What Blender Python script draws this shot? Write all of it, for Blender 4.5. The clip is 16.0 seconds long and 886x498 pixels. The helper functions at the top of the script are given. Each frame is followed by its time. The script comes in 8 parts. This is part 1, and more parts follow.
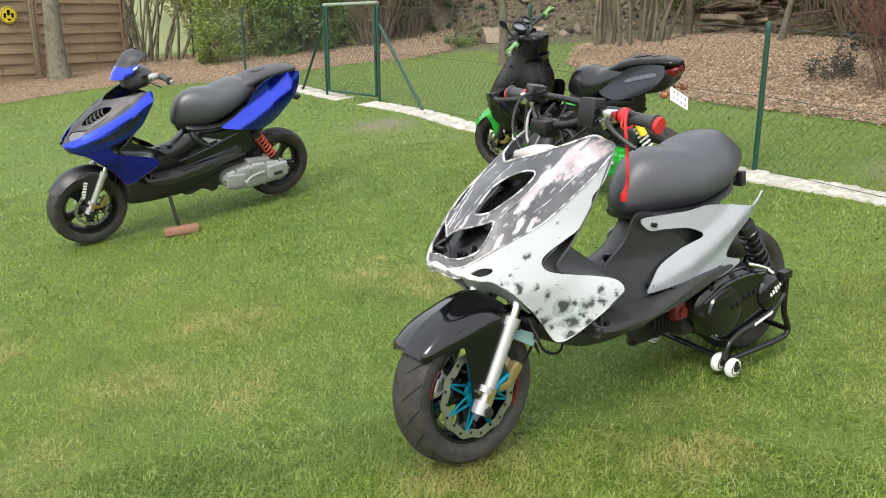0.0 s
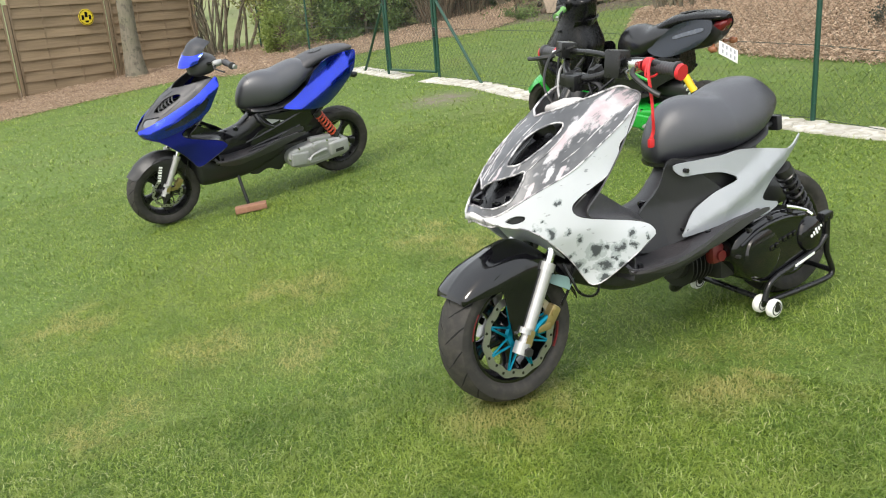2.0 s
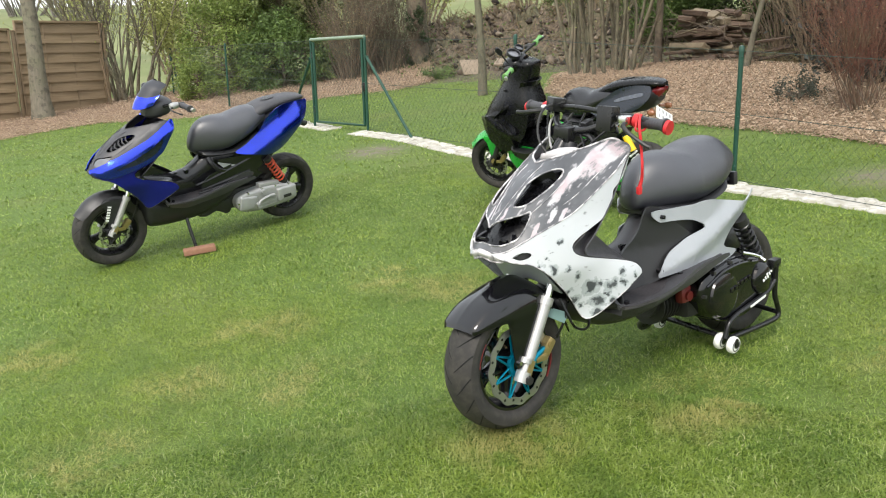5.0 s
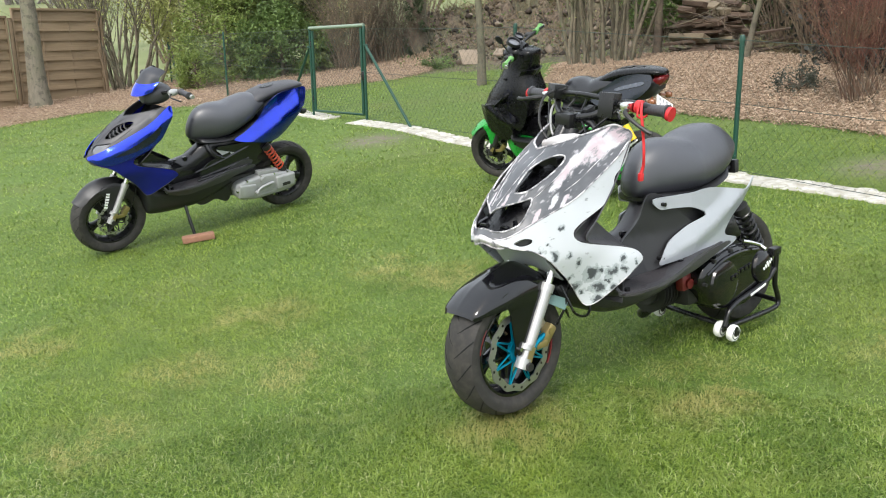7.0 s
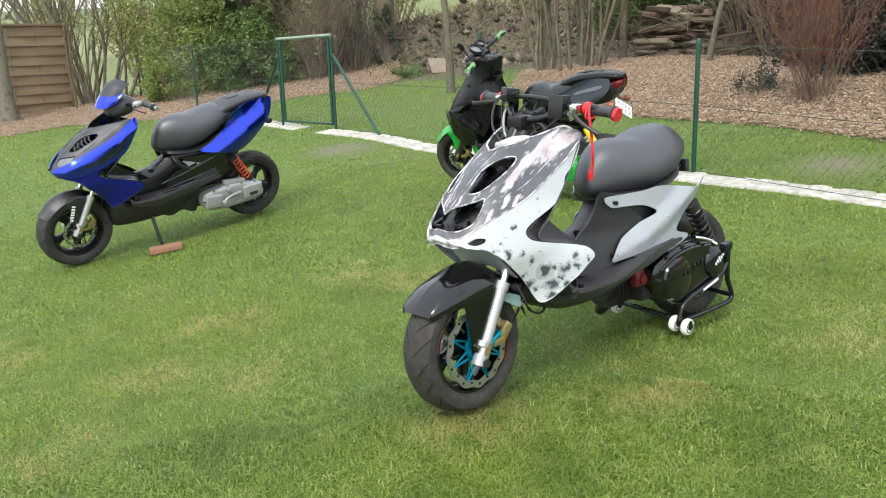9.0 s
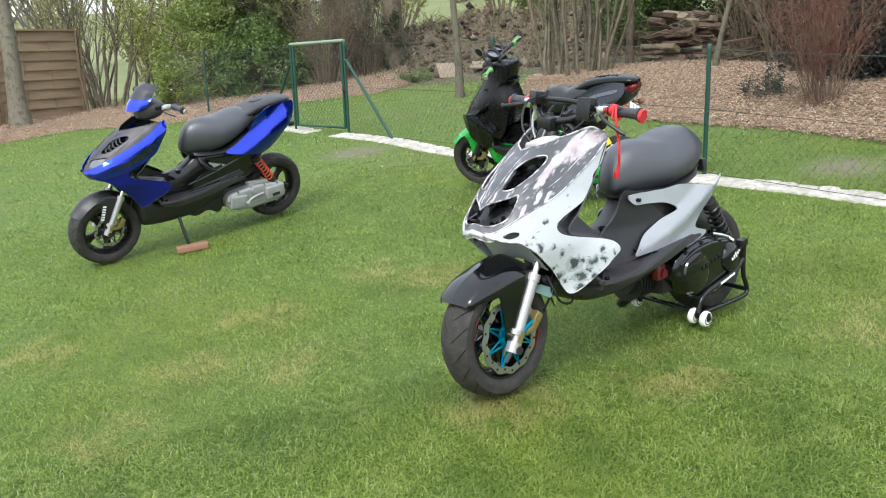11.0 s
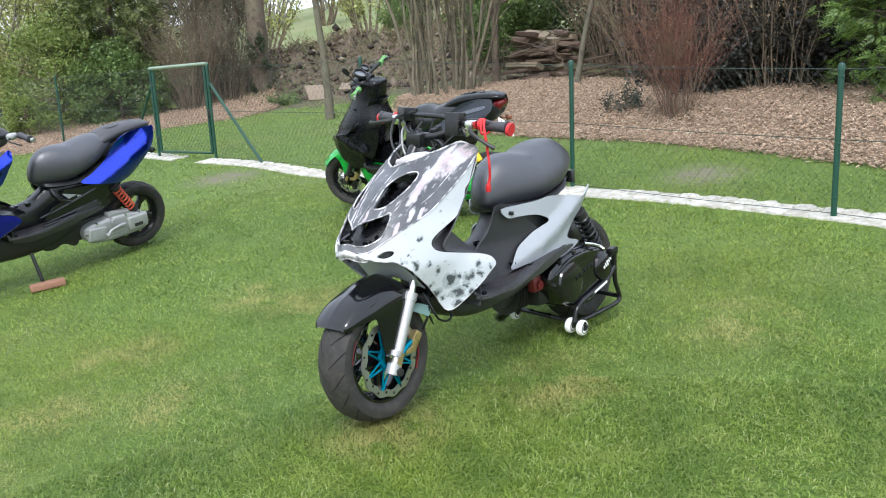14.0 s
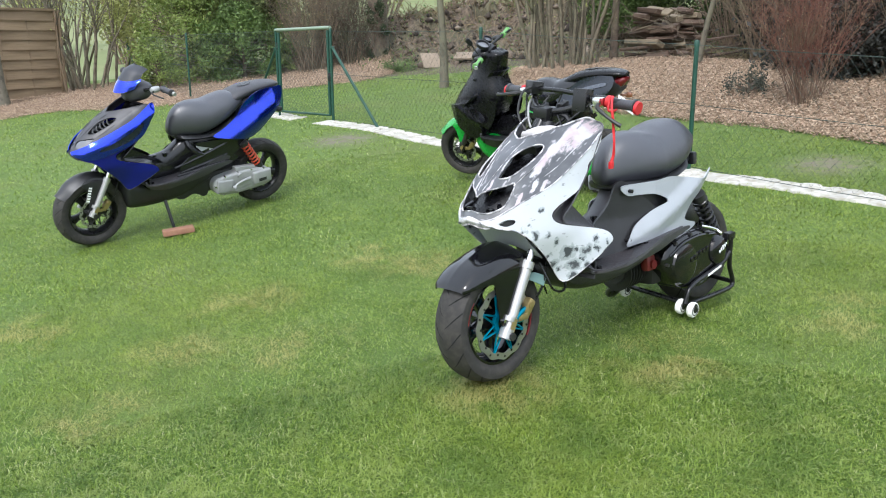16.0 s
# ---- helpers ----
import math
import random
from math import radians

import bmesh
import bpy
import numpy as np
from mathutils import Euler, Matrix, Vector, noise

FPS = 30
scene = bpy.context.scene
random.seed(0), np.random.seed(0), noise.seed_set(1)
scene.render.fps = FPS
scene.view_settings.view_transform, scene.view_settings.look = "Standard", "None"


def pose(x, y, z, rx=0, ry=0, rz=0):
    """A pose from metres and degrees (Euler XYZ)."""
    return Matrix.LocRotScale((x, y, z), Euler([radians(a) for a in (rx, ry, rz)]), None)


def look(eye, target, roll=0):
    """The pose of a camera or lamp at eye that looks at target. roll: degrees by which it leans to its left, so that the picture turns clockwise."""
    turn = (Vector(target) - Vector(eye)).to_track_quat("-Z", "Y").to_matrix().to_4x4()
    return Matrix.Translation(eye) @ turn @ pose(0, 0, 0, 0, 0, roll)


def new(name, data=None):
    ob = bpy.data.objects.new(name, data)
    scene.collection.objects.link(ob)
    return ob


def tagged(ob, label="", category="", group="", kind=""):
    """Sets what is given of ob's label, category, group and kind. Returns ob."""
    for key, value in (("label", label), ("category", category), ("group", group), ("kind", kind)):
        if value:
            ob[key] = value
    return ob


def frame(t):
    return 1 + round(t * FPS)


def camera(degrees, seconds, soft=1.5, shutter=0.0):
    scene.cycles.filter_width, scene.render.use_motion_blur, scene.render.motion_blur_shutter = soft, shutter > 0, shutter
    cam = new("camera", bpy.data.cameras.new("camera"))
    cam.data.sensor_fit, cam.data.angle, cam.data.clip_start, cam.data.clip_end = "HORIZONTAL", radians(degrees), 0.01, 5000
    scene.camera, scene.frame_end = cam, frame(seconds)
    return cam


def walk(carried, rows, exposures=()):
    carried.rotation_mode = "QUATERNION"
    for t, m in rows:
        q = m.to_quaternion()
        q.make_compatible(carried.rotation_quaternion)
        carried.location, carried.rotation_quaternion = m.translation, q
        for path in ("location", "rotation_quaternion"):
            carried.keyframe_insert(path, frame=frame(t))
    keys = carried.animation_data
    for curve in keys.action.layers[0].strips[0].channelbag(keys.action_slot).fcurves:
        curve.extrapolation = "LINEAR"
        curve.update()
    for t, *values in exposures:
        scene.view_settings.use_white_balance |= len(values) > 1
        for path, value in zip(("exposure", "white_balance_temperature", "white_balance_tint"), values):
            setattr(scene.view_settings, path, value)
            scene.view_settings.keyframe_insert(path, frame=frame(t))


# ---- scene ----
cam = camera(56.0, 16.0, 1.05)
PATH = [
    (0, (0.2300, 0.2916, 1.4428), (-0.0151, 2.1980, 0.8898), -0.23),
    (0.5, (0.2028, 0.2732, 1.4315), (-0.0385, 2.1810, 0.8821), 0.56),
    (1, (0.2116, 0.2608, 1.4205), (-0.0320, 2.1587, 0.8384), 0.39),
    (1.5, (0.2889, 0.2110, 1.4187), (0.0116, 2.1105, 0.8571), -1.58),
    (2, (0.3566, 0.1436, 1.4100), (-0.0657, 2.0055, 0.8145), -4.26),
    (2.5, (0.3310, 0.0852, 1.4147), (-0.0348, 1.9704, 0.8563), -2.77),
    (3, (0.1902, 0.0103, 1.4052), (-0.1099, 1.9121, 0.8640), -2.37),
    (3.5, (0.0900, -0.0359, 1.4027), (-0.1587, 1.8723, 0.8578), -2.14),
    (4, (0.0717, -0.0391, 1.4051), (-0.1548, 1.8859, 0.9122), -1.21),
    (4.2, (0.0684, -0.0484, 1.4093), (-0.1060, 1.8880, 0.9401), -1.11),
    (6.3, (0.0291, -0.0928, 1.3966), (-0.1584, 1.8365, 0.9040), -1.07),
    (6.5, (0.0273, -0.0967, 1.3942), (-0.1613, 1.8331, 0.9037), -0.37),
    (7, (0.0427, -0.0744, 1.3907), (-0.1284, 1.8552, 0.8934), -0.89),
    (7.5, (0.0547, -0.0544, 1.3918), (-0.0756, 1.8764, 0.8868), -2.15),
    (8, (0.0651, -0.0568, 1.3995), (-0.0352, 1.8793, 0.9082), -2.11),
    (8.5, (0.0726, -0.0864, 1.3924), (-0.0017, 1.8511, 0.9021), -1.45),
    (9, (0.1125, -0.1357, 1.3806), (-0.0038, 1.8027, 0.9022), -1.79),
    (9.2, (0.1484, -0.1681, 1.3705), (0.0169, 1.7631, 0.8673), -1.75),
    (11.3, (-0.0107, -0.3046, 1.3862), (-0.1241, 1.6373, 0.9212), -1.81),
    (11.5, (-0.0186, -0.2886, 1.3855), (-0.1131, 1.6518, 0.9099), -2.03),
    (12, (-0.0259, -0.2918, 1.3887), (-0.0856, 1.6569, 0.9426), -2.21),
    (12.5, (-0.0242, -0.3000, 1.3924), (-0.0595, 1.6486, 0.9432), -1.94),
    (13, (-0.0184, -0.2961, 1.3951), (-0.0109, 1.6537, 0.9503), -2.22),
    (13.5, (0.0091, -0.2818, 1.3911), (0.0732, 1.6712, 0.9649), -2.33),
    (14, (0.0243, -0.2382, 1.3647), (0.1959, 1.7077, 0.9357), -2.73),
    (14.5, (-0.0177, -0.2757, 1.3873), (0.0375, 1.6773, 0.9595), -1.52),
    (15, (-0.0722, -0.3131, 1.3909), (-0.2174, 1.6346, 0.9600), 0.42),
    (15.5, (-0.0756, -0.3353, 1.3943), (-0.2380, 1.6115, 0.9660), 1.24),
    (16, (-0.0521, -0.3362, 1.3760), (-0.1175, 1.6021, 0.8876), -0.27),
]
walk(cam, [(t, look(e, a, r)) for t, e, a, r in PATH], [(0.0, 0.95, 6500, 10), (4.0, 0.95, 6500, 10), (7.0, 0.98, 6250, 10), (9.0, 0.98, 6180, 10), (14.0, 1.0, 5800, 11), (16.0, 1.02, 5820, 11)])

# ---- daylight: bright overcast sky, weak wide sun from behind the camera ----
world = bpy.data.worlds.new("overcast_sky")
scene.world = world
world.use_nodes = True
_n, _l = world.node_tree.nodes, world.node_tree.links
_n.clear()
_sky = _n.new("ShaderNodeTexSky")
_sky.sky_type = "NISHITA"
_sky.sun_disc = False
_sky.sun_elevation = radians(48)
_sky.sun_rotation = radians(200)
_sky.air_density = 1.6
_sky.dust_density = 6.0
_sky.ozone_density = 1.0
_mix = _n.new("ShaderNodeMixRGB")
_mix.inputs["Fac"].default_value = 0.75
_mix.inputs["Color2"].default_value = (7.8, 8.1, 8.2, 1)
_bg = _n.new("ShaderNodeBackground")
_bg.inputs["Strength"].default_value = 0.12
_out = _n.new("ShaderNodeOutputWorld")
_l.new(_sky.outputs[0], _mix.inputs["Color1"])
_l.new(_mix.outputs[0], _bg.inputs["Color"])
_l.new(_bg.outputs[0], _out.inputs[0])

sun = new("sun", bpy.data.lights.new("sun", "SUN"))
sun.data.energy = 1.5
sun.data.angle = radians(20)
sun.data.color = (1.0, 0.96, 0.9)
sun.matrix_world = look((-3, -8, 12), (0, 3, 0))


# ---- small helpers ----
def link_mesh(name, bm, material, smooth=40):
    if smooth:
        lim = radians(smooth)
        for f in bm.faces:
            f.smooth = True
        for e in bm.edges:
            if len(e.link_faces) == 2 and e.calc_face_angle(0) > lim:
                e.smooth = False
    me = bpy.data.meshes.new(name)
    bm.to_mesh(me)
    bm.free()
    if material is not None:
        me.materials.append(material)
    return new(name, me)


def part(name, bm, material, parent, label="", smooth=40):
    ob = link_mesh(name, bm, material, smooth)
    ob.parent = parent
    if label:
        ob["label"] = label
    return ob


def thing(name, label, category, group="", kind=""):
    ob = new(name)
    ob.empty_display_size = 0.1
    return tagged(ob, label, category, group, kind)


def crom(points, n, closed=False):
    """n points along a smooth curve through the given points, evenly spaced in parameter."""
    p = [Vector(q) for q in points]
    k = len(p)
    if k == 2 and not closed:
        return [p[0].lerp(p[1], i / (n - 1)) for i in range(n)]
    seg = k if closed else k - 1
    out = []
    for i in range(n):
        s = i / n * seg if closed else i / (n - 1) * seg
        j = min(int(s), seg - 1)
        t = s - j
        if closed:
            a, b, c, d = p[(j - 1) % k], p[j % k], p[(j + 1) % k], p[(j + 2) % k]
        else:
            b, c = p[j], p[j + 1]
            a = p[j - 1] if j > 0 else b + (b - c)
            d = p[j + 2] if j + 2 < k else c + (c - b)
        out.append(0.5 * (2 * b + (c - a) * t + (2 * a - 5 * b + 4 * c - d) * t * t + (3 * b - a - 3 * c + d) * t ** 3))
    return out


def even(points, n, closed=False, fine=12):
    """n points evenly spaced by length along the smooth curve."""
    q = crom(points, max(len(points) * fine, n), closed)
    if closed:
        q.append(q[0])
    d = [0.0]
    for a, b in zip(q, q[1:]):
        d.append(d[-1] + (b - a).length)
    out, j = [], 0
    m = n if closed else n - 1
    for i in range(n):
        s = d[-1] * i / m
        while j < len(d) - 2 and d[j + 1] < s:
            j += 1
        w = (s - d[j]) / max(d[j + 1] - d[j], 1e-9)
        out.append(q[j].lerp(q[j + 1], min(max(w, 0), 1)))
    return out


def skin(curves, nu=24, nv=16, ring=False, loop=False, caps=False, thick=0.0, spaced=True):
    """A smooth sheet through a row of curves. ring: each curve is closed; loop: the row of curves is closed; caps: ends closed."""
    cs = [(even if spaced else crom)(c, nu, ring) for c in curves]
    cols = [crom([c[i] for c in cs], nv, loop) for i in range(nu)]
    bm = bmesh.new()
    vs = [[bm.verts.new(cols[i][j]) for i in range(nu)] for j in range(nv)]
    for j in range(nv if loop else nv - 1):
        for i in range(nu if ring else nu - 1):
            a, b = vs[j], vs[(j + 1) % nv]
            bm.faces.new((a[i], a[(i + 1) % nu], b[(i + 1) % nu], b[i]))
    if caps:
        for row, flip in ((vs[0], True), (vs[-1], False)):
            c = bm.verts.new(sum((v.co for v in row), Vector()) / nu)
            for i in range(nu):
                q = (row[i], row[(i + 1) % nu], c)
                bm.faces.new(q[::-1] if flip else q)
    bmesh.ops.remove_doubles(bm, verts=bm.verts, dist=1e-5)
    bmesh.ops.recalc_face_normals(bm, faces=bm.faces)
    if thick:
        bmesh.ops.solidify(bm, geom=bm.faces[:], thickness=thick)
    return bm


def tube(points, r, sides=10, n=0, closed=False, smooth_path=True, caps=True):
    """A round bar along points; r is a number or a list of radii along it."""
    pts = even(points, n or max(2, 6 * (len(points) - 1) + 1), closed) if smooth_path and len(points) > 2 else [Vector(p) for p in points]
    m = len(pts)
    rs = [r] * m if isinstance(r, (int, float)) else [r[min(int(i / max(m - 1, 1) * (len(r) - 1)), len(r) - 2)] * (1 - w) + r[min(int(i / max(m - 1, 1) * (len(r) - 1)), len(r) - 2) + 1] * w
          for i in range(m) for w in [i / max(m - 1, 1) * (len(r) - 1) - min(int(i / max(m - 1, 1) * (len(r) - 1)), len(r) - 2)]]
    bm = bmesh.new()
    rings, up = [], None
    for i, p in enumerate(pts):
        a = pts[(i - 1) % m] if closed or i else p
        b = pts[(i + 1) % m] if closed or i < m - 1 else p
        d = (b - a).normalized()
        if up is None:
            up = d.orthogonal().normalized()
        up = (up - d * up.dot(d)).normalized()
        s = d.cross(up)
        rings.append([bm.verts.new(p + rs[i] * (math.cos(2 * math.pi * k / sides) * up + math.sin(2 * math.pi * k / sides) * s)) for k in range(sides)])
    for i in range(m if closed else m - 1):
        a, b = rings[i], rings[(i + 1) % m]
        for k in range(sides):
            bm.faces.new((a[k], a[(k + 1) % sides], b[(k + 1) % sides], b[k]))
    if caps and not closed:
        bm.faces.new(rings[0][::-1])
        bm.faces.new(rings[-1])
    bmesh.ops.recalc_face_normals(bm, faces=bm.faces)
    return bm


def lathe(profile, axis="Y", n=40, centre=(0, 0, 0)):
    """Turn a closed profile of (radius, offset along the axis) about an axis."""
    bm = bmesh.new()
    rows = []
    for k in range(n):
        a = 2 * math.pi * k / n
        row = []
        for r, o in profile:
            c, s = r * math.cos(a), r * math.sin(a)
            co = {"X": (o, c, s), "Y": (c, o, s), "Z": (c, s, o)}[axis]
            row.append(bm.verts.new(Vector(co) + Vector(centre)))
        rows.append(row)
    m = len(profile)
    for k in range(n):
        a, b = rows[k], rows[(k + 1) % n]
        for i in range(m):
            bm.faces.new((a[i], a[(i + 1) % m], b[(i + 1) % m], b[i]))
    bmesh.ops.remove_doubles(bm, verts=bm.verts, dist=1e-6)
    bmesh.ops.recalc_face_normals(bm, faces=bm.faces)
    return bm


def block(size, m=None, bevel=0.0, seg=2):
    bm = bmesh.new()
    bmesh.ops.create_cube(bm, size=1.0)
    bmesh.ops.scale(bm, vec=size, verts=bm.verts)
    if bevel:
        bmesh.ops.bevel(bm, geom=bm.edges[:], offset=bevel, segments=seg, affect="EDGES", profile=0.6)
    if m is not None:
        bmesh.ops.transform(bm, matrix=m, verts=bm.verts)
    return bm


def merge(*bms):
    out = bmesh.new()
    for b in bms:
        me = bpy.data.meshes.new("tmp")
        b.to_mesh(me)
        b.free()
        out.from_mesh(me)
        bpy.data.meshes.remove(me)
    return out


def moved(bm, m):
    bmesh.ops.transform(bm, matrix=m, verts=bm.verts)
    return bm


def mirrored(bm):
    """A copy of bm on the other side of y = 0."""
    b = bm.copy()
    bmesh.ops.scale(b, vec=(1, -1, 1), verts=b.verts)
    bmesh.ops.reverse_faces(b, faces=b.faces)
    return b


def cylinder(a, b, r, sides=14, r2=None):
    return tube([a, b], [r, r if r2 is None else r2], sides, smooth_path=False)


# ---- materials ----
class Mat:
    """A node material with short calls."""

    def __init__(self, name, rough=0.5, metal=0.0, **more):
        self.m = bpy.data.materials.new(name)
        self.m.use_nodes = True
        self.n, self.l = self.m.node_tree.nodes, self.m.node_tree.links
        self.b = self.n["Principled BSDF"]
        self.b.inputs["Roughness"].default_value = rough
        self.b.inputs["Metallic"].default_value = metal
        for k, v in more.items():
            self.b.inputs[k.replace("_", " ")].default_value = v
        self.co = self.n.new("ShaderNodeTexCoord").outputs["Object"]

    def node(self, kind, **sets):
        x = self.n.new("ShaderNode" + kind)
        for k, v in sets.items():
            if k in x.inputs:
                x.inputs[k].default_value = v
        return x

    def noise(self, scale, detail=4.0, rough=0.55, co=None, stretch=None, distort=0.0):
        x = self.node("TexNoise", Scale=scale, Detail=detail, Roughness=rough, Distortion=distort)
        c = co or self.co
        if stretch:
            mp = self.n.new("ShaderNodeMapping")
            mp.inputs["Scale"].default_value = stretch
            self.l.new(c, mp.inputs["Vector"])
            c = mp.outputs[0]
        self.l.new(c, x.inputs["Vector"])
        return x.outputs["Fac"]

    def ramp(self, fac, stops):
        x = self.n.new("ShaderNodeValToRGB")
        e = x.color_ramp.elements
        while len(e) < len(stops):
            e.new(0.5)
        for el, (p, c) in zip(e, stops):
            el.position = p
            el.color = (*c, 1) if not isinstance(c, (int, float)) else (c, c, c, 1)
        self.l.new(fac, x.inputs[0])
        return x.outputs[0]

    def mix(self, fac, a, b, mode="MIX"):
        x = self.n.new("ShaderNodeMixRGB")
        x.blend_type = mode
        for s, v in ((0, fac), (1, a), (2, b)):
            if isinstance(v, (int, float)):
                x.inputs[s].default_value = v if s == 0 else (v, v, v, 1)
            elif isinstance(v, tuple):
                x.inputs[s].default_value = (*v, 1)
            else:
                self.l.new(v, x.inputs[s])
        return x.outputs[0]

    def base(self, c):
        if isinstance(c, tuple):
            self.b.inputs["Base Color"].default_value = (*c, 1)
        else:
            self.l.new(c, self.b.inputs["Base Color"])
        return self

    def rough(self, fac, lo, hi):
        x = self.n.new("ShaderNodeMapRange")
        x.inputs["To Min"].default_value, x.inputs["To Max"].default_value = lo, hi
        self.l.new(fac, x.inputs["Value"])
        self.l.new(x.outputs[0], self.b.inputs["Roughness"])
        return self

    def bump(self, fac, strength=0.3, dist=0.01):
        x = self.node("Bump", Strength=strength, Distance=dist)
        self.l.new(fac, x.inputs["Height"])
        self.l.new(x.outputs[0], self.b.inputs["Normal"])
        return self

    def random(self):
        return self.n.new("ShaderNodeObjectInfo").outputs["Random"]

    def island(self):
        return self.n.new("ShaderNodeNewGeometry").outputs["Random Per Island"]


def plain(name, colour, rough=0.5, metal=0.0, vary=0.15, scale=18.0, bump=0.0, bscale=300.0, **more):
    k = Mat(name, rough, metal, **more)
    f = k.noise(scale, 6)
    k.base(k.mix(f, tuple(c * (1 - vary) for c in colour), tuple(min(1, c * (1 + vary)) for c in colour)))
    k.rough(k.noise(scale * 2.3, 5), max(0.03, rough - 0.08), min(1, rough + 0.1))
    if bump:
        k.bump(k.noise(bscale, 3), bump, 0.002)
    return k.m


M = {}
M["black_plastic"] = plain("textured_black_plastic", (0.012, 0.012, 0.014), 0.42, bump=0.25, bscale=420, Specular_IOR_Level=0.6)
M["satin_black"] = plain("satin_black_plastic", (0.009, 0.009, 0.011), 0.22, bump=0.12, bscale=300, Specular_IOR_Level=0.6)
M["grey_plastic"] = plain("faded_grey_black_plastic", (0.036, 0.035, 0.040), 0.45, bump=0.25, bscale=420, Specular_IOR_Level=0.65)
M["gloss_black"] = plain("gloss_black_paint", (0.005, 0.005, 0.0065), 0.09, Specular_IOR_Level=0.5, Coat_Weight=0.2, Coat_Roughness=0.03)
M["vinyl"] = plain("black_seat_vinyl", (0.030, 0.031, 0.041), 0.40, vary=0.05, bump=0.25, bscale=700, Specular_IOR_Level=1.0, Coat_Weight=0.2, Coat_Roughness=0.45)
M["smoke"] = plain("smoked_grey_plastic", (0.03, 0.032, 0.04), 0.5)
M["pad"] = plain("worn_footboard_rubber", (0.034, 0.031, 0.034), 0.5, vary=0.25, bump=0.3, bscale=500)
M["groove"] = plain("dark_tread_groove", (0.004, 0.004, 0.004), 0.9)
M["black_metal"] = plain("black_painted_steel", (0.008, 0.008, 0.009), 0.28)
M["dark_metal"] = plain("dirty_dark_metal", (0.05, 0.05, 0.05), 0.5, 0.7)
M["silver"] = plain("silver_painted_alloy", (0.44, 0.44, 0.44), 0.42, 0.6)
M["alloy"] = plain("cast_alloy_engine_case", (0.34, 0.345, 0.345), 0.52, 0.3, vary=0.2, bump=0.3, bscale=160)
M["chrome"] = plain("worn_chrome", (0.7, 0.7, 0.7), 0.18, 1.0)
M["steel_disc"] = plain("brushed_steel_disc", (0.42, 0.42, 0.42), 0.35, 0.9)
M["anodised"] = plain("turquoise_anodised_alloy", (0.0, 0.22, 0.34), 0.3, 0.7)
M["red"] = plain("bright_red_rubber", (0.55, 0.02, 0.025), 0.5)
M["red_gloss"] = plain("red_lacquer", (0.17, 0.012, 0.014), 0.35)
M["red_dark"] = plain("dirty_red_paint", (0.15, 0.018, 0.016), 0.45)
M["orange_red"] = plain("orange_red_spring_paint", (0.5, 0.07, 0.03), 0.4)
M["silver_grey"] = plain("pale_grey_paint", (0.3, 0.31, 0.33), 0.35)
M["yellow"] = plain("yellow_paint", (0.75, 0.5, 0.02), 0.35)
M["white_plastic"] = plain("white_plastic", (0.78, 0.78, 0.76), 0.4)
M["white_mark"] = plain("white_print", (0.8, 0.8, 0.8), 0.5)
M["brass"] = plain("dull_gold_metal", (0.42, 0.33, 0.15), 0.4, 0.8)
M["blue"] = plain("metallic_blue_paint", (0.008, 0.035, 0.56), 0.14, 0.92, vary=0.3, scale=6, Coat_Weight=1.0, Coat_Roughness=0.03)
M["dark_blue"] = plain("deep_blue_paint", (0.003, 0.006, 0.17), 0.22, 0.3, vary=0.2, scale=6, Coat_Weight=0.3, Coat_Roughness=0.1)
M["green"] = plain("bright_green_paint", (0.012, 0.29, 0.032), 0.28, Coat_Weight=0.5)
# colour of the sky sheen painted on the dark tail
M["slate_sheen"] = plain("blue_grey_sheen", (0.075, 0.085, 0.11), 0.25, Coat_Weight=0.3)
M["deep_black"] = plain("deep_black_plastic", (0.004, 0.004, 0.005), 0.26, bump=0.1, bscale=200, Specular_IOR_Level=0.32)
M["navy_black"] = plain("blue_black_paint", (0.010, 0.014, 0.024), 0.2, Coat_Weight=0.15)
M["green_rubber"] = plain("green_grip_rubber", (0.13, 0.30, 0.09), 0.5)
M["red_lens"] = plain("red_tail_lens", (0.11, 0.008, 0.010), 0.15)
M["amber_lens"] = plain("smoked_amber_lens", (0.25, 0.1, 0.05), 0.2)
M["headlight"] = plain("clear_headlight_lens", (0.12, 0.125, 0.14), 0.14, vary=0.3, scale=30, Coat_Weight=1.0)
M["cream"] = plain("milky_white_plastic", (0.47, 0.45, 0.45), 0.45)
M["teal_plastic"] = plain("translucent_pale_teal_plastic", (0.13, 0.22, 0.21), 0.5)


def _rubber():
    k = Mat("tyre_rubber", 0.75)
    f = k.noise(14, 6)
    k.base(k.mix(k.ramp(k.noise(38, 5), [(0.45, 0.0), (0.7, 0.6)]), k.mix(f, (0.012, 0.0115, 0.011), (0.036, 0.033, 0.030)), (0.055, 0.048, 0.041)))
    k.bump(k.noise(260, 3), 0.2, 0.002)
    return k.m


M["rubber"] = _rubber()


def spot_field(k, vec, spots):
    """The largest of 1 - distance / radius over round spots (place, radius)."""
    acc = None
    for place, r in spots:
        d = k.n.new("ShaderNodeVectorMath")
        d.operation = "DISTANCE"
        k.l.new(vec, d.inputs[0])
        d.inputs[1].default_value = place
        w = k.n.new("ShaderNodeMapRange")
        w.inputs["From Min"].default_value, w.inputs["From Max"].default_value = r, 0.0
        k.l.new(d.outputs["Value"], w.inputs["Value"])
        acc = w.outputs[0] if acc is None else k.mix(1.0, acc, w.outputs[0], "LIGHTEN")
    return acc


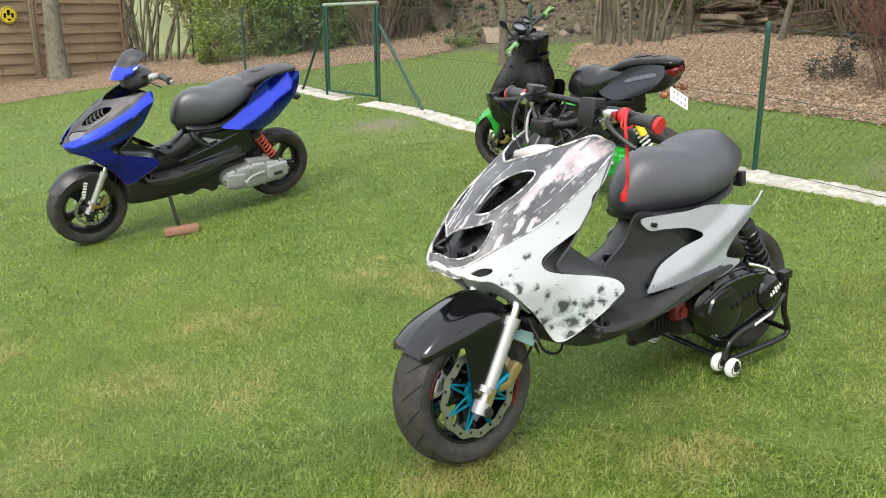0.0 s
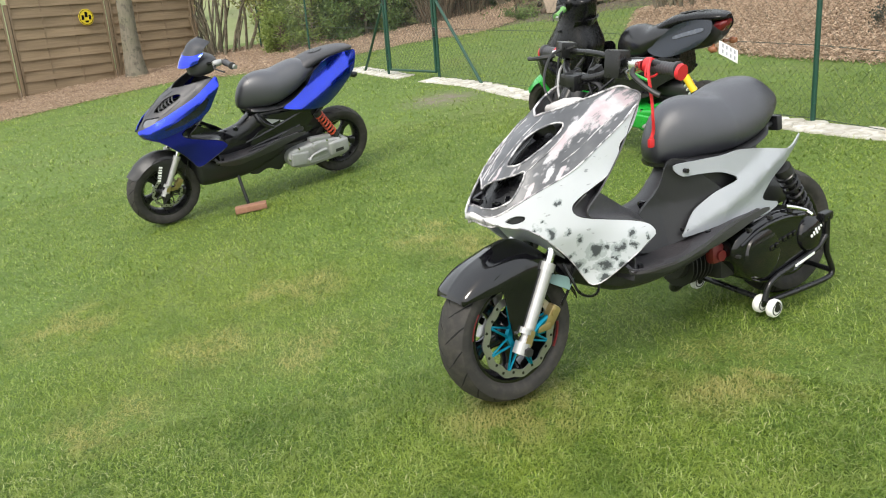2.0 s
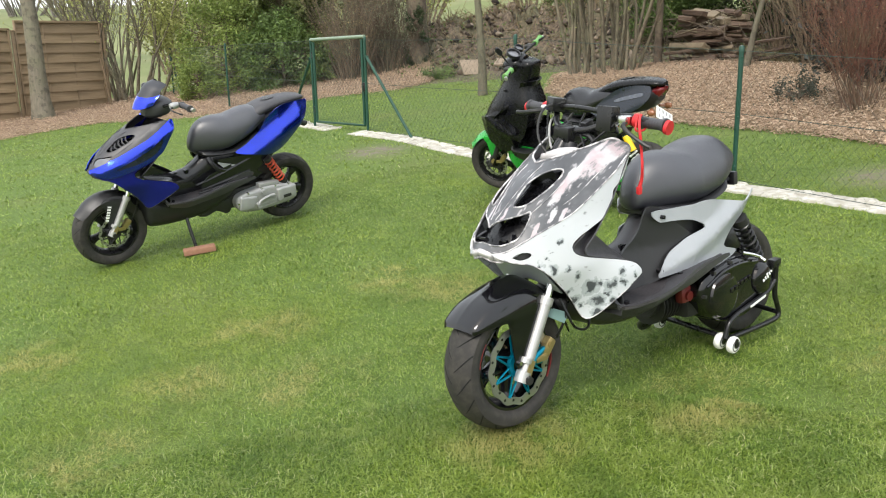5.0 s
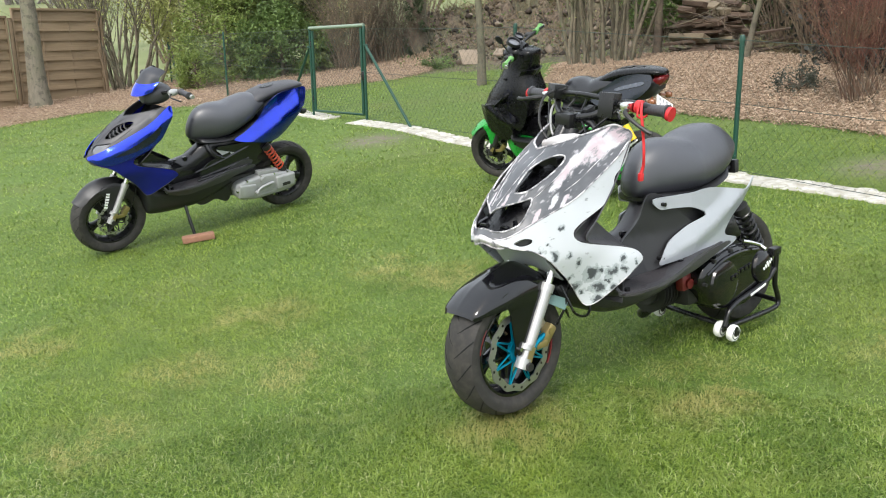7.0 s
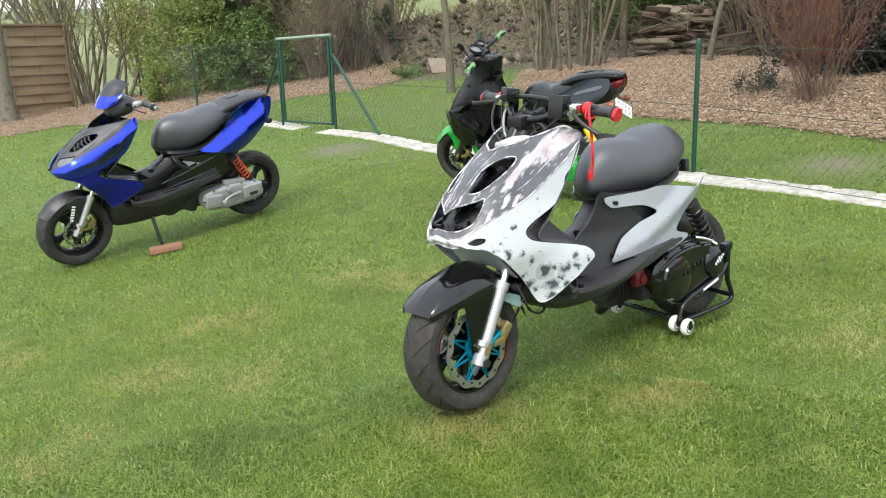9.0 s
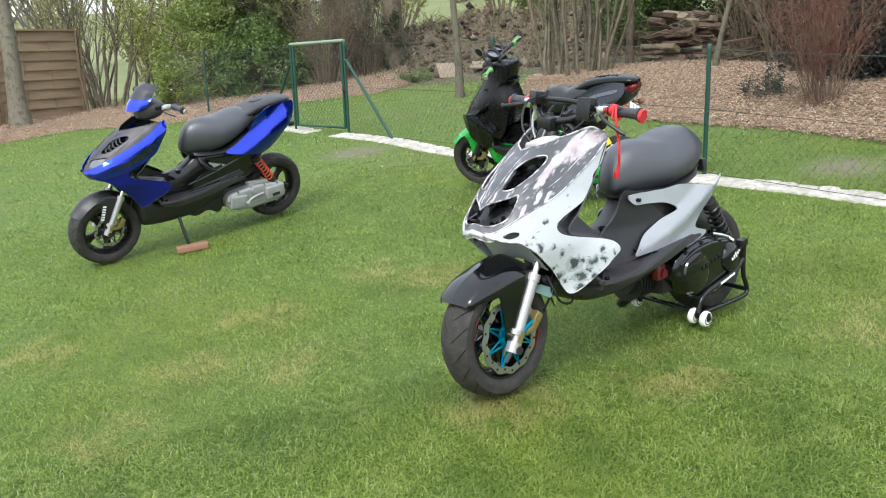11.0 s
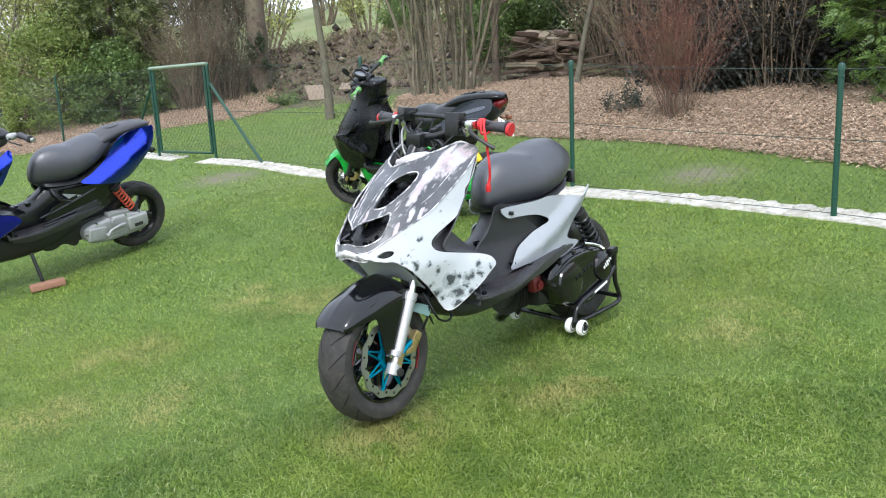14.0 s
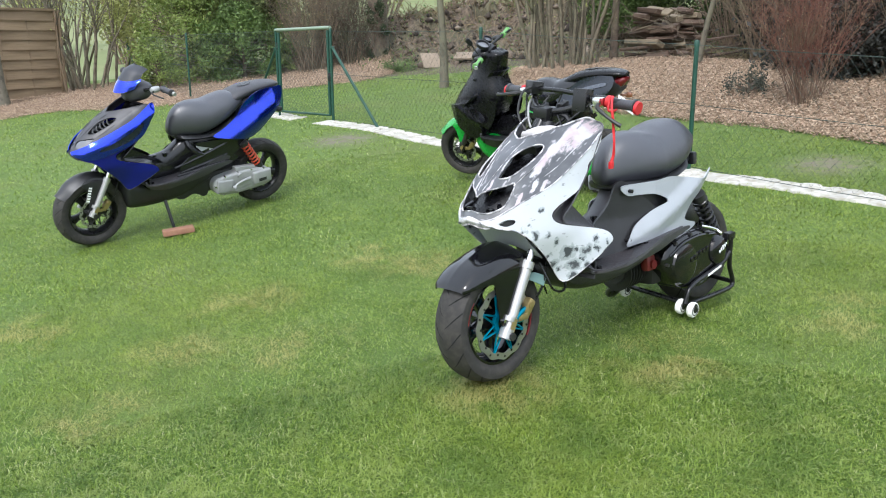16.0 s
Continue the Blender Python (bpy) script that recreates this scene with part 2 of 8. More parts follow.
def panel_coords(k, axes, warp, amount):
    """Object coordinates on two axes, pushed about by noise; axes: the factor for x, y and z (y taken without its sign)."""
    xyz = k.n.new("ShaderNodeSeparateXYZ")
    k.l.new(k.co, xyz.inputs[0])
    ab = k.n.new("ShaderNodeMath")
    ab.operation = "ABSOLUTE"
    k.l.new(xyz.outputs[1], ab.inputs[0])
    com = k.n.new("ShaderNodeCombineXYZ")
    for i, o in enumerate((xyz.outputs[0], ab.outputs[0], xyz.outputs[2])):
        mu = k.n.new("ShaderNodeMath")
        mu.operation = "MULTIPLY"
        k.l.new(o, mu.inputs[0])
        mu.inputs[1].default_value = axes[i]
        k.l.new(mu.outputs[0], com.inputs[i])
    nz = k.node("TexNoise", Scale=warp, Detail=5.0, Roughness=0.65)
    k.l.new(k.co, nz.inputs["Vector"])
    sub = k.n.new("ShaderNodeVectorMath")
    sub.operation = "SUBTRACT"
    k.l.new(nz.outputs["Color"], sub.inputs[0])
    sub.inputs[1].default_value = (0.5, 0.5, 0.5)
    flat = k.n.new("ShaderNodeVectorMath")
    flat.operation = "MULTIPLY"
    k.l.new(sub.outputs[0], flat.inputs[0])
    flat.inputs[1].default_value = tuple(amount if v else 0.0 for v in axes)
    add = k.n.new("ShaderNodeVectorMath")
    add.operation = "ADD"
    k.l.new(com.outputs[0], add.inputs[0])
    k.l.new(flat.outputs[0], add.inputs[1])
    return add.outputs[0]


SANDED = [(1.158, 0.651, 0.014), (1.227, 0.593, 0.016), (1.188, 0.573, 0.022), (1.140, 0.565, 0.013), (1.106, 0.532, 0.018), (1.056, 0.491, 0.035), (1.028, 0.497, 0.022), (0.987, 0.488, 0.029), (0.947, 0.516, 0.021), (0.950, 0.487, 0.014),
          (1.029, 0.443, 0.027), (0.982, 0.437, 0.022), (1.100, 0.455, 0.027), (1.030, 0.406, 0.021), (1.125, 0.490, 0.014), (1.070, 0.435, 0.014), (1.000, 0.460, 0.014), (1.205, 0.612, 0.013), (0.900, 0.500, 0.010)]


def _primer_white():
    """White lacquer sanded through in small ringed spots to grey filler and dark plastic."""
    k = Mat("sanded_white_lacquer", 0.45)
    v = panel_coords(k, (1, 0, 1), 30, 0.06)
    f = spot_field(k, v, [((x, 0, z), r) for x, z, r in SANDED])
    holes = k.noise(55, 5, 0.7)
    base = k.mix(k.noise(5, 5, 0.6), (0.49, 0.515, 0.555), (0.60, 0.615, 0.65))
    dash = k.noise(30, 3, 0.5, stretch=(0.8, 1, 2.6))
    c = k.mix(k.ramp(dash, [(0.665, 0.0), (0.72, 0.7)]), base, (0.16, 0.175, 0.19))
    f = k.mix(0.42, f, holes)
    c = k.mix(k.ramp(f, [(0.29, 0.0), (0.37, 0.7)]), c, (0.29, 0.33, 0.345))
    c = k.mix(k.ramp(f, [(0.47, 0.0), (0.60, 1.0)]), c, (0.06, 0.067, 0.075))
    k.base(c)
    k.rough(k.noise(40, 5, 0.7), 0.35, 0.6)
    return k.m


STREAKS = [(1.12, 0.120, 0.010), (1.07, 0.119, 0.013), (1.02, 0.127, 0.015), (0.975, 0.131, 0.018), (0.93, 0.148, 0.019), (0.895, 0.160, 0.014), (1.165, 0.133, 0.006), (1.225, 0.119, 0.006), (1.25, 0.028, 0.007), (1.13, 0.150, 0.006), (0.90, 0.130, 0.005)]


def _primer_grey():
    """Dark plastic with sanded grey filler and long streaks of white and pinkish old paint."""
    k = Mat("sanded_grey_filler", 0.45)
    fine = k.noise(34, 6, 0.75, stretch=(0.15, 2.6, 1.3))
    v = panel_coords(k, (0.17, 1, 0), 22, 0.016)
    f = spot_field(k, v, [((x * 0.17, y, 0), r) for x, y, r in STREAKS])
    f = k.mix(0.36, f, k.ramp(fine, [(0.3, 0.0), (0.7, 1.0)]))
    base = k.ramp(k.noise(7, 6, 0.6, stretch=(0.6, 1.6, 1.2)), [(0.3, (0.040, 0.042, 0.048)), (0.7, (0.115, 0.120, 0.132))])
    scratch = k.noise(75, 2, 0.4, stretch=(0.07, 1.3, 0.7), distort=0.2)
    base = k.mix(k.ramp(scratch, [(0.62, 0.0), (0.70, 0.75)]), base, (0.36, 0.35, 0.37))
    c = k.mix(k.ramp(f, [(0.30, 0.0), (0.38, 0.8)]), base, (0.23, 0.225, 0.24))
    c = k.mix(k.ramp(f, [(0.40, 0.0), (0.46, 1.0)]), c, k.mix(k.ramp(k.noise(16, 4), [(0.42, 0.0), (0.58, 1.0)]), (0.40, 0.33, 0.355), (0.44, 0.45, 0.475)))
    k.base(c)
    k.rough(fine, 0.22, 0.5)
    return k.m


def worn_edge_material():
    k = Mat("white_sanded_edge", 0.5)
    f = k.noise(28, 4, 0.6)
    k.base(k.ramp(f, [(0.42, (0.12, 0.12, 0.13)), (0.50, (0.40, 0.385, 0.40)), (0.62, (0.60, 0.585, 0.60))]))
    return k.m


def _grey_white():
    k = Mat("pale_grey_lacquer", 0.38, Coat_Weight=0.15)
    f = k.noise(6, 5)
    k.base(k.mix(f, (0.30, 0.32, 0.352), (0.375, 0.395, 0.428)))
    k.bump(k.noise(140, 3), 0.06, 0.002)
    return k.m


M["primer_white"], M["primer_grey"], M["pale_grey"] = _primer_white(), _primer_grey(), _grey_white()
M["edge_white"] = worn_edge_material()


# ---- the ground: a lawn that falls towards the camera's left, a rise behind it ----
NX, NY, NZ = -0.0786, -0.0578, 0.9952
LAWN = Vector((0, 0, 1)).rotation_difference(Vector((NX, NY, NZ))).to_matrix().to_4x4()


def soft(v, lim):
    return v / (1 + (abs(v) / lim) ** 4) ** 0.25


def bumpy(x, y, cx, cy, r, h):
    d2 = ((x - cx) ** 2 + (y - cy) ** 2) / (r * r)
    return h * math.exp(-d2)


def step01(v):
    v = min(max(v, 0.0), 1.0)
    return v * v * (3 - 2 * v)


def gz(x, y):
    """Height of the ground."""
    z = -(NX * soft(x, 17) + NY * soft(y, 24)) / NZ
    z += bumpy(x, y, -0.12, 2.4, 0.4, 0.075) - bumpy(x, y, 1.05, 3.4, 0.4, 0.035) + bumpy(x, y, 0.75, 2.95, 0.3, 0.02)
    z += 0.35 * step01((y - 13.5) / 8) * step01((x + 6) / 5)
    if y > 19:
        z += 5.5 * step01((y - 19) / 60)
    # heap of earth behind the fence
    z += 0.88 * step01(1 - abs(y - 18.6) / 2.4) * step01(1.15 - abs(x - 0.2) / 6.0) * (0.85 + 0.3 * noise.noise(Vector((x * 0.9, y * 0.9, 3.1))) + 0.28 * noise.noise(Vector((x * 3.1, y * 3.1, 4.2))) + 0.24 * noise.noise(Vector((x * 7.5, y * 7.5, 1.7))))
    return z


def at(x, y, h=0.0):
    return Vector((x, y, gz(x, y) + h))


def ground_material():
    k = Mat("lawn_soil_and_meadow", 0.9)
    pos = k.n.new("ShaderNodeNewGeometry").outputs["Position"]
    f1, f2, f3 = k.noise(0.9, 5, co=pos), k.noise(9, 6, co=pos), k.noise(70, 4, co=pos)
    grass = k.mix(f2, (0.068, 0.116, 0.013), (0.115, 0.183, 0.026))
    grass = k.mix(k.ramp(f1, [(0.5, 0.0), (0.68, 0.6)]), grass, (0.125, 0.15, 0.035))
    grass = k.mix(k.ramp(f3, [(0.45, 0.0), (0.7, 0.55)]), grass, (0.03, 0.05, 0.012))
    for cx, cy, cr in ((-1.40, 8.28, 0.46), (2.44, 5.55, 0.36)):
        d = k.n.new("ShaderNodeVectorMath")
        d.operation = "DISTANCE"
        k.l.new(pos, d.inputs[0])
        d.inputs[1].default_value = (cx, cy, gz(cx, cy))
        w = k.n.new("ShaderNodeMapRange")
        w.inputs["From Min"].default_value, w.inputs["From Max"].default_value = cr * 1.15, cr * 0.3
        k.l.new(d.outputs["Value"], w.inputs["Value"])
        grass = k.mix(k.mix(1.0, w.outputs[0], k.ramp(f2, [(0.4, 0.25), (0.6, 1.0)]), "MULTIPLY"), grass, k.mix(f3, (0.08, 0.066, 0.05), (0.23, 0.195, 0.15)))
    k.base(grass)
    k.bump(f3, 0.5, 0.02)
    return k.m


def meadow_material():
    k = Mat("pale_meadow", 0.95)
    pos = k.n.new("ShaderNodeNewGeometry").outputs["Position"]
    f1, f2 = k.noise(0.35, 5, co=pos), k.noise(4, 6, co=pos)
    g = k.mix(f2, (0.125, 0.155, 0.055), (0.185, 0.215, 0.085))
    k.base(k.mix(k.ramp(f1, [(0.4, 0.0), (0.7, 0.8)]), g, (0.215, 0.225, 0.11)))
    return k.m


def soil_material():
    k = Mat("dark_earth_heap", 0.95)
    pos = k.n.new("ShaderNodeNewGeometry").outputs["Position"]
    f1, f2 = k.noise(1.6, 6, co=pos), k.noise(16, 6, 0.65, co=pos)
    c = k.mix(k.ramp(f2, [(0.35, 0.0), (0.65, 1.0)]), (0.030, 0.021, 0.015), (0.20, 0.152, 0.107))
    c = k.mix(k.ramp(f1, [(0.42, 0.0), (0.62, 0.7)]), c, (0.095, 0.095, 0.05))
    k.base(c)
    k.bump(f2, 0.9, 0.06)
    return k.m


def build_ground():
    xs = sorted({round(v, 3) for v in list(np.linspace(-14, 12, 105)) + list(np.linspace(-1.5, 2.5, 30)) + list(np.linspace(-2.5, 5.5, 90)) + list(-14 - np.geomspace(0.3, 380, 22)) + list(12 + np.geomspace(0.3, 380, 22))})
    ys = sorted({round(v, 3) for v in list(np.linspace(-4, 24, 113)) + list(np.linspace(1, 4.5, 26)) + list(np.linspace(16.1, 20.4, 50)) + list(-4 - np.geomspace(0.3, 300, 14)) + list(24 + np.geomspace(0.3, 420, 26))})
    me = bpy.data.meshes.new("ground")
    nx = len(xs)
    verts = [(x, y, gz(x, y)) for y in ys for x in xs]
    faces = [(j * nx + i, j * nx + i + 1, (j + 1) * nx + i + 1, (j + 1) * nx + i) for j in range(len(ys) - 1) for i in range(nx - 1)]
    me.from_pydata(verts, [], faces)
    for m in (ground_material(), meadow_material(), soil_material()):
        me.materials.append(m)
    for p in me.polygons:
        c = p.center
        p.use_smooth = True
        if c.y > 21.5 or abs(c.x) > 16:
            p.material_index = 1
        elif c.x > np.interp(c.y, [0, 1.5, 4, 5.8, 7.2, 8.1, 9.0, 10.2, 11.4, 12.5, 16], [7.4, 6.9, 5.9, 5.2, 4.7, 4.4, 4.1, 3.7, 3.2, 2.6, 2.0]):
            p.material_index = 2
        elif c.y > 14.7 + 0.5 * noise.noise(Vector((c.x, c.y, 0))) and c.x > -2.4:
            p.material_index = 2
    ob = new("ground", me)
    return tagged(ob, "mown green lawn that falls gently, with worn patches and a meadow behind", "lawn", kind="structure")


build_ground()


def strip_bed(name, front, back, material, label, category, height, nu=70, nv=16):
    """A raised bed between a front edge and a back edge."""
    a, b = even([(*p, 0) for p in front], nu), even([(*p, 0) for p in back], nu)
    bm = bmesh.new()
    rows = []
    for j in range(nv):
        v = j / (nv - 1)
        row = []
        for i in range(nu):
            p = a[i].lerp(b[i], v)
            wob = 0.12 * noise.noise(Vector((p.x * 1.7, p.y * 1.7, 5))) * (1 if j == 0 else 0.4)
            p = p + Vector((wob, wob, 0))
            lift = -0.03 if j == 0 else 0.02 + height * step01(v / 0.5) + 0.03 * noise.noise(Vector((p.x * 3, p.y * 3, 1)))
            row.append(bm.verts.new((p.x, p.y, gz(p.x, p.y) + lift)))
        rows.append(row)
    for j in range(nv - 1):
        for i in range(nu - 1):
            bm.faces.new((rows[j][i], rows[j][i + 1], rows[j + 1][i + 1], rows[j + 1][i]))
    bmesh.ops.recalc_face_normals(bm, faces=bm.faces)
    if sum(f.normal.z for f in bm.faces) < 0:
        bmesh.ops.reverse_faces(bm, faces=bm.faces)
    ob = link_mesh(name, bm, material, 0)
    for p in ob.data.polygons:
        p.use_smooth = True
    return tagged(ob, label, category, kind="structure")


def mulch_material():
    k = Mat("bark_mulch", 0.85)
    v = k.n.new("ShaderNodeTexVoronoi")
    v.inputs["Scale"].default_value = 42
    k.l.new(k.co, v.inputs["Vector"])
    f = k.noise(22, 5)
    c = k.mix(v.outputs["Color"], (0.20, 0.135, 0.09), (0.36, 0.255, 0.175))
    k.base(k.mix(k.ramp(f, [(0.35, 0.6), (0.55, 0.0)]), c, (0.12, 0.08, 0.055)))
    k.bump(v.outputs["Distance"], 0.8, 0.03)
    return k.m


M["mulch"] = mulch_material()
BED_LEFT = ([(-10.5, 9.5), (-8.6, 11.6), (-7.68, 13.0), (-6.87, 13.55), (-5.84, 13.2), (-4.6, 13.2), (-3.83, 13.75), (-2.98, 14.3), (-2.0, 14.4), (-1.5, 15.2)],
            [(-13, 12), (-11, 15.5), (-9.8, 17.5), (-8.4, 18.6), (-7, 18.6), (-5.4, 18.4), (-4.2, 18.2), (-3.2, 18), (-2.4, 17.6), (-1.7, 17)])
BED_RIGHT = ([(0.5, 11.95), (0.95, 10.4), (1.62, 8.53), (2.5, 7.26), (2.8, 6.7), (3.17, 5.92), (3.5, 5.08), (4.2, 3.6), (5.2, 1.5)],
             [(0.7, 12.7), (1.6, 13.1), (2.75, 12.6), (3.35, 11.5), (3.85, 10.3), (4.25, 9.1), (4.6, 8.1), (4.9, 7.2), (5.4, 5.8), (6.1, 4), (7.1, 1.5)])
strip_bed("mulch_bed", *BED_LEFT, M["mulch"], "bed of light brown bark mulch below the hedge shrubs", "mulch bed", 0.06)
strip_bed("mulch_bed", *BED_RIGHT, M["mulch"], "raised bed of light brown bark mulch behind the wire fence", "mulch bed", 0.13)


# ---- the fence ----
M["fence_green"] = plain("dark_green_coated_steel", (0.008, 0.05, 0.032), 0.4, vary=0.25)
M["wire"] = plain("green_coated_wire", (0.035, 0.055, 0.045), 0.55)
POSTS = [(4.1, 1.75, 0.86), (2.578, 4.07, 0.83), (1.517, 5.68, 0.9), (0.037, 7.53, 1.03), (-1.70, 9.70, 1.07), (-2.543, 10.57, 1.1), (-4.80, 13.85, 1.08), (-7.4, 17.8, 1.05)]


def fence_post(x, y, h, label):
    p = thing("fence_post", label, "fence post", "fence posts")
    p.location = at(x, y)
    part("post_tube", cylinder((0, 0, -0.1), (0, 0, h), 0.0165, 16), M["fence_green"], p)
    part("cap", lathe([(0.0, 0.016), (0.014, 0.011), (0.0185, 0.0), (0.0185, -0.03), (0, -0.03)], "Z", 16, (0, 0, h)), M["fence_green"], p)
    for z in (0.12, h * 0.5, h - 0.06):
        part("wire_clip", block((0.012, 0.05, 0.012), pose(0, 0, z), 0.003, 1), M["fence_green"], p)
    return p


for _x, _y, _h in POSTS:
    fence_post(_x, _y, _h, "dark green round steel fence post on the lawn edge")


def mesh_wire(name, a, b, ha, hb, low, parent_label):
    """Chain-link netting between two posts: zigzag wires, with tension wires."""
    A, B = at(*a), at(*b)
    d = B - A
    length = Vector((d.x, d.y, 0)).length
    pitch, r = 0.072, 0.0006
    net = thing("wire_netting", parent_label, "wire fence", "fence netting")

    def spot(s, v):
        p = A.lerp(B, s / length)
        h = ha + (hb - ha) * s / length
        return Vector((p.x, p.y, gz(p.x, p.y) + low + (h - low) * v))

    side = Vector((-d.y, d.x, 0)).normalized() * r * 1.3
    vz, faces = [], []
    hmean = (ha + hb) / 2 - low
    rows = int(hmean / pitch * 0.5) * 2
    cols = int(length / pitch)
    for c in range(-rows, cols + 1):
        for dirn in (1, -1):
            pts = []
            for k in range(rows + 1):
                s = (c + (k if dirn == 1 else rows - k)) * pitch
                if 0 <= s <= length:
                    pts.append(spot(s, k / rows))
            if len(pts) < 2:
                continue
            for p, q in zip(pts, pts[1:]):
                t = (q - p).normalized()
                up = t.cross(side).normalized() * r
                i = len(vz)
                sd = side * dirn * 0.6
                for w in (p, q):
                    vz += [w + sd + side, w + sd - side * 0.5 + up, w + sd - side * 0.5 - up]
                for m in range(3):
                    faces.append((i + m, i + (m + 1) % 3, i + 3 + (m + 1) % 3, i + 3 + m))
    me = bpy.data.meshes.new("netting")
    me.from_pydata([tuple(v) for v in vz], [], faces)
    me.materials.append(M["wire"])
    nb = new("netting", me)
    nb.parent = net
    tagged(nb, kind="stuff")
    for v in (0.0, 0.52, 1.0):
        pts = [spot(length * i / 8, v) for i in range(9)]
        for i in range(1, 8):
            pts[i].z -= 0.008 * math.sin(math.pi * i / 8)
        part("tension_wire", tube(pts, 0.0022, 5, 17), M["wire"], net)
    return net


for (p, q) in ((0, 1), (1, 2), (2, 3), (3, 4), (5, 6), (6, 7)):
    a, b = POSTS[p], POSTS[q]
    mesh_wire("wire_netting", a[:2], b[:2], a[2] - 0.02, b[2] - 0.02, 0.03, "thin green chain-link wire netting between steel posts")


def brace(a, h, b):
    s = thing("fence_brace", "green steel brace leaning against a gate post", "fence brace", "fence braces")
    A = at(*b, 0.0)
    s.location = A
    top = at(*a, h) - A
    part("brace_tube", tube([(0, 0, -0.03), tuple(top)], 0.017, 12, smooth_path=False), M["fence_green"], s)
    part("clamp", block((0.05, 0.05, 0.03), Matrix.Translation(top), 0.006, 1), M["fence_green"], s)


brace((-1.68, 9.68), 0.86, (-1.05, 8.83))
brace((-2.56, 10.6), 0.86, (-3.1, 11.35))
brace((-7.4, 17.8), 0.9, (-6.9, 17.05))


def gate():
    a, b = at(-1.70, 9.70), at(-2.543, 10.57)
    g = thing("garden_gate", "green steel tube garden gate with wire infill, closed", "gate")
    g.location = a
    d = b - a
    d.z = 0
    w = d.length
    u = d.normalized()
    zb = b.z - a.z

    def q(s, z):
        return Vector((u.x * s, u.y * s, z + zb * s / w))

    lo, hi = 0.07, 1.06
    part("frame_top", tube([q(0.0, hi + 0.03), q(w, hi + 0.03)], 0.02, 12, smooth_path=False), plain("weathered_pale_green_steel", (0.20, 0.255, 0.195), 0.5), g, "weathered pale green top rail")
    part("frame_bottom", tube([q(0.06, lo), q(w - 0.06, lo)], 0.014, 12, smooth_path=False), M["fence_green"], g)
    part("frame_side", tube([q(0.06, lo), q(0.06, hi)], 0.018, 12, smooth_path=False), M["fence_green"], g)
    part("frame_side", tube([q(w - 0.06, lo), q(w - 0.06, hi)], 0.018, 12, smooth_path=False), M["fence_green"], g)
    part("latch", block((0.05, 0.05, 0.1), Matrix.Translation(q(0.03, 0.52)), 0.006), M["black_metal"], g)
    for z in (0.22, 0.9):
        part("hinge", cylinder(q(w - 0.03, z - 0.04), q(w - 0.03, z + 0.04), 0.016, 10), M["black_metal"], g)
    vz, faces = [], []
    n = Vector((-u.y, u.x, 0)) * 0.0014
    s0, s1, pitch = 0.07, w - 0.07, 0.07
    rows = int((hi - lo) / pitch)
    for c in range(-rows, int((s1 - s0) / pitch) + 1):
        for dirn in (1, -1):
            pts = [q(s, lo + (hi - lo) * k / rows) for k in range(rows + 1) for s in [s0 + (c + (k if dirn == 1 else rows - k)) * pitch] if s0 <= s <= s1]
            for p, r in zip(pts, pts[1:]):
                up = (r - p).normalized().cross(n).normalized() * 0.0014
                i = len(vz)
                for x in (p, r):
                    vz += [x + n * (1 + dirn), x + up + n * dirn, x - up + n * dirn]
                for m in range(3):
                    faces.append((i + m, i + (m + 1) % 3, i + 3 + (m + 1) % 3, i + 3 + m))
    me = bpy.data.meshes.new("gate_netting")
    me.from_pydata([tuple(v) for v in vz], [], faces)
    me.materials.append(M["wire"])
    ob = new("gate_netting", me)
    ob.parent = g
    tagged(ob, kind="stuff")


gate()


# ---- scooters: x forward, y to the rider's left, z up, rear axle above the origin ----
def lerp_list(x, table):
    """Piecewise linear value at x from (x, value) pairs in rising x."""
    if x <= table[0][0]:
        return table[0][1]
    for (a, u), (b, v) in zip(table, table[1:]):
        if x <= b:
            return u + (v - u) * (x - a) / (b - a)
    return table[-1][1]


def sheet(outline, yfun, res=0.03, thick=0.003, n=90, round_corners=True, holes=()):
    """A curved panel: an outline of (x, z) filled in and laid on y = yfun(x, z)."""
    bm = bmesh.new()
    loops = [even([(p[0], 0, p[1]) for p in outline], n, True, 8) if round_corners else [Vector((p[0], 0, p[1])) for p in outline]]
    loops += [even([(p[0], 0, p[1]) for p in h], 28, True, 8) for h in holes]
    edges = []
    for q in loops:
        vs = [bm.verts.new(p) for p in q]
        edges += [bm.edges.new((vs[i], vs[(i + 1) % len(vs)])) for i in range(len(vs))]
    bmesh.ops.triangle_fill(bm, use_beauty=True, edges=edges, normal=(0, 1, 0))
    for _ in range(4):
        long = [e for e in bm.edges if e.calc_length() > res and not e.is_boundary]
        if not long:
            break
        bmesh.ops.subdivide_edges(bm, edges=long, cuts=1)
        bmesh.ops.triangulate(bm, faces=[f for f in bm.faces if len(f.verts) > 3])
        bmesh.ops.beautify_fill(bm, faces=bm.faces, edges=[e for e in bm.edges if not e.is_boundary])
    for v in bm.verts:
        v.co.y = yfun(v.co.x, v.co.z)
    bmesh.ops.recalc_face_normals(bm, faces=bm.faces)
    if sum(f.normal.y for f in bm.faces) < 0:
        bmesh.ops.reverse_faces(bm, faces=bm.faces)
    if thick:
        bmesh.ops.solidify(bm, geom=bm.faces[:], thickness=thick)
    return bm


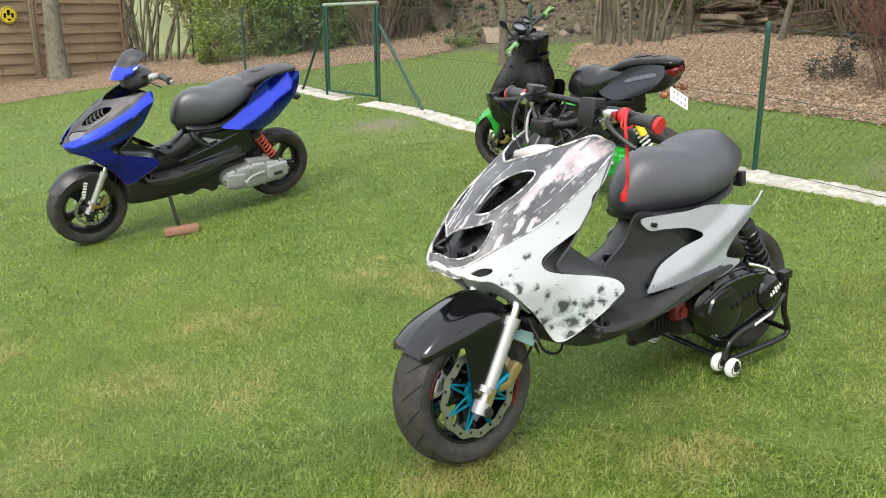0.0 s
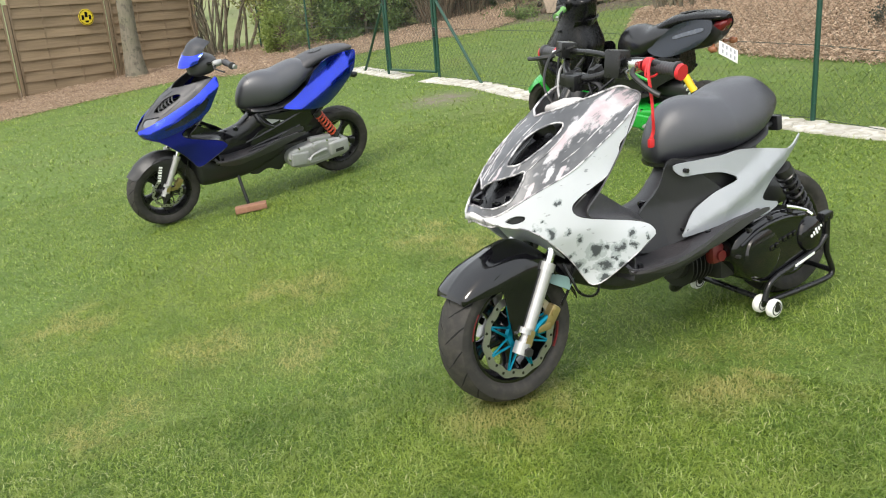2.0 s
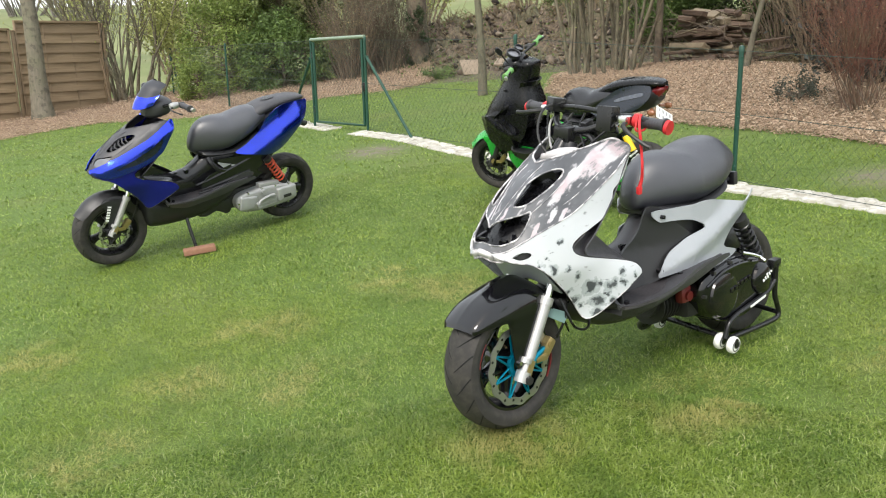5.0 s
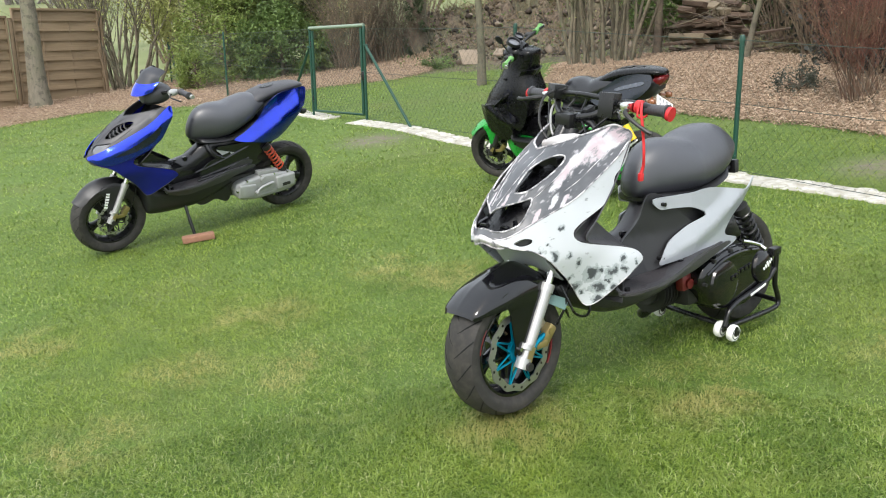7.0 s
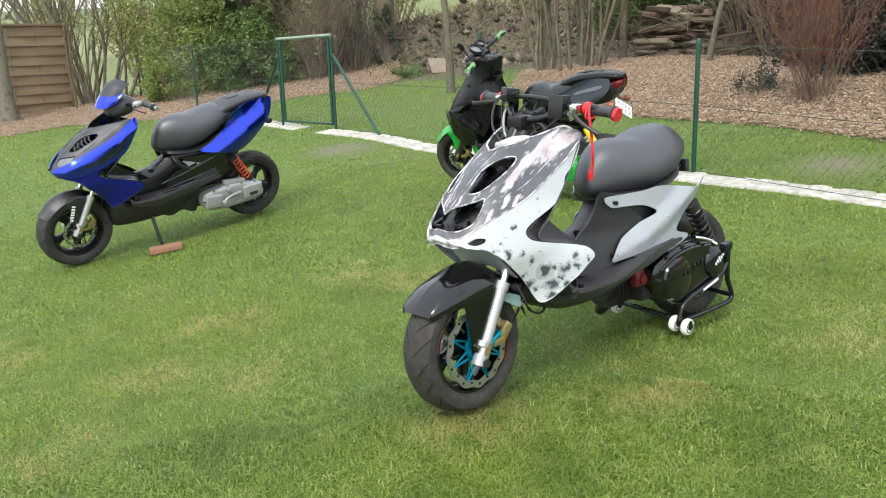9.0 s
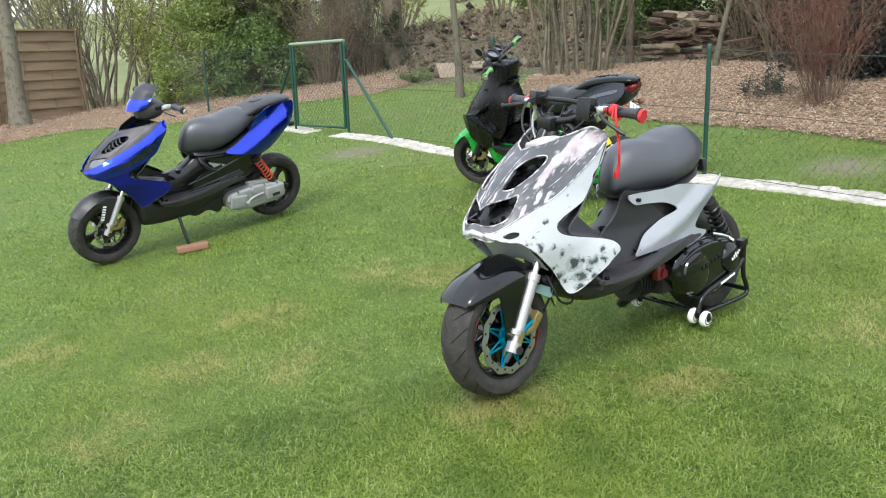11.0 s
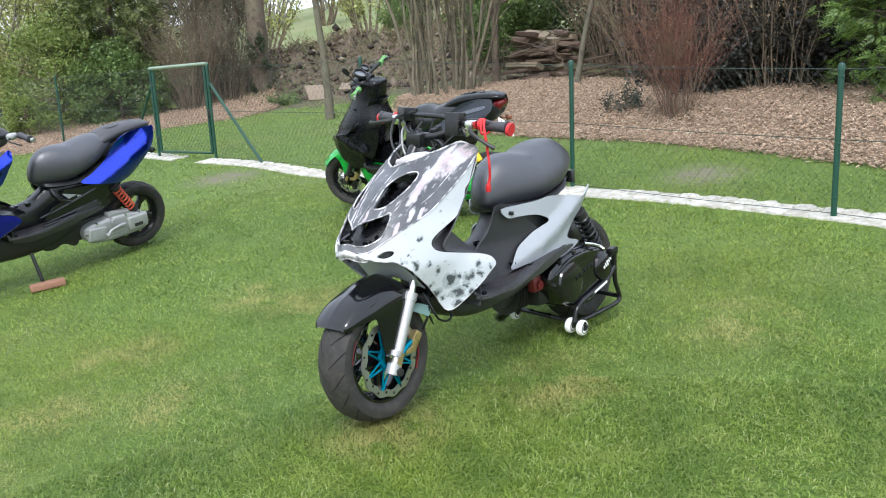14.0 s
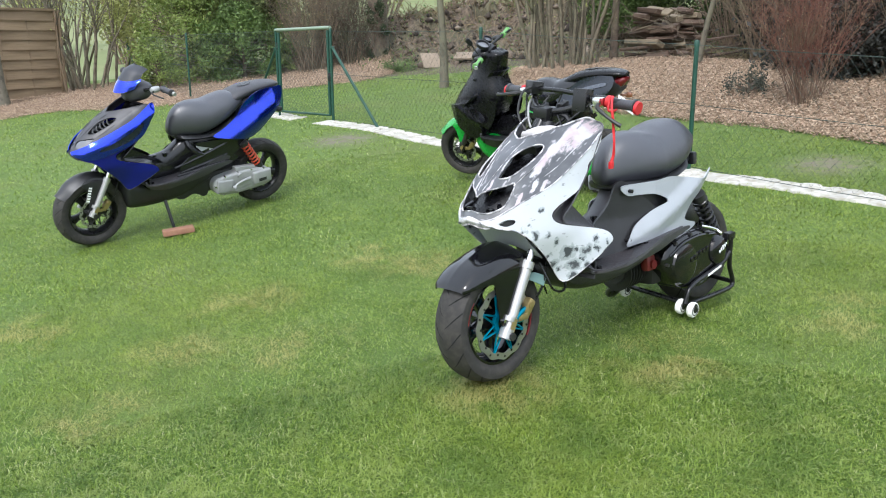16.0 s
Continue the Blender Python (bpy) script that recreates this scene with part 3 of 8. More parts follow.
def ring_yz(x, w, zb, zt, p=2.6, n=20, tilt=0.0, wt=None):
    """A closed section across the scooter: half-width w below (wt above), from zb to zt."""
    zc, hz = (zb + zt) / 2, (zt - zb) / 2
    out = []
    for k in range(n):
        a = 2 * math.pi * k / n
        c, s = math.cos(a), math.sin(a)
        cy = math.copysign(abs(c) ** (2 / p), c)
        sz = math.copysign(abs(s) ** (2 / p), s)
        ww = w + ((w if wt is None else wt) - w) * (sz * 0.5 + 0.5)
        out.append((x + tilt * sz * hz, ww * cy, zc + hz * sz))
    return out


def body(stations, nu=28, nv=26, p=2.6):
    """A closed body through sections (x, half-width, bottom, top[, half-width at the top])."""
    return skin([ring_yz(s[0], s[1], s[2], s[3], p, wt=s[4] if len(s) > 4 else None) for s in stations], nu, nv, ring=True, caps=True)


YE = [(0.80, 0.175), (0.848, 0.178), (0.93, 0.186), (1.02, 0.180), (1.107, 0.165), (1.20, 0.138), (1.255, 0.112), (1.285, 0.090), (1.31, 0.064), (1.325, 0.038), (1.333, 0.012)]
ZE = [(0.80, 0.90), (0.848, 0.868), (0.93, 0.822), (1.02, 0.772), (1.107, 0.722), (1.20, 0.688), (1.255, 0.664), (1.285, 0.646), (1.31, 0.634), (1.325, 0.640), (1.333, 0.645)]
ZC = [(0.85, 0.972), (0.95, 0.935), (1.069, 0.870), (1.15, 0.828), (1.21, 0.780), (1.275, 0.722), (1.295, 0.700), (1.31, 0.677), (1.333, 0.650)]
HOOD_HALF = [(1.080, 0.0), (1.068, 0.017), (1.035, 0.055), (0.957, 0.102), (0.882, 0.132), (0.849, 0.149), (0.839, 0.160), (0.845, 0.172), (0.868, 0.178), (0.93, 0.184), (1.02, 0.178), (1.107, 0.163), (1.20, 0.136), (1.255, 0.110), (1.285, 0.088), (1.31, 0.062), (1.325, 0.036)]
SLOT = [(1.226, 0.044), (1.214, 0.037), (1.165, 0.038), (1.124, 0.049), (1.083, 0.070), (1.061, 0.091), (1.070, 0.100), (1.109, 0.099), (1.160, 0.090), (1.205, 0.072)]
LAMP_SHUT = [(1.290, 0.010), (1.276, 0.018), (1.253, 0.050), (1.222, 0.080), (1.212, 0.088), (1.220, 0.092), (1.262, 0.088), (1.284, 0.078), (1.296, 0.062), (1.303, 0.038), (1.304, 0.015)]


def step(v):
    v = min(max(v, 0.0), 1.0)
    return v * v * (3 - 2 * v)


def side_y(x, z):
    return lerp_list(x, YE) + 0.03 * step((1.05 - x) / 0.2) * step((0.6 - z) / 0.1) - 0.35 * max(0.0, 0.56 - z) * step((x - 0.98) / 0.15) + 0.012 * math.sin(min(max((z - 0.42) / 0.3, 0), 1) * math.pi)


def hood_z(x, y):
    ye, ze, zc = lerp_list(x, YE), lerp_list(x, ZE), lerp_list(x, ZC)
    w = abs(y) / ye
    fade = step((1.27 - x) / 0.12)
    return zc + (ze - zc) * w ** 2.3 + fade * (0.008 * math.exp(-((w - 0.72) / 0.06) ** 2) - 0.006 * math.exp(-((w - 0.86) / 0.06) ** 2))


SIDE = [(1.331, 0.640), (1.31, 0.637), (1.285, 0.649), (1.255, 0.667), (1.20, 0.691), (1.107, 0.725), (1.02, 0.776), (0.93, 0.826), (0.868, 0.864), (0.862, 0.852), (0.898, 0.802), (0.944, 0.772), (0.956, 0.738),
        (0.992, 0.699), (1.048, 0.674), (1.10, 0.652), (1.123, 0.632), (1.112, 0.606), (1.06, 0.585), (0.951, 0.556), (0.898, 0.536), (0.876, 0.516), (0.872, 0.498), (0.893, 0.486), (0.939, 0.457), (0.987, 0.426), (1.028, 0.396),
        (1.050, 0.385), (1.064, 0.392), (1.079, 0.416), (1.121, 0.476), (1.174, 0.531), (1.215, 0.571), (1.252, 0.598), (1.286, 0.608), (1.312, 0.620)]
LIP_SLOT = [(1.292, 0.624), (1.284, 0.632), (1.267, 0.637), (1.248, 0.632), (1.252, 0.621), (1.275, 0.615)]


def hood_bmesh(outline, holes=(), drop=0.0, thick=0.003, res=0.022):
    """A shield over the nose: a plan outline with holes, laid on the hood's curve."""
    bm = sheet(outline, lambda x, z: 0.0, res, 0, 150 if holes else 60, True, holes)
    for v in bm.verts:
        x, y = v.co.x, v.co.z
        v.co = (x, y, hood_z(x, y) - drop)
    bmesh.ops.recalc_face_normals(bm, faces=bm.faces)
    if sum(f.normal.z for f in bm.faces) < 0:
        bmesh.ops.reverse_faces(bm, faces=bm.faces)
    bmesh.ops.solidify(bm, geom=bm.faces[:], thickness=thick)
    return bm


def on_hood(points, lift=0.0005):
    return [(x, y, hood_z(x, y) + lift) for x, y in points]


def steer_matrix(degrees):
    p, d = Vector((1.10, 0, 0.56)), Vector((-0.45, 0, 0.893)).normalized()
    return Matrix.Translation(p) @ Matrix.Rotation(radians(degrees), 4, d) @ Matrix.Translation(-p)


def spring(a, b, r, turns, wire, n=90):
    a, b = Vector(a), Vector(b)
    d = (b - a).normalized()
    u = d.orthogonal().normalized()
    s = d.cross(u)
    pts = [a.lerp(b, i / n) + r * (math.cos(2 * math.pi * turns * i / n) * u + math.sin(2 * math.pi * turns * i / n) * s) for i in range(n + 1)]
    return tube(pts, wire, 6, smooth_path=False)


def add_wheel(parent, centre, R, w, m, rim_mat, stripe=None, disc=None, name="front_wheel", spokes=5):
    """A cast wheel: rim with spokes, tyre, hub, and a brake disc on the left where given."""
    C = m @ Matrix.Translation(centre)
    rim_out, half = R * 0.71, w * 0.38
    bm = lathe([(rim_out + 0.008, -half), (rim_out + 0.008, -half + 0.008), (rim_out - 0.01, -half + 0.012), (rim_out - 0.02, 0), (rim_out - 0.01, half - 0.012), (rim_out + 0.008, half - 0.008), (rim_out + 0.008, half), (rim_out - 0.012, half),
                (rim_out - 0.03, half * 0.5), (rim_out - 0.034, 0), (rim_out - 0.03, -half * 0.5), (rim_out - 0.012, -half)], "Y", 64)
    bms = [bm, lathe([(0.0, -0.05), (0.036, -0.05), (0.042, -0.02), (0.042, 0.02), (0.036, 0.05), (0, 0.05)], "Y", 32)]
    spk = []
    for k in range(spokes):
        a = 2 * math.pi * k / spokes + 0.3
        sp = skin([[(0.03, -0.018, -0.024), (0.03, 0.018, -0.024), (0.03, 0.018, 0.024), (0.03, -0.018, 0.024)],
                   [(0.09, -0.014, -0.017), (0.09, 0.014, -0.017), (0.09, 0.014, 0.017), (0.09, -0.014, 0.017)],
                   [(rim_out - 0.024, -0.022, -0.030), (rim_out - 0.024, 0.022, -0.030), (rim_out - 0.024, 0.022, 0.030), (rim_out - 0.024, -0.022, 0.030)]], 16, 8, ring=True, caps=True)
        spk.append(moved(sp, Matrix.Rotation(a, 4, "Y")))
    rim = part(name, moved(bms[0], C), rim_mat, parent)
    part("hub", moved(bms[1], C), rim_mat, rim)
    for sp in spk:
        part("spoke", moved(sp, C), rim_mat, rim)
    h = w / 2
    a_, b_, c_, d_, e_ = rim_out - 0.006, rim_out + 0.004, R - 0.053, R - 0.037, R - 0.021
    prof = [(a_, -half + 0.002), (b_, -half - 0.006), (c_, -h * 0.93), (d_, -h), (e_, -h * 0.95), (R - 0.012, -h * 0.72), (R - 0.003, -h * 0.4), (R, 0), (R - 0.003, h * 0.4), (R - 0.012, h * 0.72), (e_, h * 0.95), (d_, h), (c_, h * 0.93), (b_, half + 0.006), (a_, half - 0.002)]
    part("tyre", moved(lathe(prof, "Y", 72), C), M["rubber"], rim, "worn black rubber tyre")
    # tread grooves: short sweeping cuts on both shoulders
    gro = []
    for k in range(18):
        a0 = 2 * math.pi * k / 18
        for sgn in (1, -1):
            pts = []
            for i in range(7):
                y = sgn * h * (0.06 + 0.86 * i / 6)
                a = a0 + sgn * 0.09 + 0.30 * (i / 6) ** 1.3
                rr = lerp_list(abs(y), [(0, R), (h * 0.4, R - 0.003), (h * 0.72, R - 0.012), (h * 0.95, R - 0.021)]) - 0.0019
                pts.append((rr * math.cos(a), y, rr * math.sin(a)))
            gro.append(tube(pts, [0.0022, 0.0034, 0.0030], 5, smooth_path=False))
    g = part("tread_groove", moved(merge(*gro), C), M["groove"], rim)
    tagged(g, kind="stuff")
    if stripe:
        for a in (0.15, 3.2):
            pts = [((rim_out + 0.002) * math.cos(a + t * 0.5 / 8), half + 0.0035, (rim_out + 0.002) * math.sin(a + t * 0.5 / 8)) for t in range(9)]
            part("rim_stripe", moved(tube(pts, 0.004, 6, smooth_path=False), C), stripe, rim, "red stripe on the rim edge")
    if disc:
        dr, carrier = disc
        n = 96
        bm = bmesh.new()
        rows = []
        for k in range(n):
            a = 2 * math.pi * k / n
            wv = 0.003 * math.cos(12 * a)
            rows.append([bm.verts.new((r * math.cos(a), y, r * math.sin(a))) for r, y in ((dr * 0.84 + wv, 0.062), (dr * 1.02 + wv, 0.062), (dr * 1.02 + wv, 0.066), (dr * 0.84 + wv, 0.066))])
        for k in range(n):
            a, b = rows[k], rows[(k + 1) % n]
            for i in range(4):
                bm.faces.new((a[i], a[(i + 1) % 4], b[(i + 1) % 4], b[i]))
        bmesh.ops.recalc_face_normals(bm, faces=bm.faces)
        part("brake_disc", moved(bm, C), M["steel_disc"], rim, "wavy steel brake disc")
        holes = [moved(cylinder((0, 0.0615, 0), (0, 0.0668, 0), 0.0045, 8), Matrix.Translation((dr * (0.89 + 0.06 * (k % 2)) * math.cos(2 * math.pi * k / 20), 0, dr * (0.89 + 0.06 * (k % 2)) * math.sin(2 * math.pi * k / 20)))) for k in range(20)]
        tagged(part("disc_holes", moved(merge(*holes), C), M["black_metal"], rim), kind="stuff")
        for k in range(8):
            a = 2 * math.pi * k / 8
            for b, r in ((a + 0.45, 0.0038), (a - 0.30, 0.0032)):
                part("carrier_arm", moved(tube([(0.035 * math.cos(a), 0.06, 0.035 * math.sin(a)), (dr * 0.86 * math.cos(b), 0.064, dr * 0.86 * math.sin(b))], r, 6, smooth_path=False), C), carrier, rim)
        part("carrier_hub", moved(lathe([(0.026, 0.052), (0.042, 0.052), (0.042, 0.066), (0.026, 0.066)], "Y", 24), C), carrier, rim)
    return rim


def add_fork(s, st, leg_mat):
    for sg in (1, -1):
        y = 0.088 * sg
        low = merge(cylinder((1.285, y, 0.235), (1.268, y, 0.265), 0.022, 16, 0.023), tube([(1.280, y, 0.235), (1.160, y, 0.462)], [0.0175, 0.0165, 0.019], 16, 10, smooth_path=False),
                    cylinder((1.262, y, 0.29), (1.254, y, 0.305), 0.0205, 16), cylinder((1.168, y, 0.448), (1.156, y, 0.470), 0.0225, 16))
        leg = part("fork_leg", moved(low, st), leg_mat, s, "silver fork slider")
        part("stanchion", moved(cylinder((1.158, y, 0.466), (1.035, y, 0.70), 0.0135, 14), st), M["chrome"], leg, "chromed fork tube")
        if sg == 1:
            part("fork_sticker", moved(block((0.022, 0.002, 0.05), Matrix.Translation((1.258, y + 0.0185, 0.275)) @ Matrix.Rotation(radians(-28), 4, "Y"), 0), st), M["brass"], leg, "worn gold sticker")
    for sg in (1, -1):
        part("axle_nut", moved(cylinder((1.272, 0.07 * sg, 0.243), (1.272, 0.118 * sg, 0.243), 0.014, 6), st), M["dark_metal"], s)
    part("fork_crown", moved(block((0.07, 0.24, 0.035), Matrix.Translation((1.055, 0, 0.665)) @ Matrix.Rotation(radians(-27), 4, "Y"), 0.008), st), M["black_metal"], s)


def add_fender(s, st, mat, matte=False, mark=None):
    """Front mudguard with a beak over the tyre and a cheek down to each fork leg."""
    ca = Vector((1.256, 0, 0.243))
    rows = []
    for k in range(13):
        a = radians(35 + 115 * k / 12)
        t = k / 12
        r = 0.266 + 0.018 * math.sin(math.pi * t) + (0.012 if k == 0 else 0)
        w = lerp_list(t, [(0, 0.066), (0.12, 0.083), (0.5, 0.090), (0.85, 0.08), (1, 0.07)])
        row = []
        for j in range(-5, 6):
            v = j / 5
            rr = r - 0.042 * abs(v) ** 1.8
            row.append((ca.x + rr * math.cos(a), w * v, ca.z + rr * math.sin(a)))
        rows.append(row)
    f = part("front_fender", moved(skin(rows, 22, 30, thick=0.003, spaced=False), st), mat, s, "")
    for sg in (1, -1):
        cheek = sheet([(1.325, 0.47), (1.29, 0.495), (1.20, 0.50), (1.12, 0.45), (1.135, 0.40), (1.20, 0.40), (1.235, 0.33), (1.262, 0.275), (1.285, 0.285), (1.288, 0.36), (1.30, 0.425)],
                      lambda x, z: 0.078 + 0.010 * math.sin(min(max((z - 0.28) / 0.22, 0), 1) * math.pi * 0.5) - 0.02 * max(0, (z - 0.46) / 0.05) ** 2, 0.04, 0.004, 60)
        part("fender_cheek", moved(cheek if sg == 1 else mirrored(cheek), st), mat if not matte else M["black_plastic"], f)
    if mark:
        # white lettering shown as plain bars
        for k in range(6):
            b = Vector((1.300, 0.094, 0.352)).lerp(Vector((1.272, 0.094, 0.442)), k / 5)
            part("guard_lettering", moved(block((0.024, 0.002, 0.012), Matrix.Translation(b) @ Matrix.Rotation(radians(-17), 4, "Y"), 0), st), M["white_mark"], f)
    return f


def add_beak_fender(s, mat):
    """Long glossy mudguard: a low beak on the tyre, a high crown, a tail behind the fork and a cheek down to the axle on each side."""
    # top of the crown (x, z), lower edge (x, z) and its half-width
    rows = []
    for tx, tz, ex, ez, w in ((1.452, 0.437, 1.440, 0.424, 0.066), (1.438, 0.460, 1.424, 0.432, 0.078), (1.385, 0.500, 1.376, 0.436, 0.088), (1.312, 0.527, 1.318, 0.438, 0.093), (1.255, 0.542, 1.255, 0.440, 0.093),
                              (1.212, 0.543, 1.200, 0.440, 0.090), (1.165, 0.515, 1.140, 0.430, 0.084), (1.110, 0.460, 1.095, 0.385, 0.078), (1.066, 0.385, 1.060, 0.330, 0.074)):
        row = []
        for v in (-1.0, -0.97, -0.80, -0.45, -0.12, 0.0, 0.12, 0.45, 0.80, 0.97, 1.0):
            a = abs(v)
            d = 1.0 if a == 1 else 0.62 if a > 0.9 else 0.26 if a > 0.7 else 0.085 if a > 0.3 else 0.02 if a > 0 else 0.0
            row.append((tx + (ex - tx) * d, w * v, tz + (ez - tz) * d))
        rows.append(row)
    f = part("front_fender", skin(rows, 34, 40, thick=0.003, spaced=False), mat, s, "glossy black front fender")
    for sg in (1, -1):
        cheek = sheet([(1.345, 0.475), (1.322, 0.425), (1.312, 0.33), (1.306, 0.292), (1.286, 0.285), (1.272, 0.312), (1.206, 0.415), (1.150, 0.445), (1.155, 0.480), (1.24, 0.495)],
                      lambda x, z: 0.089 - 0.004 * max(0.0, (z - 0.44) / 0.05), 0.04, 0.004, 60)
        c = part("fender_cheek", cheek if sg == 1 else mirrored(cheek), mat, f)
        part("cheek_bolt", moved(cylinder((0, -0.004, 0), (0, 0.005, 0), 0.006, 10), Matrix.Translation((1.296, sg * 0.0925, 0.303))), M["chrome"], c, "small chrome bolt")
        part("fender_crease", tube([(1.425, sg * 0.050, 0.462), (1.36, sg * 0.058, 0.494), (1.28, sg * 0.056, 0.519), (1.21, sg * 0.050, 0.527)], 0.0018, 6), mat, f)
    return f


def add_caliper(s, st, mat):
    c = part("brake_caliper", moved(merge(block((0.062, 0.035, 0.036), Matrix.Translation((1.178, 0.072, 0.29)) @ Matrix.Rotation(radians(50), 4, "Y"), 0.01), cylinder((1.175, 0.089, 0.298), (1.175, 0.093, 0.298), 0.011, 12),
                                          block((0.05, 0.012, 0.022), Matrix.Translation((1.215, 0.085, 0.265)), 0.004)), st), mat, s, "gold-coloured brake caliper")
    part("brake_hose", moved(tube([(1.145, 0.085, 0.31), (1.12, 0.10, 0.37), (1.09, 0.09, 0.46), (1.08, 0.06, 0.56)], 0.0045, 6), st), M["black_metal"], c)


def add_centre(s, mats):
    """Leg shield, tunnel, floor, belly and rear frame cover."""
    rows = []
    k = mats.get("narrow", 1.0)
    for y, dx in ((-0.185, 0.0), (-0.15, -0.03), (-0.08, -0.055), (0.0, -0.065), (0.08, -0.055), (0.15, -0.03), (0.185, 0.0)):
        rows.append([(0.868 + dx, y * 0.98 * k, 0.862), (0.955 + dx, y * k, 0.745), (1.03 + dx, y, 0.664), (1.085 + dx * 0.6, y * 0.98, 0.61), (1.04 + dx * 0.6, y, 0.565), (0.96 + dx * 0.2, y, 0.50), (0.93, y, 0.43), (0.94, y, 0.37)])
    part("leg_shield", skin(rows, 40, 30, thick=0.004), mats["inner"], s, "black plastic inner leg shield")
    # knee wings between leg shield and side panel
    for sg in (1, -1):
        w = sheet([(1.13, 0.645), (1.05, 0.655), (0.985, 0.60), (0.90, 0.555), (0.885, 0.52), (0.9, 0.50), (0.93, 0.52), (1.0, 0.562), (1.11, 0.60)], lambda x, z: side_y(x, z) - 0.016 - 0.3 * max(0, z - 0.6), 0.03, 0.004, 50)
        if "skirt" in mats:
            w.free()
            w = skin([[(x, side_y(x, z) - 0.004, z) for x, z in ((1.075, 0.660), (1.119, 0.628), (1.106, 0.603), (1.012, 0.571), (0.909, 0.541), (0.876, 0.508))],
                      [(1.055, 0.160, 0.655), (1.06, 0.158, 0.635), (1.04, 0.155, 0.612), (0.965, 0.140, 0.572), (0.880, 0.125, 0.535), (0.845, 0.115, 0.500)],
                      [(1.034, 0.150, 0.663), (0.985, 0.135, 0.632), (0.945, 0.122, 0.606), (0.880, 0.098, 0.564), (0.812, 0.080, 0.522), (0.770, 0.066, 0.485)]], 36, 12, thick=0.004)
        part("knee_wing", w if sg == 1 else mirrored(w), mats["inner"], s)
    part("tunnel", body([(0.97, 0.10, 0.36, 0.50), (0.90, 0.085, 0.36, 0.515, 0.05), (0.80, 0.08, 0.36, 0.525, 0.045), (0.70, 0.085, 0.36, 0.545, 0.05), (0.62, 0.095, 0.37, 0.60, 0.06), (0.54, 0.11, 0.38, 0.66, 0.08), (0.42, 0.115, 0.40, 0.66, 0.09)] + ([(0.30, 0.09, 0.46, 0.645), (0.23, 0.06, 0.53, 0.63)] if "tray" in mats and mats["skirt"] > 0.04 else [(0.25, 0.10, 0.46, 0.68), (0.12, 0.085, 0.52, 0.68)]), 30, 40, 3.0), mats["inner"], s, "black plastic tunnel and seat base")
    part("filler_cap", merge(cylinder((0.735, 0.03, 0.512), (0.730, 0.032, 0.532), 0.018, 18), block((0.010, 0.024, 0.006), Matrix.Translation((0.730, 0.032, 0.534)), 0.002)), M["gloss_black"], s)
    part("tunnel_screw", cylinder((0.80, 0.02, 0.522), (0.80, 0.02, 0.530), 0.010, 12), M["gloss_black"], s)
    for sg in (1, -1):
        fl = skin([[(0.96, 0.05 * sg, 0.40), (0.965, 0.12 * sg, 0.41), (0.955, 0.175 * sg, 0.415)], [(0.93, 0.05 * sg, 0.375), (0.93, 0.13 * sg, 0.38), (0.93, 0.195 * sg, 0.392)],
                   [(0.80, 0.05 * sg, 0.372), (0.80, 0.13 * sg, 0.376), (0.80, 0.215 * sg, 0.386)], [(0.66, 0.05 * sg, 0.38), (0.66, 0.13 * sg, 0.388), (0.66, 0.205 * sg, 0.398)],
                   [(0.52, 0.06 * sg, 0.40), (0.52, 0.13 * sg, 0.412), (0.52, 0.185 * sg, 0.42)], [(0.36, 0.08 * sg, 0.41), (0.36, 0.13 * sg, 0.42), (0.36, 0.165 * sg, 0.425)]], 16, 36)
        bmesh.ops.solidify(fl, geom=fl.faces[:], thickness=0.012)
        part("footboard", fl, mats["floor"], s, "dark textured plastic footboard")
        low = mats.get("skirt", 0.0)
        sk = sheet([(0.955, 0.412), (0.93, 0.402), (0.80, 0.392), (0.66, 0.402), (0.50, 0.424), (0.345, 0.432), (0.30, 0.42), (0.42, 0.385 + 0.5 * low), (0.55, 0.352 + low * 0.75), (0.70, 0.336 + low), (0.82, 0.325 + low), (0.905, 0.34 + low), (0.95, 0.375 + low * 0.4)],
                   lambda x, z: lerp_list(x, [(0.3, 0.16), (0.52, 0.186), (0.66, 0.206), (0.8, 0.216), (0.93, 0.194), (1.0, 0.165)]) - 0.35 * max(0, 0.40 - z), 0.03, 0.004, 60)
        f2 = part("footboard_edge", sk if sg == 1 else mirrored(sk), mats["floor"], s)
        if low:
            pad = sheet([(0.909, 0.125), (0.940, 0.180), (0.934, 0.208), (0.88, 0.219), (0.765, 0.212), (0.63, 0.196), (0.574, 0.171), (0.558, 0.130), (0.63, 0.092), (0.752, 0.082)], lambda x, z: 0.0, 0.03, 0, 70)
            for v in pad.verts:
                x, y = v.co.x, v.co.z
                v.co = (x, sg * y, lerp_list(x, [(0.52, 0.408), (0.66, 0.392), (0.80, 0.381), (0.93, 0.388)]) + 0.003 + 0.05 * y)
            bmesh.ops.recalc_face_normals(pad, faces=pad.faces)
            if sum(q.normal.z for q in pad.faces) < 0:
                bmesh.ops.reverse_faces(pad, faces=pad.faces)
            bmesh.ops.solidify(pad, geom=pad.faces[:], thickness=0.008)
            part("foot_pad", pad, M["pad"], f2, "worn dark grey foot pad")
            for px, py in ((0.905, 0.180), (0.585, 0.150)):
                part("screw", cylinder((px, sg * py, 0.390), (px, sg * py, lerp_list(px, [(0.52, 0.424), (0.93, 0.408)])), 0.009, 12), M["gloss_black"], f2)
        else:
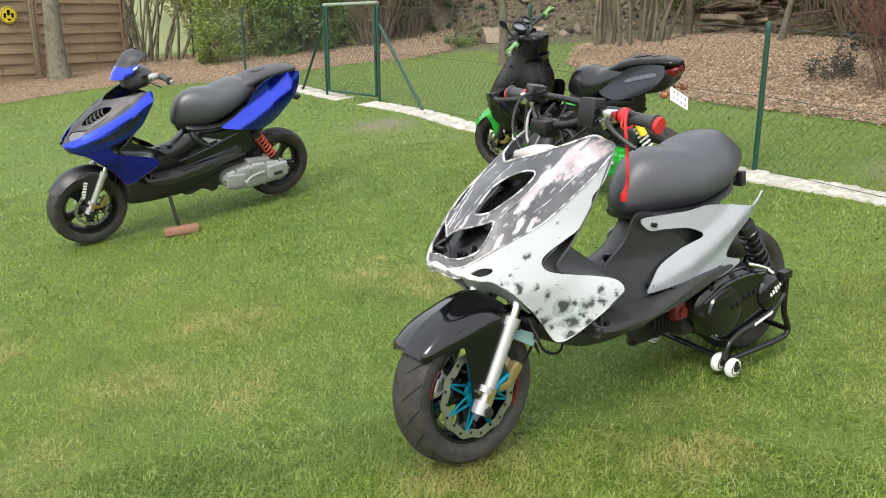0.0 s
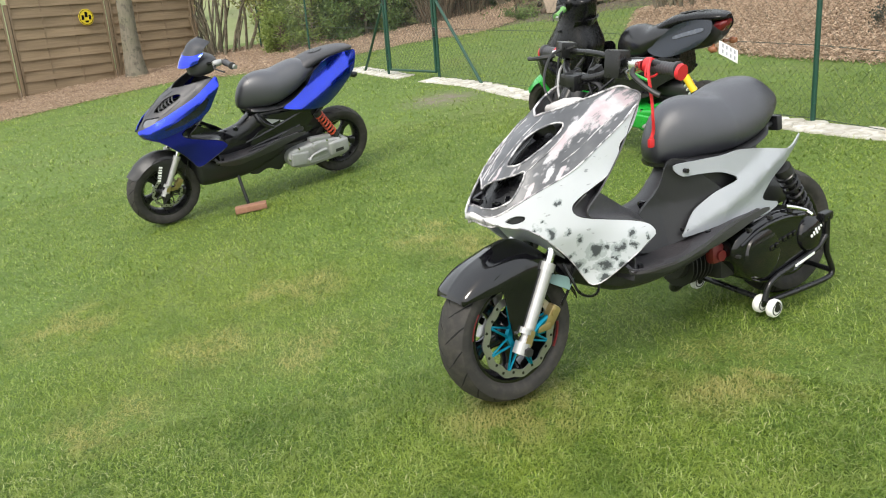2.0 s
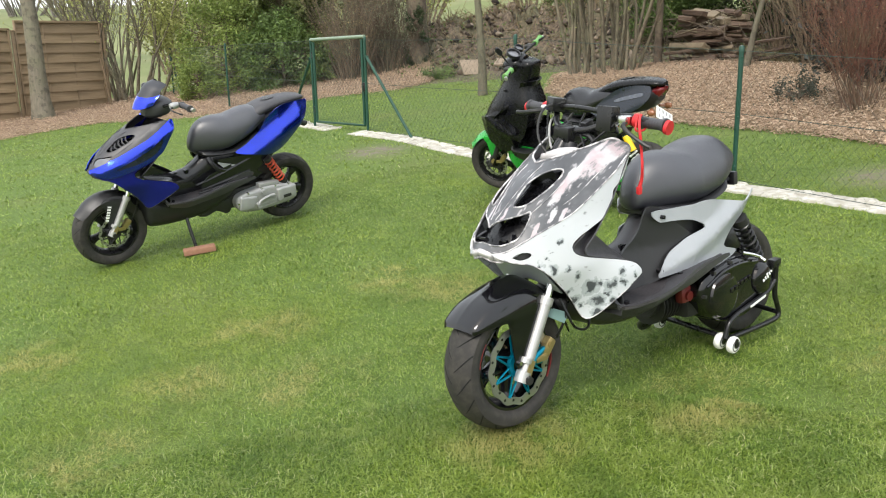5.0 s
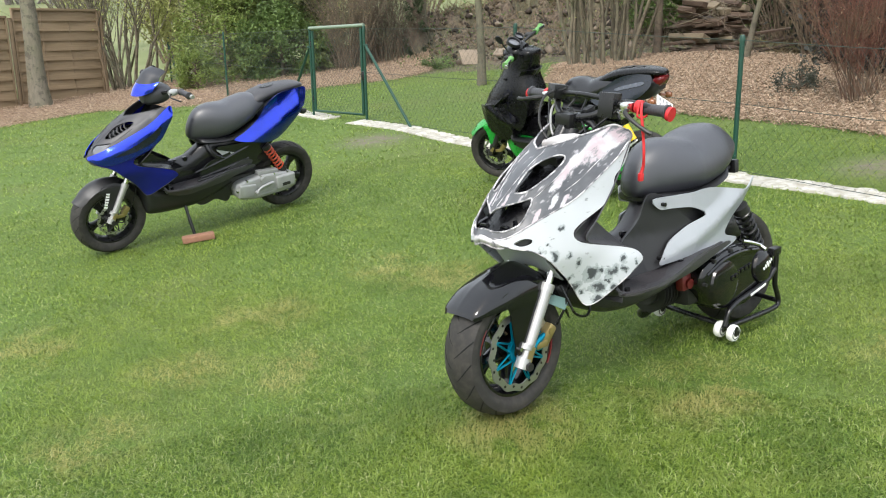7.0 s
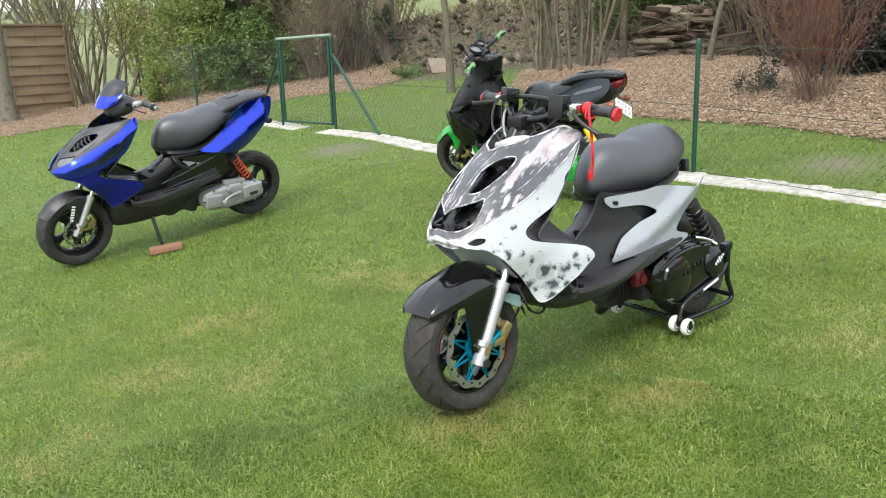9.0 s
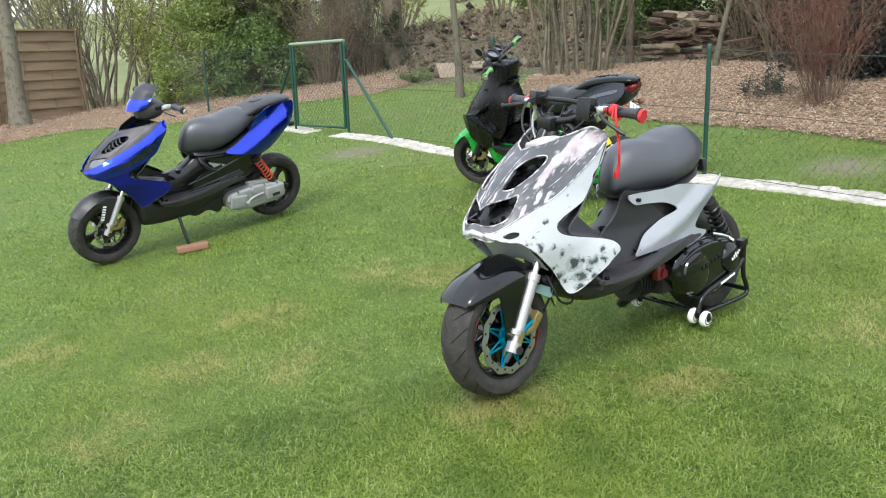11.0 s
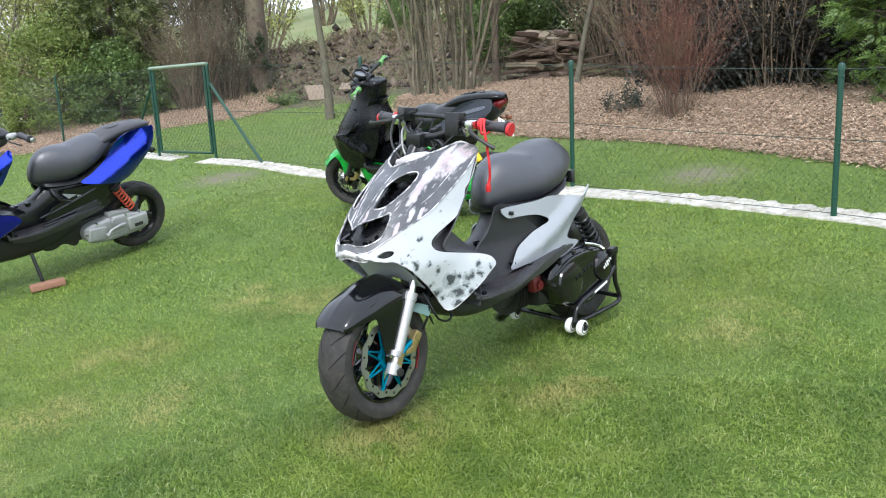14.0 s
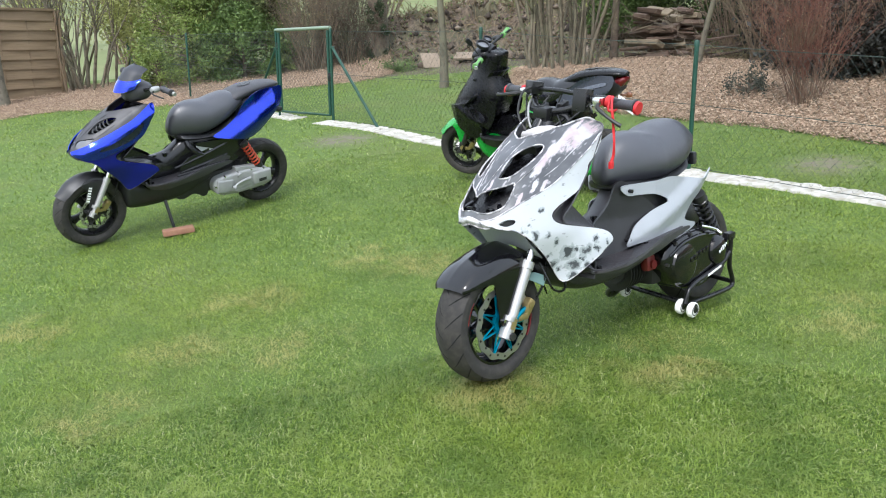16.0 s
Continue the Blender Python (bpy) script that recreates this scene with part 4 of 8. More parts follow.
            part("screw", moved(cylinder((0, 0, 0), (0, 0.004, 0), 0.009, 10), Matrix.Translation((0.90, (0.205 if sg == 1 else -0.209), 0.367))), M["gloss_black"], f2)
    part("belly", body(mats["tray"] if "tray" in mats else [(1.10, 0.04, 0.37, 0.44), (1.05, 0.10, 0.27, 0.45), (0.98, 0.125, 0.21, 0.42), (0.90, 0.13, 0.185, 0.40), (0.78, 0.13, 0.20, 0.38), (0.62, 0.125, 0.24, 0.38), (0.45, 0.11, 0.29, 0.40)], 26, 30, 3.2), mats["belly"], s, "black underside tray")


def add_seat(s, rise=0.0, dx=0.0, mat=None, k=1.0, wedge=0.0, crown=0.0):
    st = [(0.692, 0.02, 0.652, 0.69), (0.678, 0.045, 0.638, 0.725, 0.035), (0.645, 0.07, 0.628, 0.768, 0.05), (0.59, 0.098, 0.622, 0.806, 0.07), (0.51, 0.128, 0.618, 0.820, 0.095), (0.43, 0.142, 0.617, 0.810 + rise * 0.3, 0.11), (0.39, 0.143, 0.617, 0.811 + rise * 0.3, 0.11), (0.33, 0.143, 0.62, 0.829 + rise * 0.1, 0.105), (0.24, 0.137, 0.638, 0.838 + rise * 0.4, 0.10), (0.17, 0.117, 0.668, 0.826 + rise * 0.5, 0.08), (0.12, 0.08, 0.70, 0.782 + rise), (0.10, 0.03, 0.73, 0.755 + rise)]
    st = [(0.692 + dx - (0.692 - q[0]) * k, q[1], min(q[2] + wedge * max(0.0, 0.47 - q[0]), q[3] - 0.03), q[3] + crown * step((0.71 - q[0]) / 0.06), *q[4:]) for q in st]
    seat = part("seat", body(st, 36, 48, 2.5), mat or M["vinyl"], s, "black vinyl seat")
    part("seat_pan", body([(0.692 + dx - (0.692 - q[0]) * k, *q[1:]) for q in ((0.655, 0.045, 0.62, 0.655), (0.6, 0.108, 0.605, 0.645), (0.4, 0.122, 0.60, 0.635), (0.23, 0.112 - 0.06 * wedge, 0.625 + 0.12 * wedge, 0.66 + 0.15 * wedge), (0.16, 0.07 - 0.05 * wedge, 0.67 + 0.1 * wedge, 0.70 + 0.12 * wedge))], 22, 20, 3), M["black_plastic"], seat)
    for x, w, zb, zt, wt in ((0.605, 0.092, 0.622, 0.801 + crown, 0.065),):
        arc = [p for p in ring_yz(x + dx, w * 1.004, zb, zt + 0.001, 2.5, 48, -0.012, wt * 1.004) if p[2] > zb + 0.035]
        cut = max(range(len(arc)), key=lambda i: (Vector(arc[i]) - Vector(arc[i - 1])).length)
        part("seat_seam", tube(arc[cut:] + arc[:cut], 0.0016, 5, smooth_path=False), M["black_metal"], seat)
    return seat


def add_engine(s, mat, print_mat, big=False):
    """Swing-arm engine with the long variator cover on the left."""
    out = [(0.458, 0.262), (0.445, 0.298), (0.405, 0.320), (0.30, 0.332), (0.224, 0.338), (0.10, 0.328), (0.02, 0.312), (-0.012, 0.28), (-0.018, 0.225), (0.008, 0.196), (0.06, 0.186), (0.18, 0.178), (0.291, 0.175), (0.40, 0.188), (0.448, 0.222)]
    if big:
        out = [(0.483, 0.305), (0.478, 0.342), (0.455, 0.370), (0.376, 0.392), (0.26, 0.400), (0.145, 0.384), (0.075, 0.345), (0.046, 0.29), (0.052, 0.24), (0.10, 0.208), (0.175, 0.190), (0.25, 0.176), (0.326, 0.172), (0.39, 0.195), (0.44, 0.245), (0.472, 0.28)]
    pts = [(p.x, p.z) for p in even([(a, 0, b) for a, b in out], 60, True)]
    cx, cz = 0.22, 0.28 if big else 0.255
    loops = []
    for y, k in ((0.06, 1.0), (0.13, 1.0), (0.15, 0.985), (0.162, 0.93), (0.168, 0.82), (0.17, 0.6), (0.171, 0.2)):
        loops.append([(cx + (a - cx) * k, y, cz + (b - cz) * k) for a, b in pts])
    e = part("engine_cover", skin(loops, 60, 20, ring=True, caps=True, spaced=False), mat, s, "variator cover of the engine")
    if big:
        part("clutch_bulge", lathe([(0.0, 0.19), (0.045, 0.188), (0.06, 0.18), (0.066, 0.165), (0.0, 0.165)], "Y", 36, (0.118, 0, 0.288)), mat, e)
        part("pulley_bulge", lathe([(0.0, 0.184), (0.055, 0.182), (0.078, 0.176), (0.088, 0.155), (0.0, 0.155)], "Y", 40, (0.362, 0, 0.285)), mat, e)
        part("cover_ridge", tube([(0.455, 0.160, 0.335), (0.37, 0.168, 0.370), (0.26, 0.170, 0.378), (0.15, 0.168, 0.362)], 0.008, 8), mat, e)
    else:
        part("clutch_bulge", block((0.150, 0.035, 0.098), Matrix.Translation((0.078, 0.170, 0.262)) @ Matrix.Rotation(radians(3), 4, "Y"), 0.016, 3), mat, e)
        part("pulley_bulge", block((0.13, 0.03, 0.095), Matrix.Translation((0.375, 0.163, 0.250)) @ Matrix.Rotation(radians(-6), 4, "Y"), 0.014, 3), mat, e)
        part("cover_step", block((0.16, 0.05, 0.03), Matrix.Translation((0.20, 0.13, 0.345)) @ Matrix.Rotation(radians(-4), 4, "Y"), 0.01, 2), mat, e)
    for a, b in pts[::6]:
        part("cover_bolt", cylinder((cx + (a - cx) * 0.95, 0.15, cz + (b - cz) * 0.95), (cx + (a - cx) * 0.95, 0.17, cz + (b - cz) * 0.95), 0.007, 6), M["dark_metal"] if big else M["chrome"], e)
    part("kick_lever", merge(tube([(0.225, 0.160, 0.408), (0.195, 0.180, 0.398), (0.165, 0.195, 0.384)] if big else [(0.18, 0.180, 0.272), (0.23, 0.190, 0.274), (0.285, 0.195, 0.262), (0.318, 0.198, 0.240)], [0.007, 0.0065, 0.006] if big else [0.012, 0.010, 0.009], 10), cylinder((0.165, 0.188, 0.384), (0.163, 0.212, 0.370), 0.0075, 10) if big else cylinder((0.318, 0.185, 0.240), (0.318, 0.222, 0.238), 0.011, 10)), M["chrome"] if big else M["alloy"], e, "kick-start lever")
    # raised letter bars, not readable
    if big:
        for k in range(6):
            part("cover_lettering", block((0.020, 0.004, 0.016), Matrix.Translation((0.332 - 0.026 * k, 0.184 if k < 2 else 0.173, 0.298 + 0.003 * k)) @ Matrix.Rotation(radians(8), 4, "Y"), 0.004, 2), mat, e)
        for lx, lz, w, h in ((0.138, 0.287, 0.010, 0.012), (0.125, 0.293, 0.009, 0.016), (0.112, 0.299, 0.010, 0.024), (0.099, 0.304, 0.009, 0.015), (0.088, 0.311, 0.008, 0.011)):
            part("cover_lettering", block((w, 0.004, h), Matrix.Translation((lx, 0.1905, lz)) @ Matrix.Rotation(radians(25), 4, "Y"), 0.002, 1), M["white_mark"], e, "white mark on the engine cover")
    else:
        part("cover_badge", block((0.062, 0.004, 0.022), Matrix.Translation((0.080, 0.188, 0.246)) @ Matrix.Rotation(radians(3), 4, "Y"), 0.003), print_mat, e, "dark badge")
        part("oil_filler", lathe([(0, 0.19), (0.016, 0.19), (0.018, 0.17), (0, 0.17)], "Y", 16, (0.26, 0, 0.310)), mat, e)
        for k in range(3):
            part("cover_rib", block((0.14, 0.005, 0.005), Matrix.Translation((0.23, 0.171, 0.205 + 0.022 * k)) @ Matrix.Rotation(radians(4), 4, "Y"), 0.002), mat, e)
    part("crankcase", merge(block((0.36, 0.20, 0.14), Matrix.Translation((0.30, 0.0, 0.28)), 0.025), cylinder((0.47, 0.0, 0.28), (0.60, 0.0, 0.30), 0.062, 18)), M["dark_metal"], s)
    for k in range(6):
        part("cooling_fin", lathe([(0.045, 0), (0.08, 0), (0.08, 0.004), (0.045, 0.004)], "X", 20, (0.49 + 0.018 * k, 0, 0.285)), M["dark_metal"], s)
    part("engine_mount", block((0.10, 0.14, 0.05), Matrix.Translation((0.56, 0.03, 0.36)), 0.012), M["black_metal"], s)
    part("exhaust", merge(tube([(0.52, -0.02, 0.21), (0.50, -0.09, 0.16), (0.38, -0.14, 0.16), (0.25, -0.165, 0.19)], [0.018, 0.022, 0.045], 14), tube([(0.25, -0.165, 0.19), (0.05, -0.185, 0.27), (-0.18, -0.19, 0.36)], [0.045, 0.05, 0.04], 16)), M["black_metal"], s, "black exhaust with silencer")
    part("airbox", body([(0.34, 0.05, 0.385, 0.46), (0.26, 0.07, 0.375, 0.49), (0.14, 0.07, 0.37, 0.485), (0.06, 0.05, 0.37, 0.45)], 20, 16, 3.5), M["black_plastic"], s)


def add_shock(s, spring_mat, reservoir=None, dx=0.0):
    a, b = (0.195 + dx, 0.125, 0.53), (0.065 + dx * 0.9, 0.125, 0.325)
    sh = part("shock_absorber", merge(cylinder(a, b, 0.014, 12), cylinder(a, tuple(Vector(a).lerp(Vector(b), 0.12)), 0.03, 14), cylinder(tuple(Vector(a).lerp(Vector(b), 0.86)), b, 0.028, 14)), M["dark_metal"], s)
    part("coil_spring", spring(tuple(Vector(a).lerp(Vector(b), 0.1)), tuple(Vector(a).lerp(Vector(b), 0.88)), 0.027, 7, 0.0062), spring_mat, sh, "coloured coil spring")
    if reservoir:
        part("reservoir", cylinder((0.17 + dx, 0.165, 0.56), (0.115 + dx, 0.165, 0.47), 0.022, 16), reservoir, sh)


def grip(y0, y1, z, x, mat, end_mat, taper=0.0):
    sg = 1 if y1 > y0 else -1
    L = abs(y1 - y0)
    prof = [(0, 0), (0.021, 0), (0.021, 0.01), (0.0175, 0.014)]
    for k in range(7):
        o = 0.014 + (L - 0.03) * (k + 0.5) / 7
        prof += [(0.0175, o - 0.004), (0.0165, o), (0.0175, o + 0.004)]
    prof += [(0.0175, L - 0.014), (0.0215, L - 0.012), (0.0215, L - 0.002), (0.012, L), (0, L)]
    bm = lathe(prof, "Y", 20)
    if sg < 0:
        bmesh.ops.scale(bm, vec=(1, -1, 1), verts=bm.verts)
        bmesh.ops.reverse_faces(bm, faces=bm.faces)
    return moved(bm, Matrix.Translation((x, y0, z)))


def place_scooter(s, x, y, z, yaw, pitch, lean, size=1.0):
    rot = Matrix.Rotation(radians(yaw), 4, "Z") @ Matrix.Rotation(radians(pitch), 4, "Y") @ Matrix.Rotation(radians(lean), 4, "X")
    s.matrix_world = LAWN @ Matrix.Translation((x, y, z)) @ rot @ Matrix.Scale(size, 4)
    return s


LAMP_OPEN = [(1.290, 0.0), (1.276, 0.017), (1.253, 0.050), (1.222, 0.080), (1.208, 0.092), (1.218, 0.098), (1.258, 0.096), (1.282, 0.080), (1.301, 0.059), (1.314, 0.036), (1.319, 0.0)]


def add_nose(s, hood_mats, side_mat, headlights):
    LAMP = LAMP_SHUT if headlights[0] else LAMP_OPEN
    other = [(x, -y) for x, y in HOOD_HALF[:0:-1]]
    flip = lambda pts: [(x, -y) for x, y in pts]
    h = part("nose_hood", hood_bmesh(HOOD_HALF + [(1.331, 0.0)] + other, (SLOT, flip(SLOT)) + ((LAMP, flip(LAMP)) if headlights[0] else (LAMP + flip(LAMP[-2:0:-1]),))), hood_mats[0], s, hood_mats[2], 50)
    for sg in (1, -1):
        p = sheet(SIDE, side_y, 0.028, 0.004, 150, True, (LIP_SLOT,))
        sp = part("side_panel", p if sg == 1 else mirrored(p), side_mat[0], s, side_mat[1], 60)
        back = sheet([(1.296, 0.629), (1.283, 0.640), (1.24, 0.642), (1.235, 0.62), (1.275, 0.609)], lambda x, z: side_y(x, z) - 0.014, 0.03, 0.002, 40)
        part("lip_vent", back if sg == 1 else mirrored(back), M["black_plastic"], sp)
        if hood_mats[1]:
            for pts in (SLOT, LAMP):
                part("worn_edge", tube(on_hood([(x, sg * y) for x, y in pts]), 0.0017 if headlights[0] else 0.0027, 6, 60, pts is SLOT or bool(headlights[0])), hood_mats[1], h, "edge sanded to bare white")
            part("worn_edge", tube(on_hood([(x, sg * y) for x, y in HOOD_HALF[:9]]), 0.0019 if headlights[0] else 0.0034, 6, 40), hood_mats[1], h)
            part("worn_edge", tube([(x, sg * (y + 0.001), hood_z(x, y) + 0.001) for x, y in HOOD_HALF[8:]], 0.0016 if headlights[0] else 0.0024, 6, 40), hood_mats[1], h)
            for pts, r in (([(1.118, 0.138), (1.06, 0.150), (0.99, 0.157), (0.92, 0.163), (0.872, 0.167)], 0.0016), ([(1.272, 0.010), (1.20, 0.022), (1.13, 0.028), (1.085, 0.032)], 0.0014), ([(1.215, 0.094), (1.15, 0.112), (1.08, 0.118)], 0.0012)):
                part("worn_edge", tube(on_hood([(x, sg * y) for x, y in pts]), r, 6, 30), hood_mats[1], h)
            part("worn_edge", tube([(x, sg * side_y(x, z), z) for x, z in SIDE[:1] + SIDE[:-14:-1]], 0.0018, 6, 50), hood_mats[1], sp)
    rim = [(x, y) for x, y in HOOD_HALF[12:]] + [(1.331, 0.0)]
    rim = rim + [(x, -y) for x, y in rim[-2::-1]]
    lip = skin([[(x, y * 0.99, hood_z(x, y * 0.98) - 0.001) for x, y in rim], [(x + 0.007 * (1 - abs(y) / 0.14), y * 1.02, hood_z(x, y * 0.98) - 0.012) for x, y in rim], [(x - 0.004, y * 0.98, hood_z(x, y * 0.98) - 0.028) for x, y in rim]], 70, 8, thick=0.003)
    part("nose_lip", lip, hood_mats[0] if headlights[0] else M["edge_white"], h, "rounded lip round the nose")
    if hood_mats[1]:
        part("worn_edge", tube([(x - 0.003, y * 0.985, hood_z(x, y * 0.98) - 0.028) for x, y in rim], 0.0026, 6, 60), hood_mats[1], h)
    # black ducts behind the slots and the lamp bowls
    for sg in (1, -1):
        duct = hood_bmesh([(1.298, 0.002), (1.24, 0.002), (1.1, 0.01), (1.02, 0.07), (1.03, 0.13), (1.12, 0.135), (1.2, 0.122), (1.25, 0.098), (1.283, 0.055)], (), 0.055, 0.002, 0.05)
        if not headlights[0]:
            part("lamp_bowl", hood_bmesh([(1.25 + (x - 1.25) * 0.84, sg * y) for x, y in LAMP], (), 0.052, 0.002, 0.03), M["deep_black"], s, "empty black headlight bowl")
        part("nose_duct", duct if sg == 1 else mirrored(duct), M["deep_black"], s, "black duct behind the nose openings")
        part("lamp_bracket", merge(block((0.045, 0.012, 0.012), Matrix.Translation((1.262, sg * 0.072, 0.668)) @ Matrix.Rotation(radians(35), 4, "Y") @ Matrix.Rotation(radians(35 * sg), 4, "Z"), 0.002), block((0.012, 0.03, 0.016), Matrix.Translation((1.278, sg * 0.045, 0.662)), 0.002)), M["gloss_black"], s)
    part("chin", skin([[(1.290, -0.04, 0.643), (1.296, 0, 0.645), (1.290, 0.04, 0.643)], [(1.25, -0.075, 0.625), (1.255, 0, 0.628), (1.25, 0.075, 0.625)], [(1.20, -0.10, 0.58), (1.21, 0, 0.595), (1.20, 0.10, 0.58)], [(1.12, -0.115, 0.48), (1.15, 0, 0.52), (1.12, 0.115, 0.48)]], 20, 20, thick=0.004), headlights[2] if len(headlights) > 2 else M["black_plastic"], s)
    if headlights[0]:
        for sg in (1, -1):
            for k in range(5):
                x = 1.10 + 0.022 * k
                y0, y1 = (0.052 - 0.003 * k, 0.105 - 0.006 * k)
                part("louvre", tube([(x, sg * y0, hood_z(x, y0) - 0.008), (x + 0.012, sg * (y0 + y1) / 2, hood_z(x + 0.012, (y0 + y1) / 2) - 0.006), (x, sg * y1, hood_z(x, y1) - 0.008)], 0.0045, 6), hood_mats[0], h)
        for sg in (1, -1):
            part("headlight", hood_bmesh([(x, sg * y) for x, y in LAMP], (), 0.006, 0.003, 0.03), headlights[0], s, headlights[1])
    return h


def build_white():
    s = thing("scooter", "scooter with sanded white and grey bodywork on a black paddock stand", "scooter", "parked scooters")
    st = steer_matrix(2) @ Matrix.Translation((1.05, 0, 0.68)) @ Matrix.Rotation(radians(-2), 4, "Y") @ Matrix.Translation((-1.05, 0, -0.68))
    mats = {"inner": M["grey_plastic"], "floor": M["grey_plastic"], "belly": M["black_plastic"], "skirt": 0.042, "tray": [(1.10, 0.04, 0.40, 0.45), (1.05, 0.09, 0.37, 0.45), (0.98, 0.115, 0.335, 0.42), (0.90, 0.12, 0.305, 0.40), (0.78, 0.12, 0.295, 0.38), (0.62, 0.11, 0.30, 0.38), (0.45, 0.10, 0.32, 0.40)]}
    add_wheel(s, (1.262, 0, 0.281), 0.2135, 0.125, st, M["gloss_black"], M["red_gloss"], (0.124, M["anodised"]))
    add_wheel(s, (0.055, 0, 0.256), 0.223, 0.13, Matrix(), M["gloss_black"], None, None, "rear_wheel")
    add_fork(s, st, M["silver"])
    add_beak_fender(s, M["gloss_black"])
    add_caliper(s, st @ Matrix.Translation((-0.026, 0, 0.020)), M["brass"])
    part("caliper_bracket", moved(merge(tube([(1.235, 0.076, 0.268), (1.205, 0.080, 0.296), (1.165, 0.078, 0.310)], [0.013, 0.012, 0.008], 8), block((0.03, 0.02, 0.035), Matrix.Translation((1.198, 0.078, 0.285)), 0.006)), st), M["anodised"], s, "turquoise caliper bracket")
    add_nose(s, (M["primer_grey"], M["edge_white"], "nose hood sanded to grey filler with white streaks"), (M["primer_white"], "white side panel with dark sanded-through spots"), (None, "", M["pale_grey"]))
    add_centre(s, mats)
    add_seat(s, 0.0, -0.028, None, 0.90)
    add_engine(s, M["gloss_black"], M["dark_metal"], True)
    add_shock(s, M["black_metal"])
    for sg in (1, -1):
        y = lambda x, z: lerp_list(x, [(0.08, 0.10), (0.2, 0.135), (0.4, 0.158), (0.52, 0.155), (0.6, 0.135), (0.7, 0.105)]) + 0.020 * max(0.0, 1 - abs(z - (0.435 + 0.34 * (0.66 - x))) / 0.06)
        out = [(0.675, 0.640), (0.59, 0.642), (0.50, 0.640), (0.42, 0.64), (0.30, 0.618), (0.19, 0.595), (0.13, 0.599), (0.085, 0.622), (0.094, 0.594), (0.155, 0.562), (0.248, 0.52), (0.318, 0.472), (0.318, 0.452), (0.27, 0.436), (0.236, 0.424), (0.25, 0.412), (0.334, 0.403), (0.50, 0.424), (0.60, 0.420), (0.672, 0.418),
                    (0.665, 0.44), (0.625, 0.49), (0.575, 0.518), (0.528, 0.537), (0.45, 0.553), (0.48, 0.575), (0.53, 0.592), (0.60, 0.600), (0.65, 0.604)]
        up = sheet(out if sg == 1 else [(min(px, 0.53), pz) for px, pz in out if px < 0.60], y, 0.022, 0.005, 150)
        part("rear_panel", up if sg == 1 else mirrored(up), M["pale_grey"], s, "pale grey lacquered rear side panel", 60)
        for x, z in ((0.64, 0.620), (0.652, 0.436)) if sg == 1 else ():
            part("panel_screw", cylinder((x, sg * 0.10, z), (x, sg * 0.136, z), 0.007, 10), M["black_metal"], s)
    part("tail_frame", merge(body([(0.34, 0.05, 0.57, 0.64), (0.26, 0.05, 0.59, 0.66), (0.19, 0.045, 0.62, 0.68), (0.16, 0.03, 0.64, 0.68)], 18, 12, 3.5), block((0.026, 0.05, 0.05), Matrix.Translation((0.138, 0.058, 0.665)), 0.006), tube([(0.26, 0.045, 0.63), (0.145, 0.055, 0.665)], 0.01, 8, smooth_path=False)), M["black_plastic"], s)
    part("red_cooling_cover", merge(block((0.055, 0.035, 0.062), Matrix.Translation((0.505, 0.100, 0.315)), 0.014), cylinder((0.50, 0.11, 0.31), (0.50, 0.126, 0.31), 0.018, 16)), M["red_dark"], s, "red cylinder cover")
    for sg in (1,):
        p = sheet([(0.665, 0.65), (0.62, 0.645), (0.575, 0.595), (0.52, 0.545), (0.478, 0.515), (0.473, 0.49), (0.52, 0.472), (0.58, 0.45), (0.62, 0.42), (0.70, 0.395), (0.80, 0.395), (0.82, 0.46), (0.76, 0.52), (0.70, 0.57)], lambda x, z: lerp_list(x, [(0.46, 0.158), (0.54, 0.142), (0.62, 0.108), (0.70, 0.066), (0.82, 0.045)]) + 0.22 * max(0, 0.52 - z), 0.03, 0.012, 70)
        part("tunnel_flank", p if sg == 1 else mirrored(p), M["black_plastic"], s, "black plastic flank between tunnel and seat")
        part("frame_cover", block((0.20, 0.004, 0.13), Matrix.Translation((0.47, sg * 0.125, 0.56)), 0), M["black_plastic"], s)
    part("pale_tray", skin([[(1.155, 0.075, 0.440), (1.168, 0.080, 0.415)], [(1.085, 0.100, 0.405), (1.11, 0.104, 0.378)]], 8, 6, thick=0.003), M["teal_plastic"], s, "pale teal plastic scrap below the side panel")
    part("loose_cable", tube([(1.12, 0.10, 0.46), (1.107, 0.120, 0.405), (1.09, 0.125, 0.367), (1.05, 0.125, 0.345), (1.012, 0.115, 0.352), (1.0, 0.10, 0.40)], 0.0042, 6), M["black_metal"], s)
    # bare handlebar, set back and tilted
    hb = Matrix.Translation((0.785, -0.035, 0.975)) @ Matrix.Rotation(radians(-6), 4, "X") @ Matrix.Rotation(radians(-4), 4, "Z") @ Matrix.Diagonal((1, 0.88, 1, 1)) @ Matrix.Translation((-0.86, 0, -0.962))
    bar = part("handlebar", moved(merge(tube([(0.84, 0.36, 0.955), (0.87, 0.18, 0.975), (0.93, 0.09, 0.935), (0.96, 0.0, 0.925), (0.93, -0.09, 0.935), (0.87, -0.18, 0.975), (0.84, -0.36, 0.955)], 0.0115, 12, 50),
                                        tube([(0.895, 0.13, 0.985), (0.90, 0.0, 0.99), (0.895, -0.13, 0.985)], 0.009, 10, 20), block((0.06, 0.08, 0.05), Matrix.Translation((0.96, 0, 0.915)), 0.01), cylinder((0.965, 0, 0.90), (1.09, 0, 0.72), 0.022, 16)), hb), M["black_metal"], s, "bare black steel handlebar")
